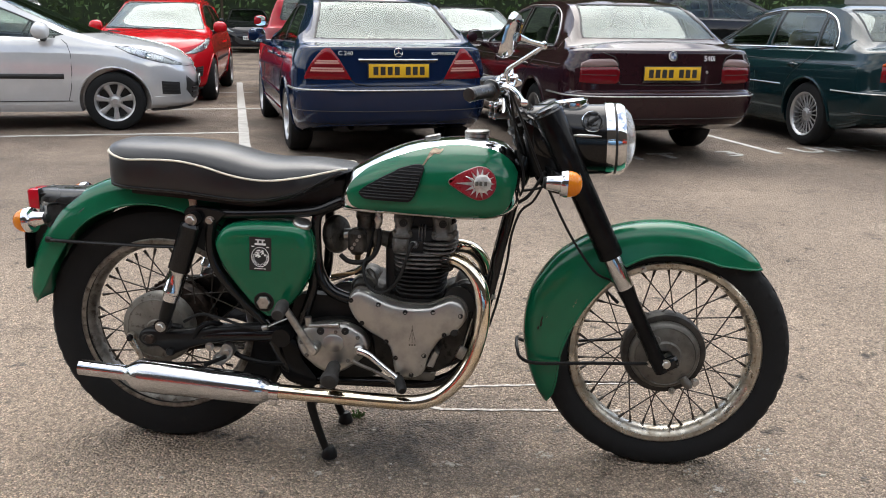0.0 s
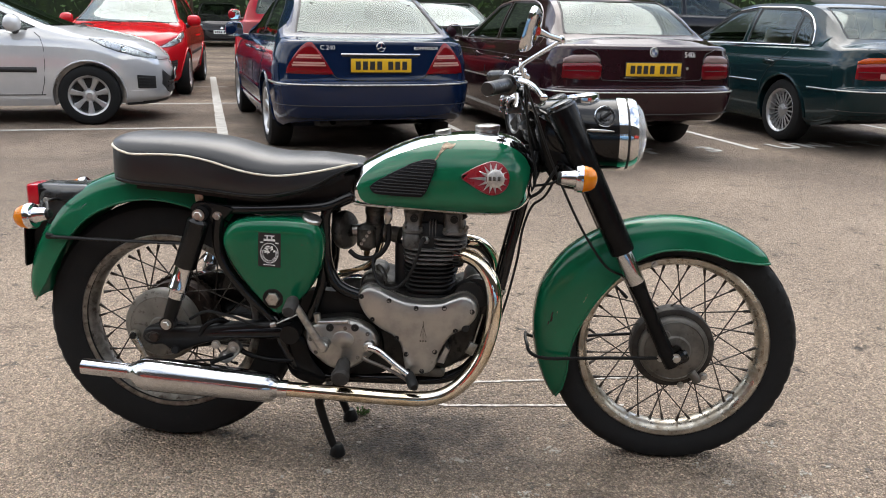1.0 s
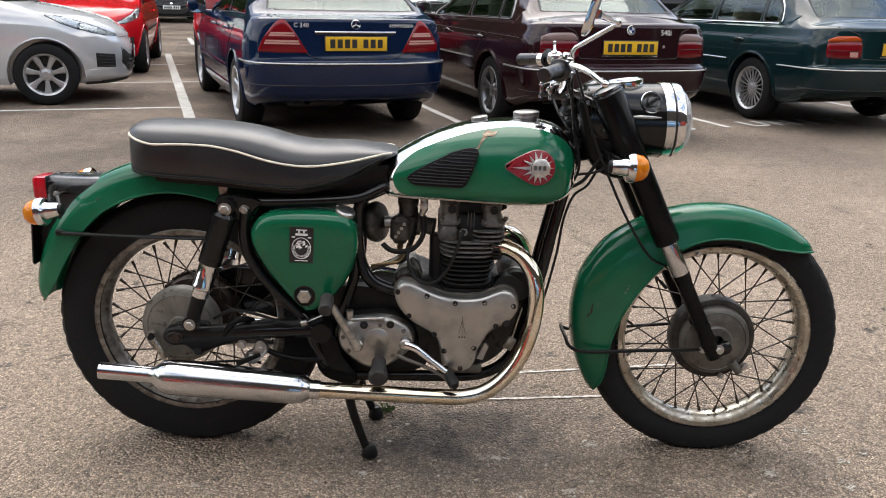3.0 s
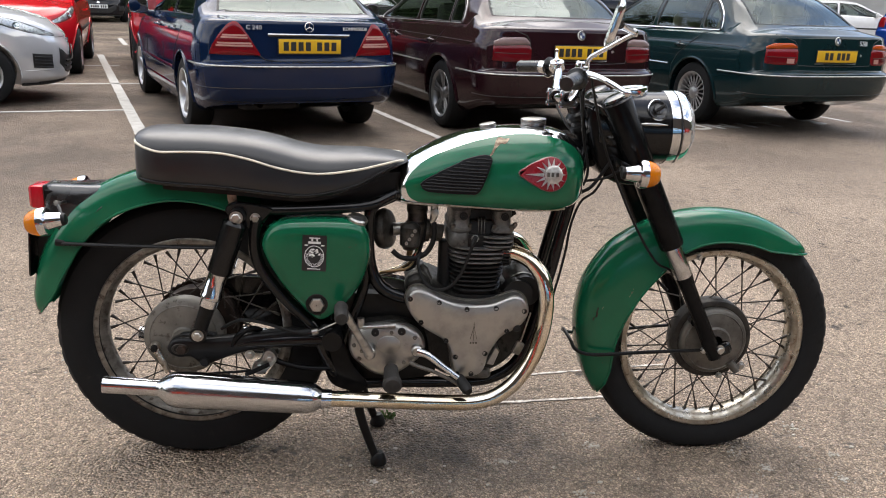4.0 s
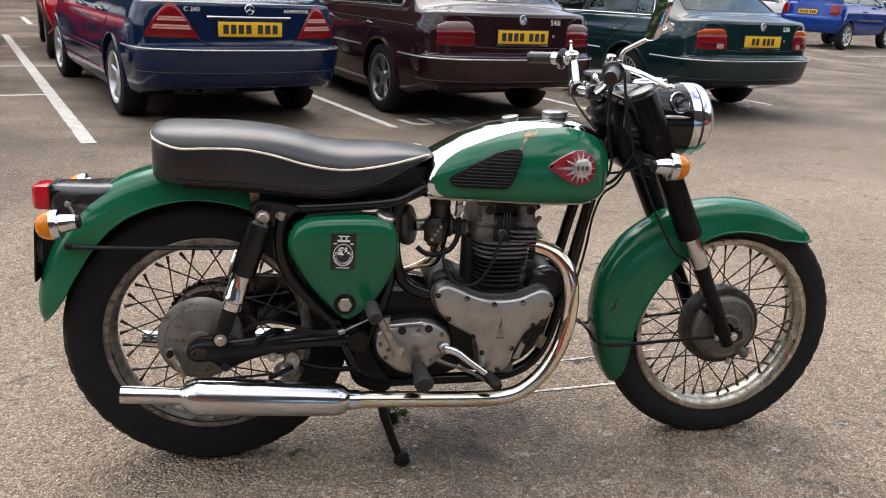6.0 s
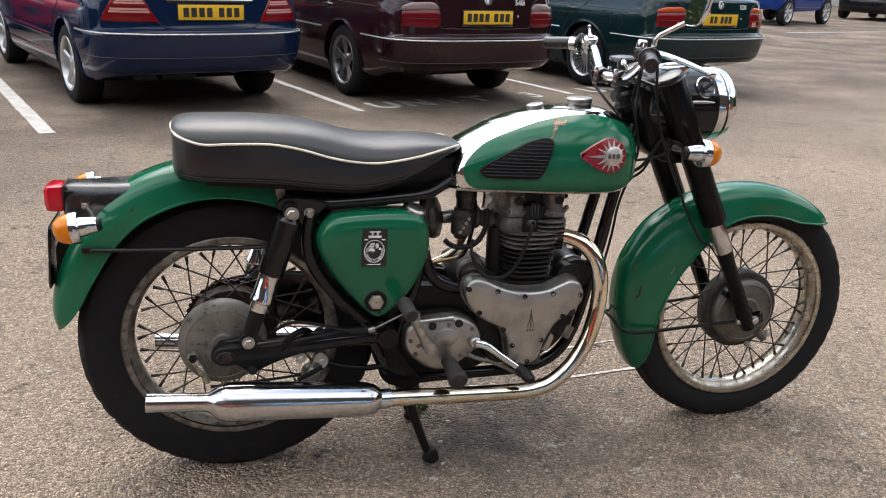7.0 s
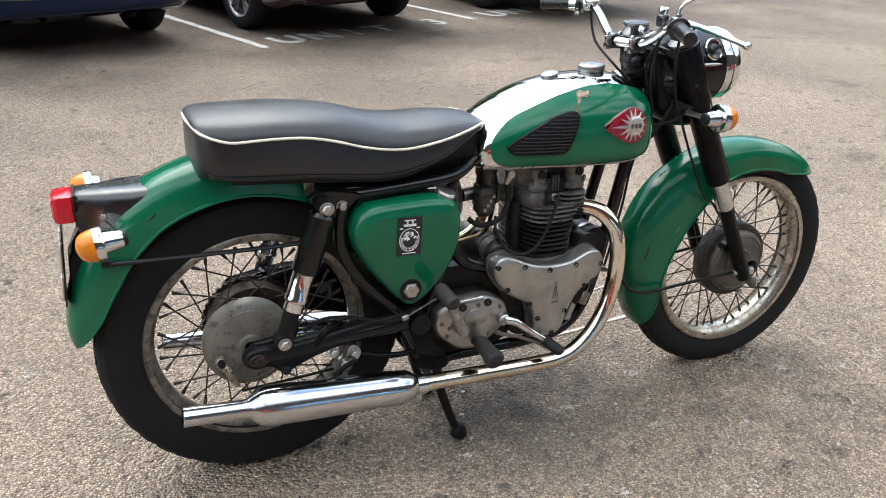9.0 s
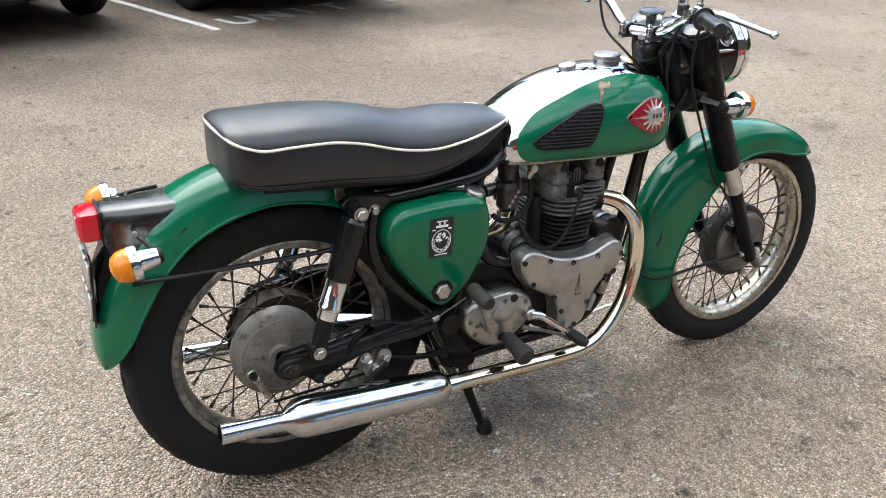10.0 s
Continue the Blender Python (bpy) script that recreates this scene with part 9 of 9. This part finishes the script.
    c.wheels(("seven", "silver seven-spoke wheel"), wheel_mat or ALLOYWHEEL, 0.205 if t < 0.05 else 0.245)
    return c


saloon_c("saloon_car", "navy blue saloon car parked nose-in in a bay", NAVY, (-0.385, 5.80), 111.8)
saloon_e("saloon_car", "dark maroon saloon car parked nose-in in a bay", MAROON, (1.965, 6.25), 107.5, "540i", ("twin", "grey twin-spoke alloy wheel"), DARKWHEEL, TAILSMOKE, INTERIOR, 4)
saloon_e("saloon_car", "dark green saloon car with chrome window trim", TEAL, (4.76, 7.05), 107.0, "528i", ("many", "silver many-spoked alloy wheel"), ALLOYWHEEL, TAILAMBER, BEIGE, 2)
hatch("hatchback_car", "silver hatchback car parked across the bays", SILVER, (-5.99, 6.44), 19.0)
hatch("hatchback_car", "red hatchback car facing the bays", RED, (-4.96, 12.3), -76.0)
hatch("off_road_car", "red off-road car parked beyond the navy saloon", DARKRED, (-1.92, 10.14), 105.6, 0.10)
hatch("hatchback_car", "grey hatchback car parked at the back", GREYCAR, (-8.6, 13.2), -60.0)
hatch("hatchback_car", "black car with bright headlamps by the hedge", BLACKCAR, (-9.0, 28.6), -70.0)
hatch("hatchback_car", "dark car facing the row of saloons", BLACKCAR, (-0.45, 14.6), -70.0)
hatch("off_road_car", "black van-like car behind the saloons", BLACKCAR, (3.6, 14.6), 17.0, 0.30)
hatch("hatchback_car", "white car parked on the far side", WHITE, (15.9, 27.2), -10.0, 0.10)
hatch("off_road_car", "bright blue off-road car with a yellow plate", BLUE, (14.4, 18.9), 30.0, 0.16)
hatch("hatchback_car", "dark hatchback car in the far row", BLACKCAR, (21.2, 22.6), 28.0)
hatch("hatchback_car", "black hatchback car in the far row", BLACKCAR, (22.6, 19.3), 26.0, 0.0, PLATE_W)
hatch("hatchback_car", "orange-red hatchback car parked behind the camera", ORANGE, (-3.3, -5.3), 6.0)
hatch("hatchback_car", "pale blue hatchback car parked behind the camera", PALEBLUE, (1.0, -5.3), 4.0)
hatch("hatchback_car", "orange-red hatchback car parked behind the camera", ORANGE, (5.3, -5.3), 4.0)

# ---- hedge ----
def hedge(name, a, b, depth, height, seed, label, count):
    """A dense hedge: woody stems and many small leaves in an uneven mass."""
    r = random.Random(seed)
    root = tagged(group_part(name), label, "hedge")
    a, b = V((*a, 0)), V((*b, 0))
    d = (b - a)
    L = d.length
    d.normalize()
    s = V((-d.y, d.x, 0))
    st = Geo()
    for i in range(int(L / 1.2)):
        p = a + d * (i * 1.2 + r.uniform(-0.3, 0.3)) + s * r.uniform(-0.3, 0.3) * depth
        top = p + V((r.uniform(-0.5, 0.5), r.uniform(-0.4, 0.4), height * r.uniform(0.6, 0.9)))
        mid = p.lerp(top, 0.5) + V((r.uniform(-0.2, 0.2), r.uniform(-0.2, 0.2), 0))
        st.tube([p, mid, top], [0.06, 0.04, 0.015], 6, 2)
    part("stem", st, BARK, root, "woody stems")
    # filler core that closes gaps; its dark colour stands for shade among leaves
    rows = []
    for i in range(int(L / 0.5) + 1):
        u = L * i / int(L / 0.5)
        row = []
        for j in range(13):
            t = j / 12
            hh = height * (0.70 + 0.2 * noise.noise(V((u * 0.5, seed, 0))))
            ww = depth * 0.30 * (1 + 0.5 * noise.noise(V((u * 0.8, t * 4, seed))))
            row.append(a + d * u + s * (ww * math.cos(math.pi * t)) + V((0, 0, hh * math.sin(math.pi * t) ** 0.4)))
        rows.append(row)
    part("inner_shade_mass", Geo().rings(rows, False, False), INNERSHADE, root, "filler mass coloured dark for the shade inside the hedge", 60)
    vs, fs = [], []
    for i in range(count):
        u = r.uniform(0, L)
        bump = 0.75 + 0.25 * noise.noise(V((u * 0.5, seed, 0))) + 0.12 * noise.noise(V((u * 1.7, 3.0, seed)))
        z = height * bump * r.uniform(0.0, 1.0) ** 0.7
        w = depth * (0.5 + 0.18 * noise.noise(V((u * 0.9, z * 0.9, seed + 5.0)))) * (1.0 if z < height * 0.7 else 0.75)
        p = a + d * u + s * (w * (1 - r.random() ** 2 * 0.7) * r.choice((-1, 1))) + V((0, 0, z))
        q = Euler((r.uniform(0, 6.3), r.uniform(0, 6.3), r.uniform(0, 6.3))).to_matrix()
        k = r.uniform(0.05, 0.11) * (1.0 if height < 7 else 1.6)
        o = len(vs)
        vs += [tuple(p + q @ V(c)) for c in ((-k, 0, 0), (0, -k * 0.45, k * 0.1), (k, 0, 0), (0, k * 0.45, k * 0.1))]
        fs += [(o, o + 1, o + 2), (o, o + 2, o + 3)]
    part("foliage", Geo().add(vs, fs), LEAF, root, "dense small green leaves", 0)
    return root


hedge("hedge", (-30, 30.0), (-2.0, 33.0), 3.4, 20.0, 3, "tall dark green hedge behind the parked cars", 46000)
hedge("hedge", (-2.5, 33.0), (14.0, 36.5), 3.4, 19.0, 8, "tall green hedge closing the car park", 26000)
# the next two are added out of view to keep low sky from reflections
hedge("hedge", (24.0, -11.0), (27.5, 14.0), 2.6, 11.0, 21, "tall dark hedge added out of view to block the east sky", 30000)
hedge("hedge", (-25.0, -11.0), (-27.0, 31.0), 2.2, 6.0, 25, "tall dark hedge added out of view to block the west sky", 18000)
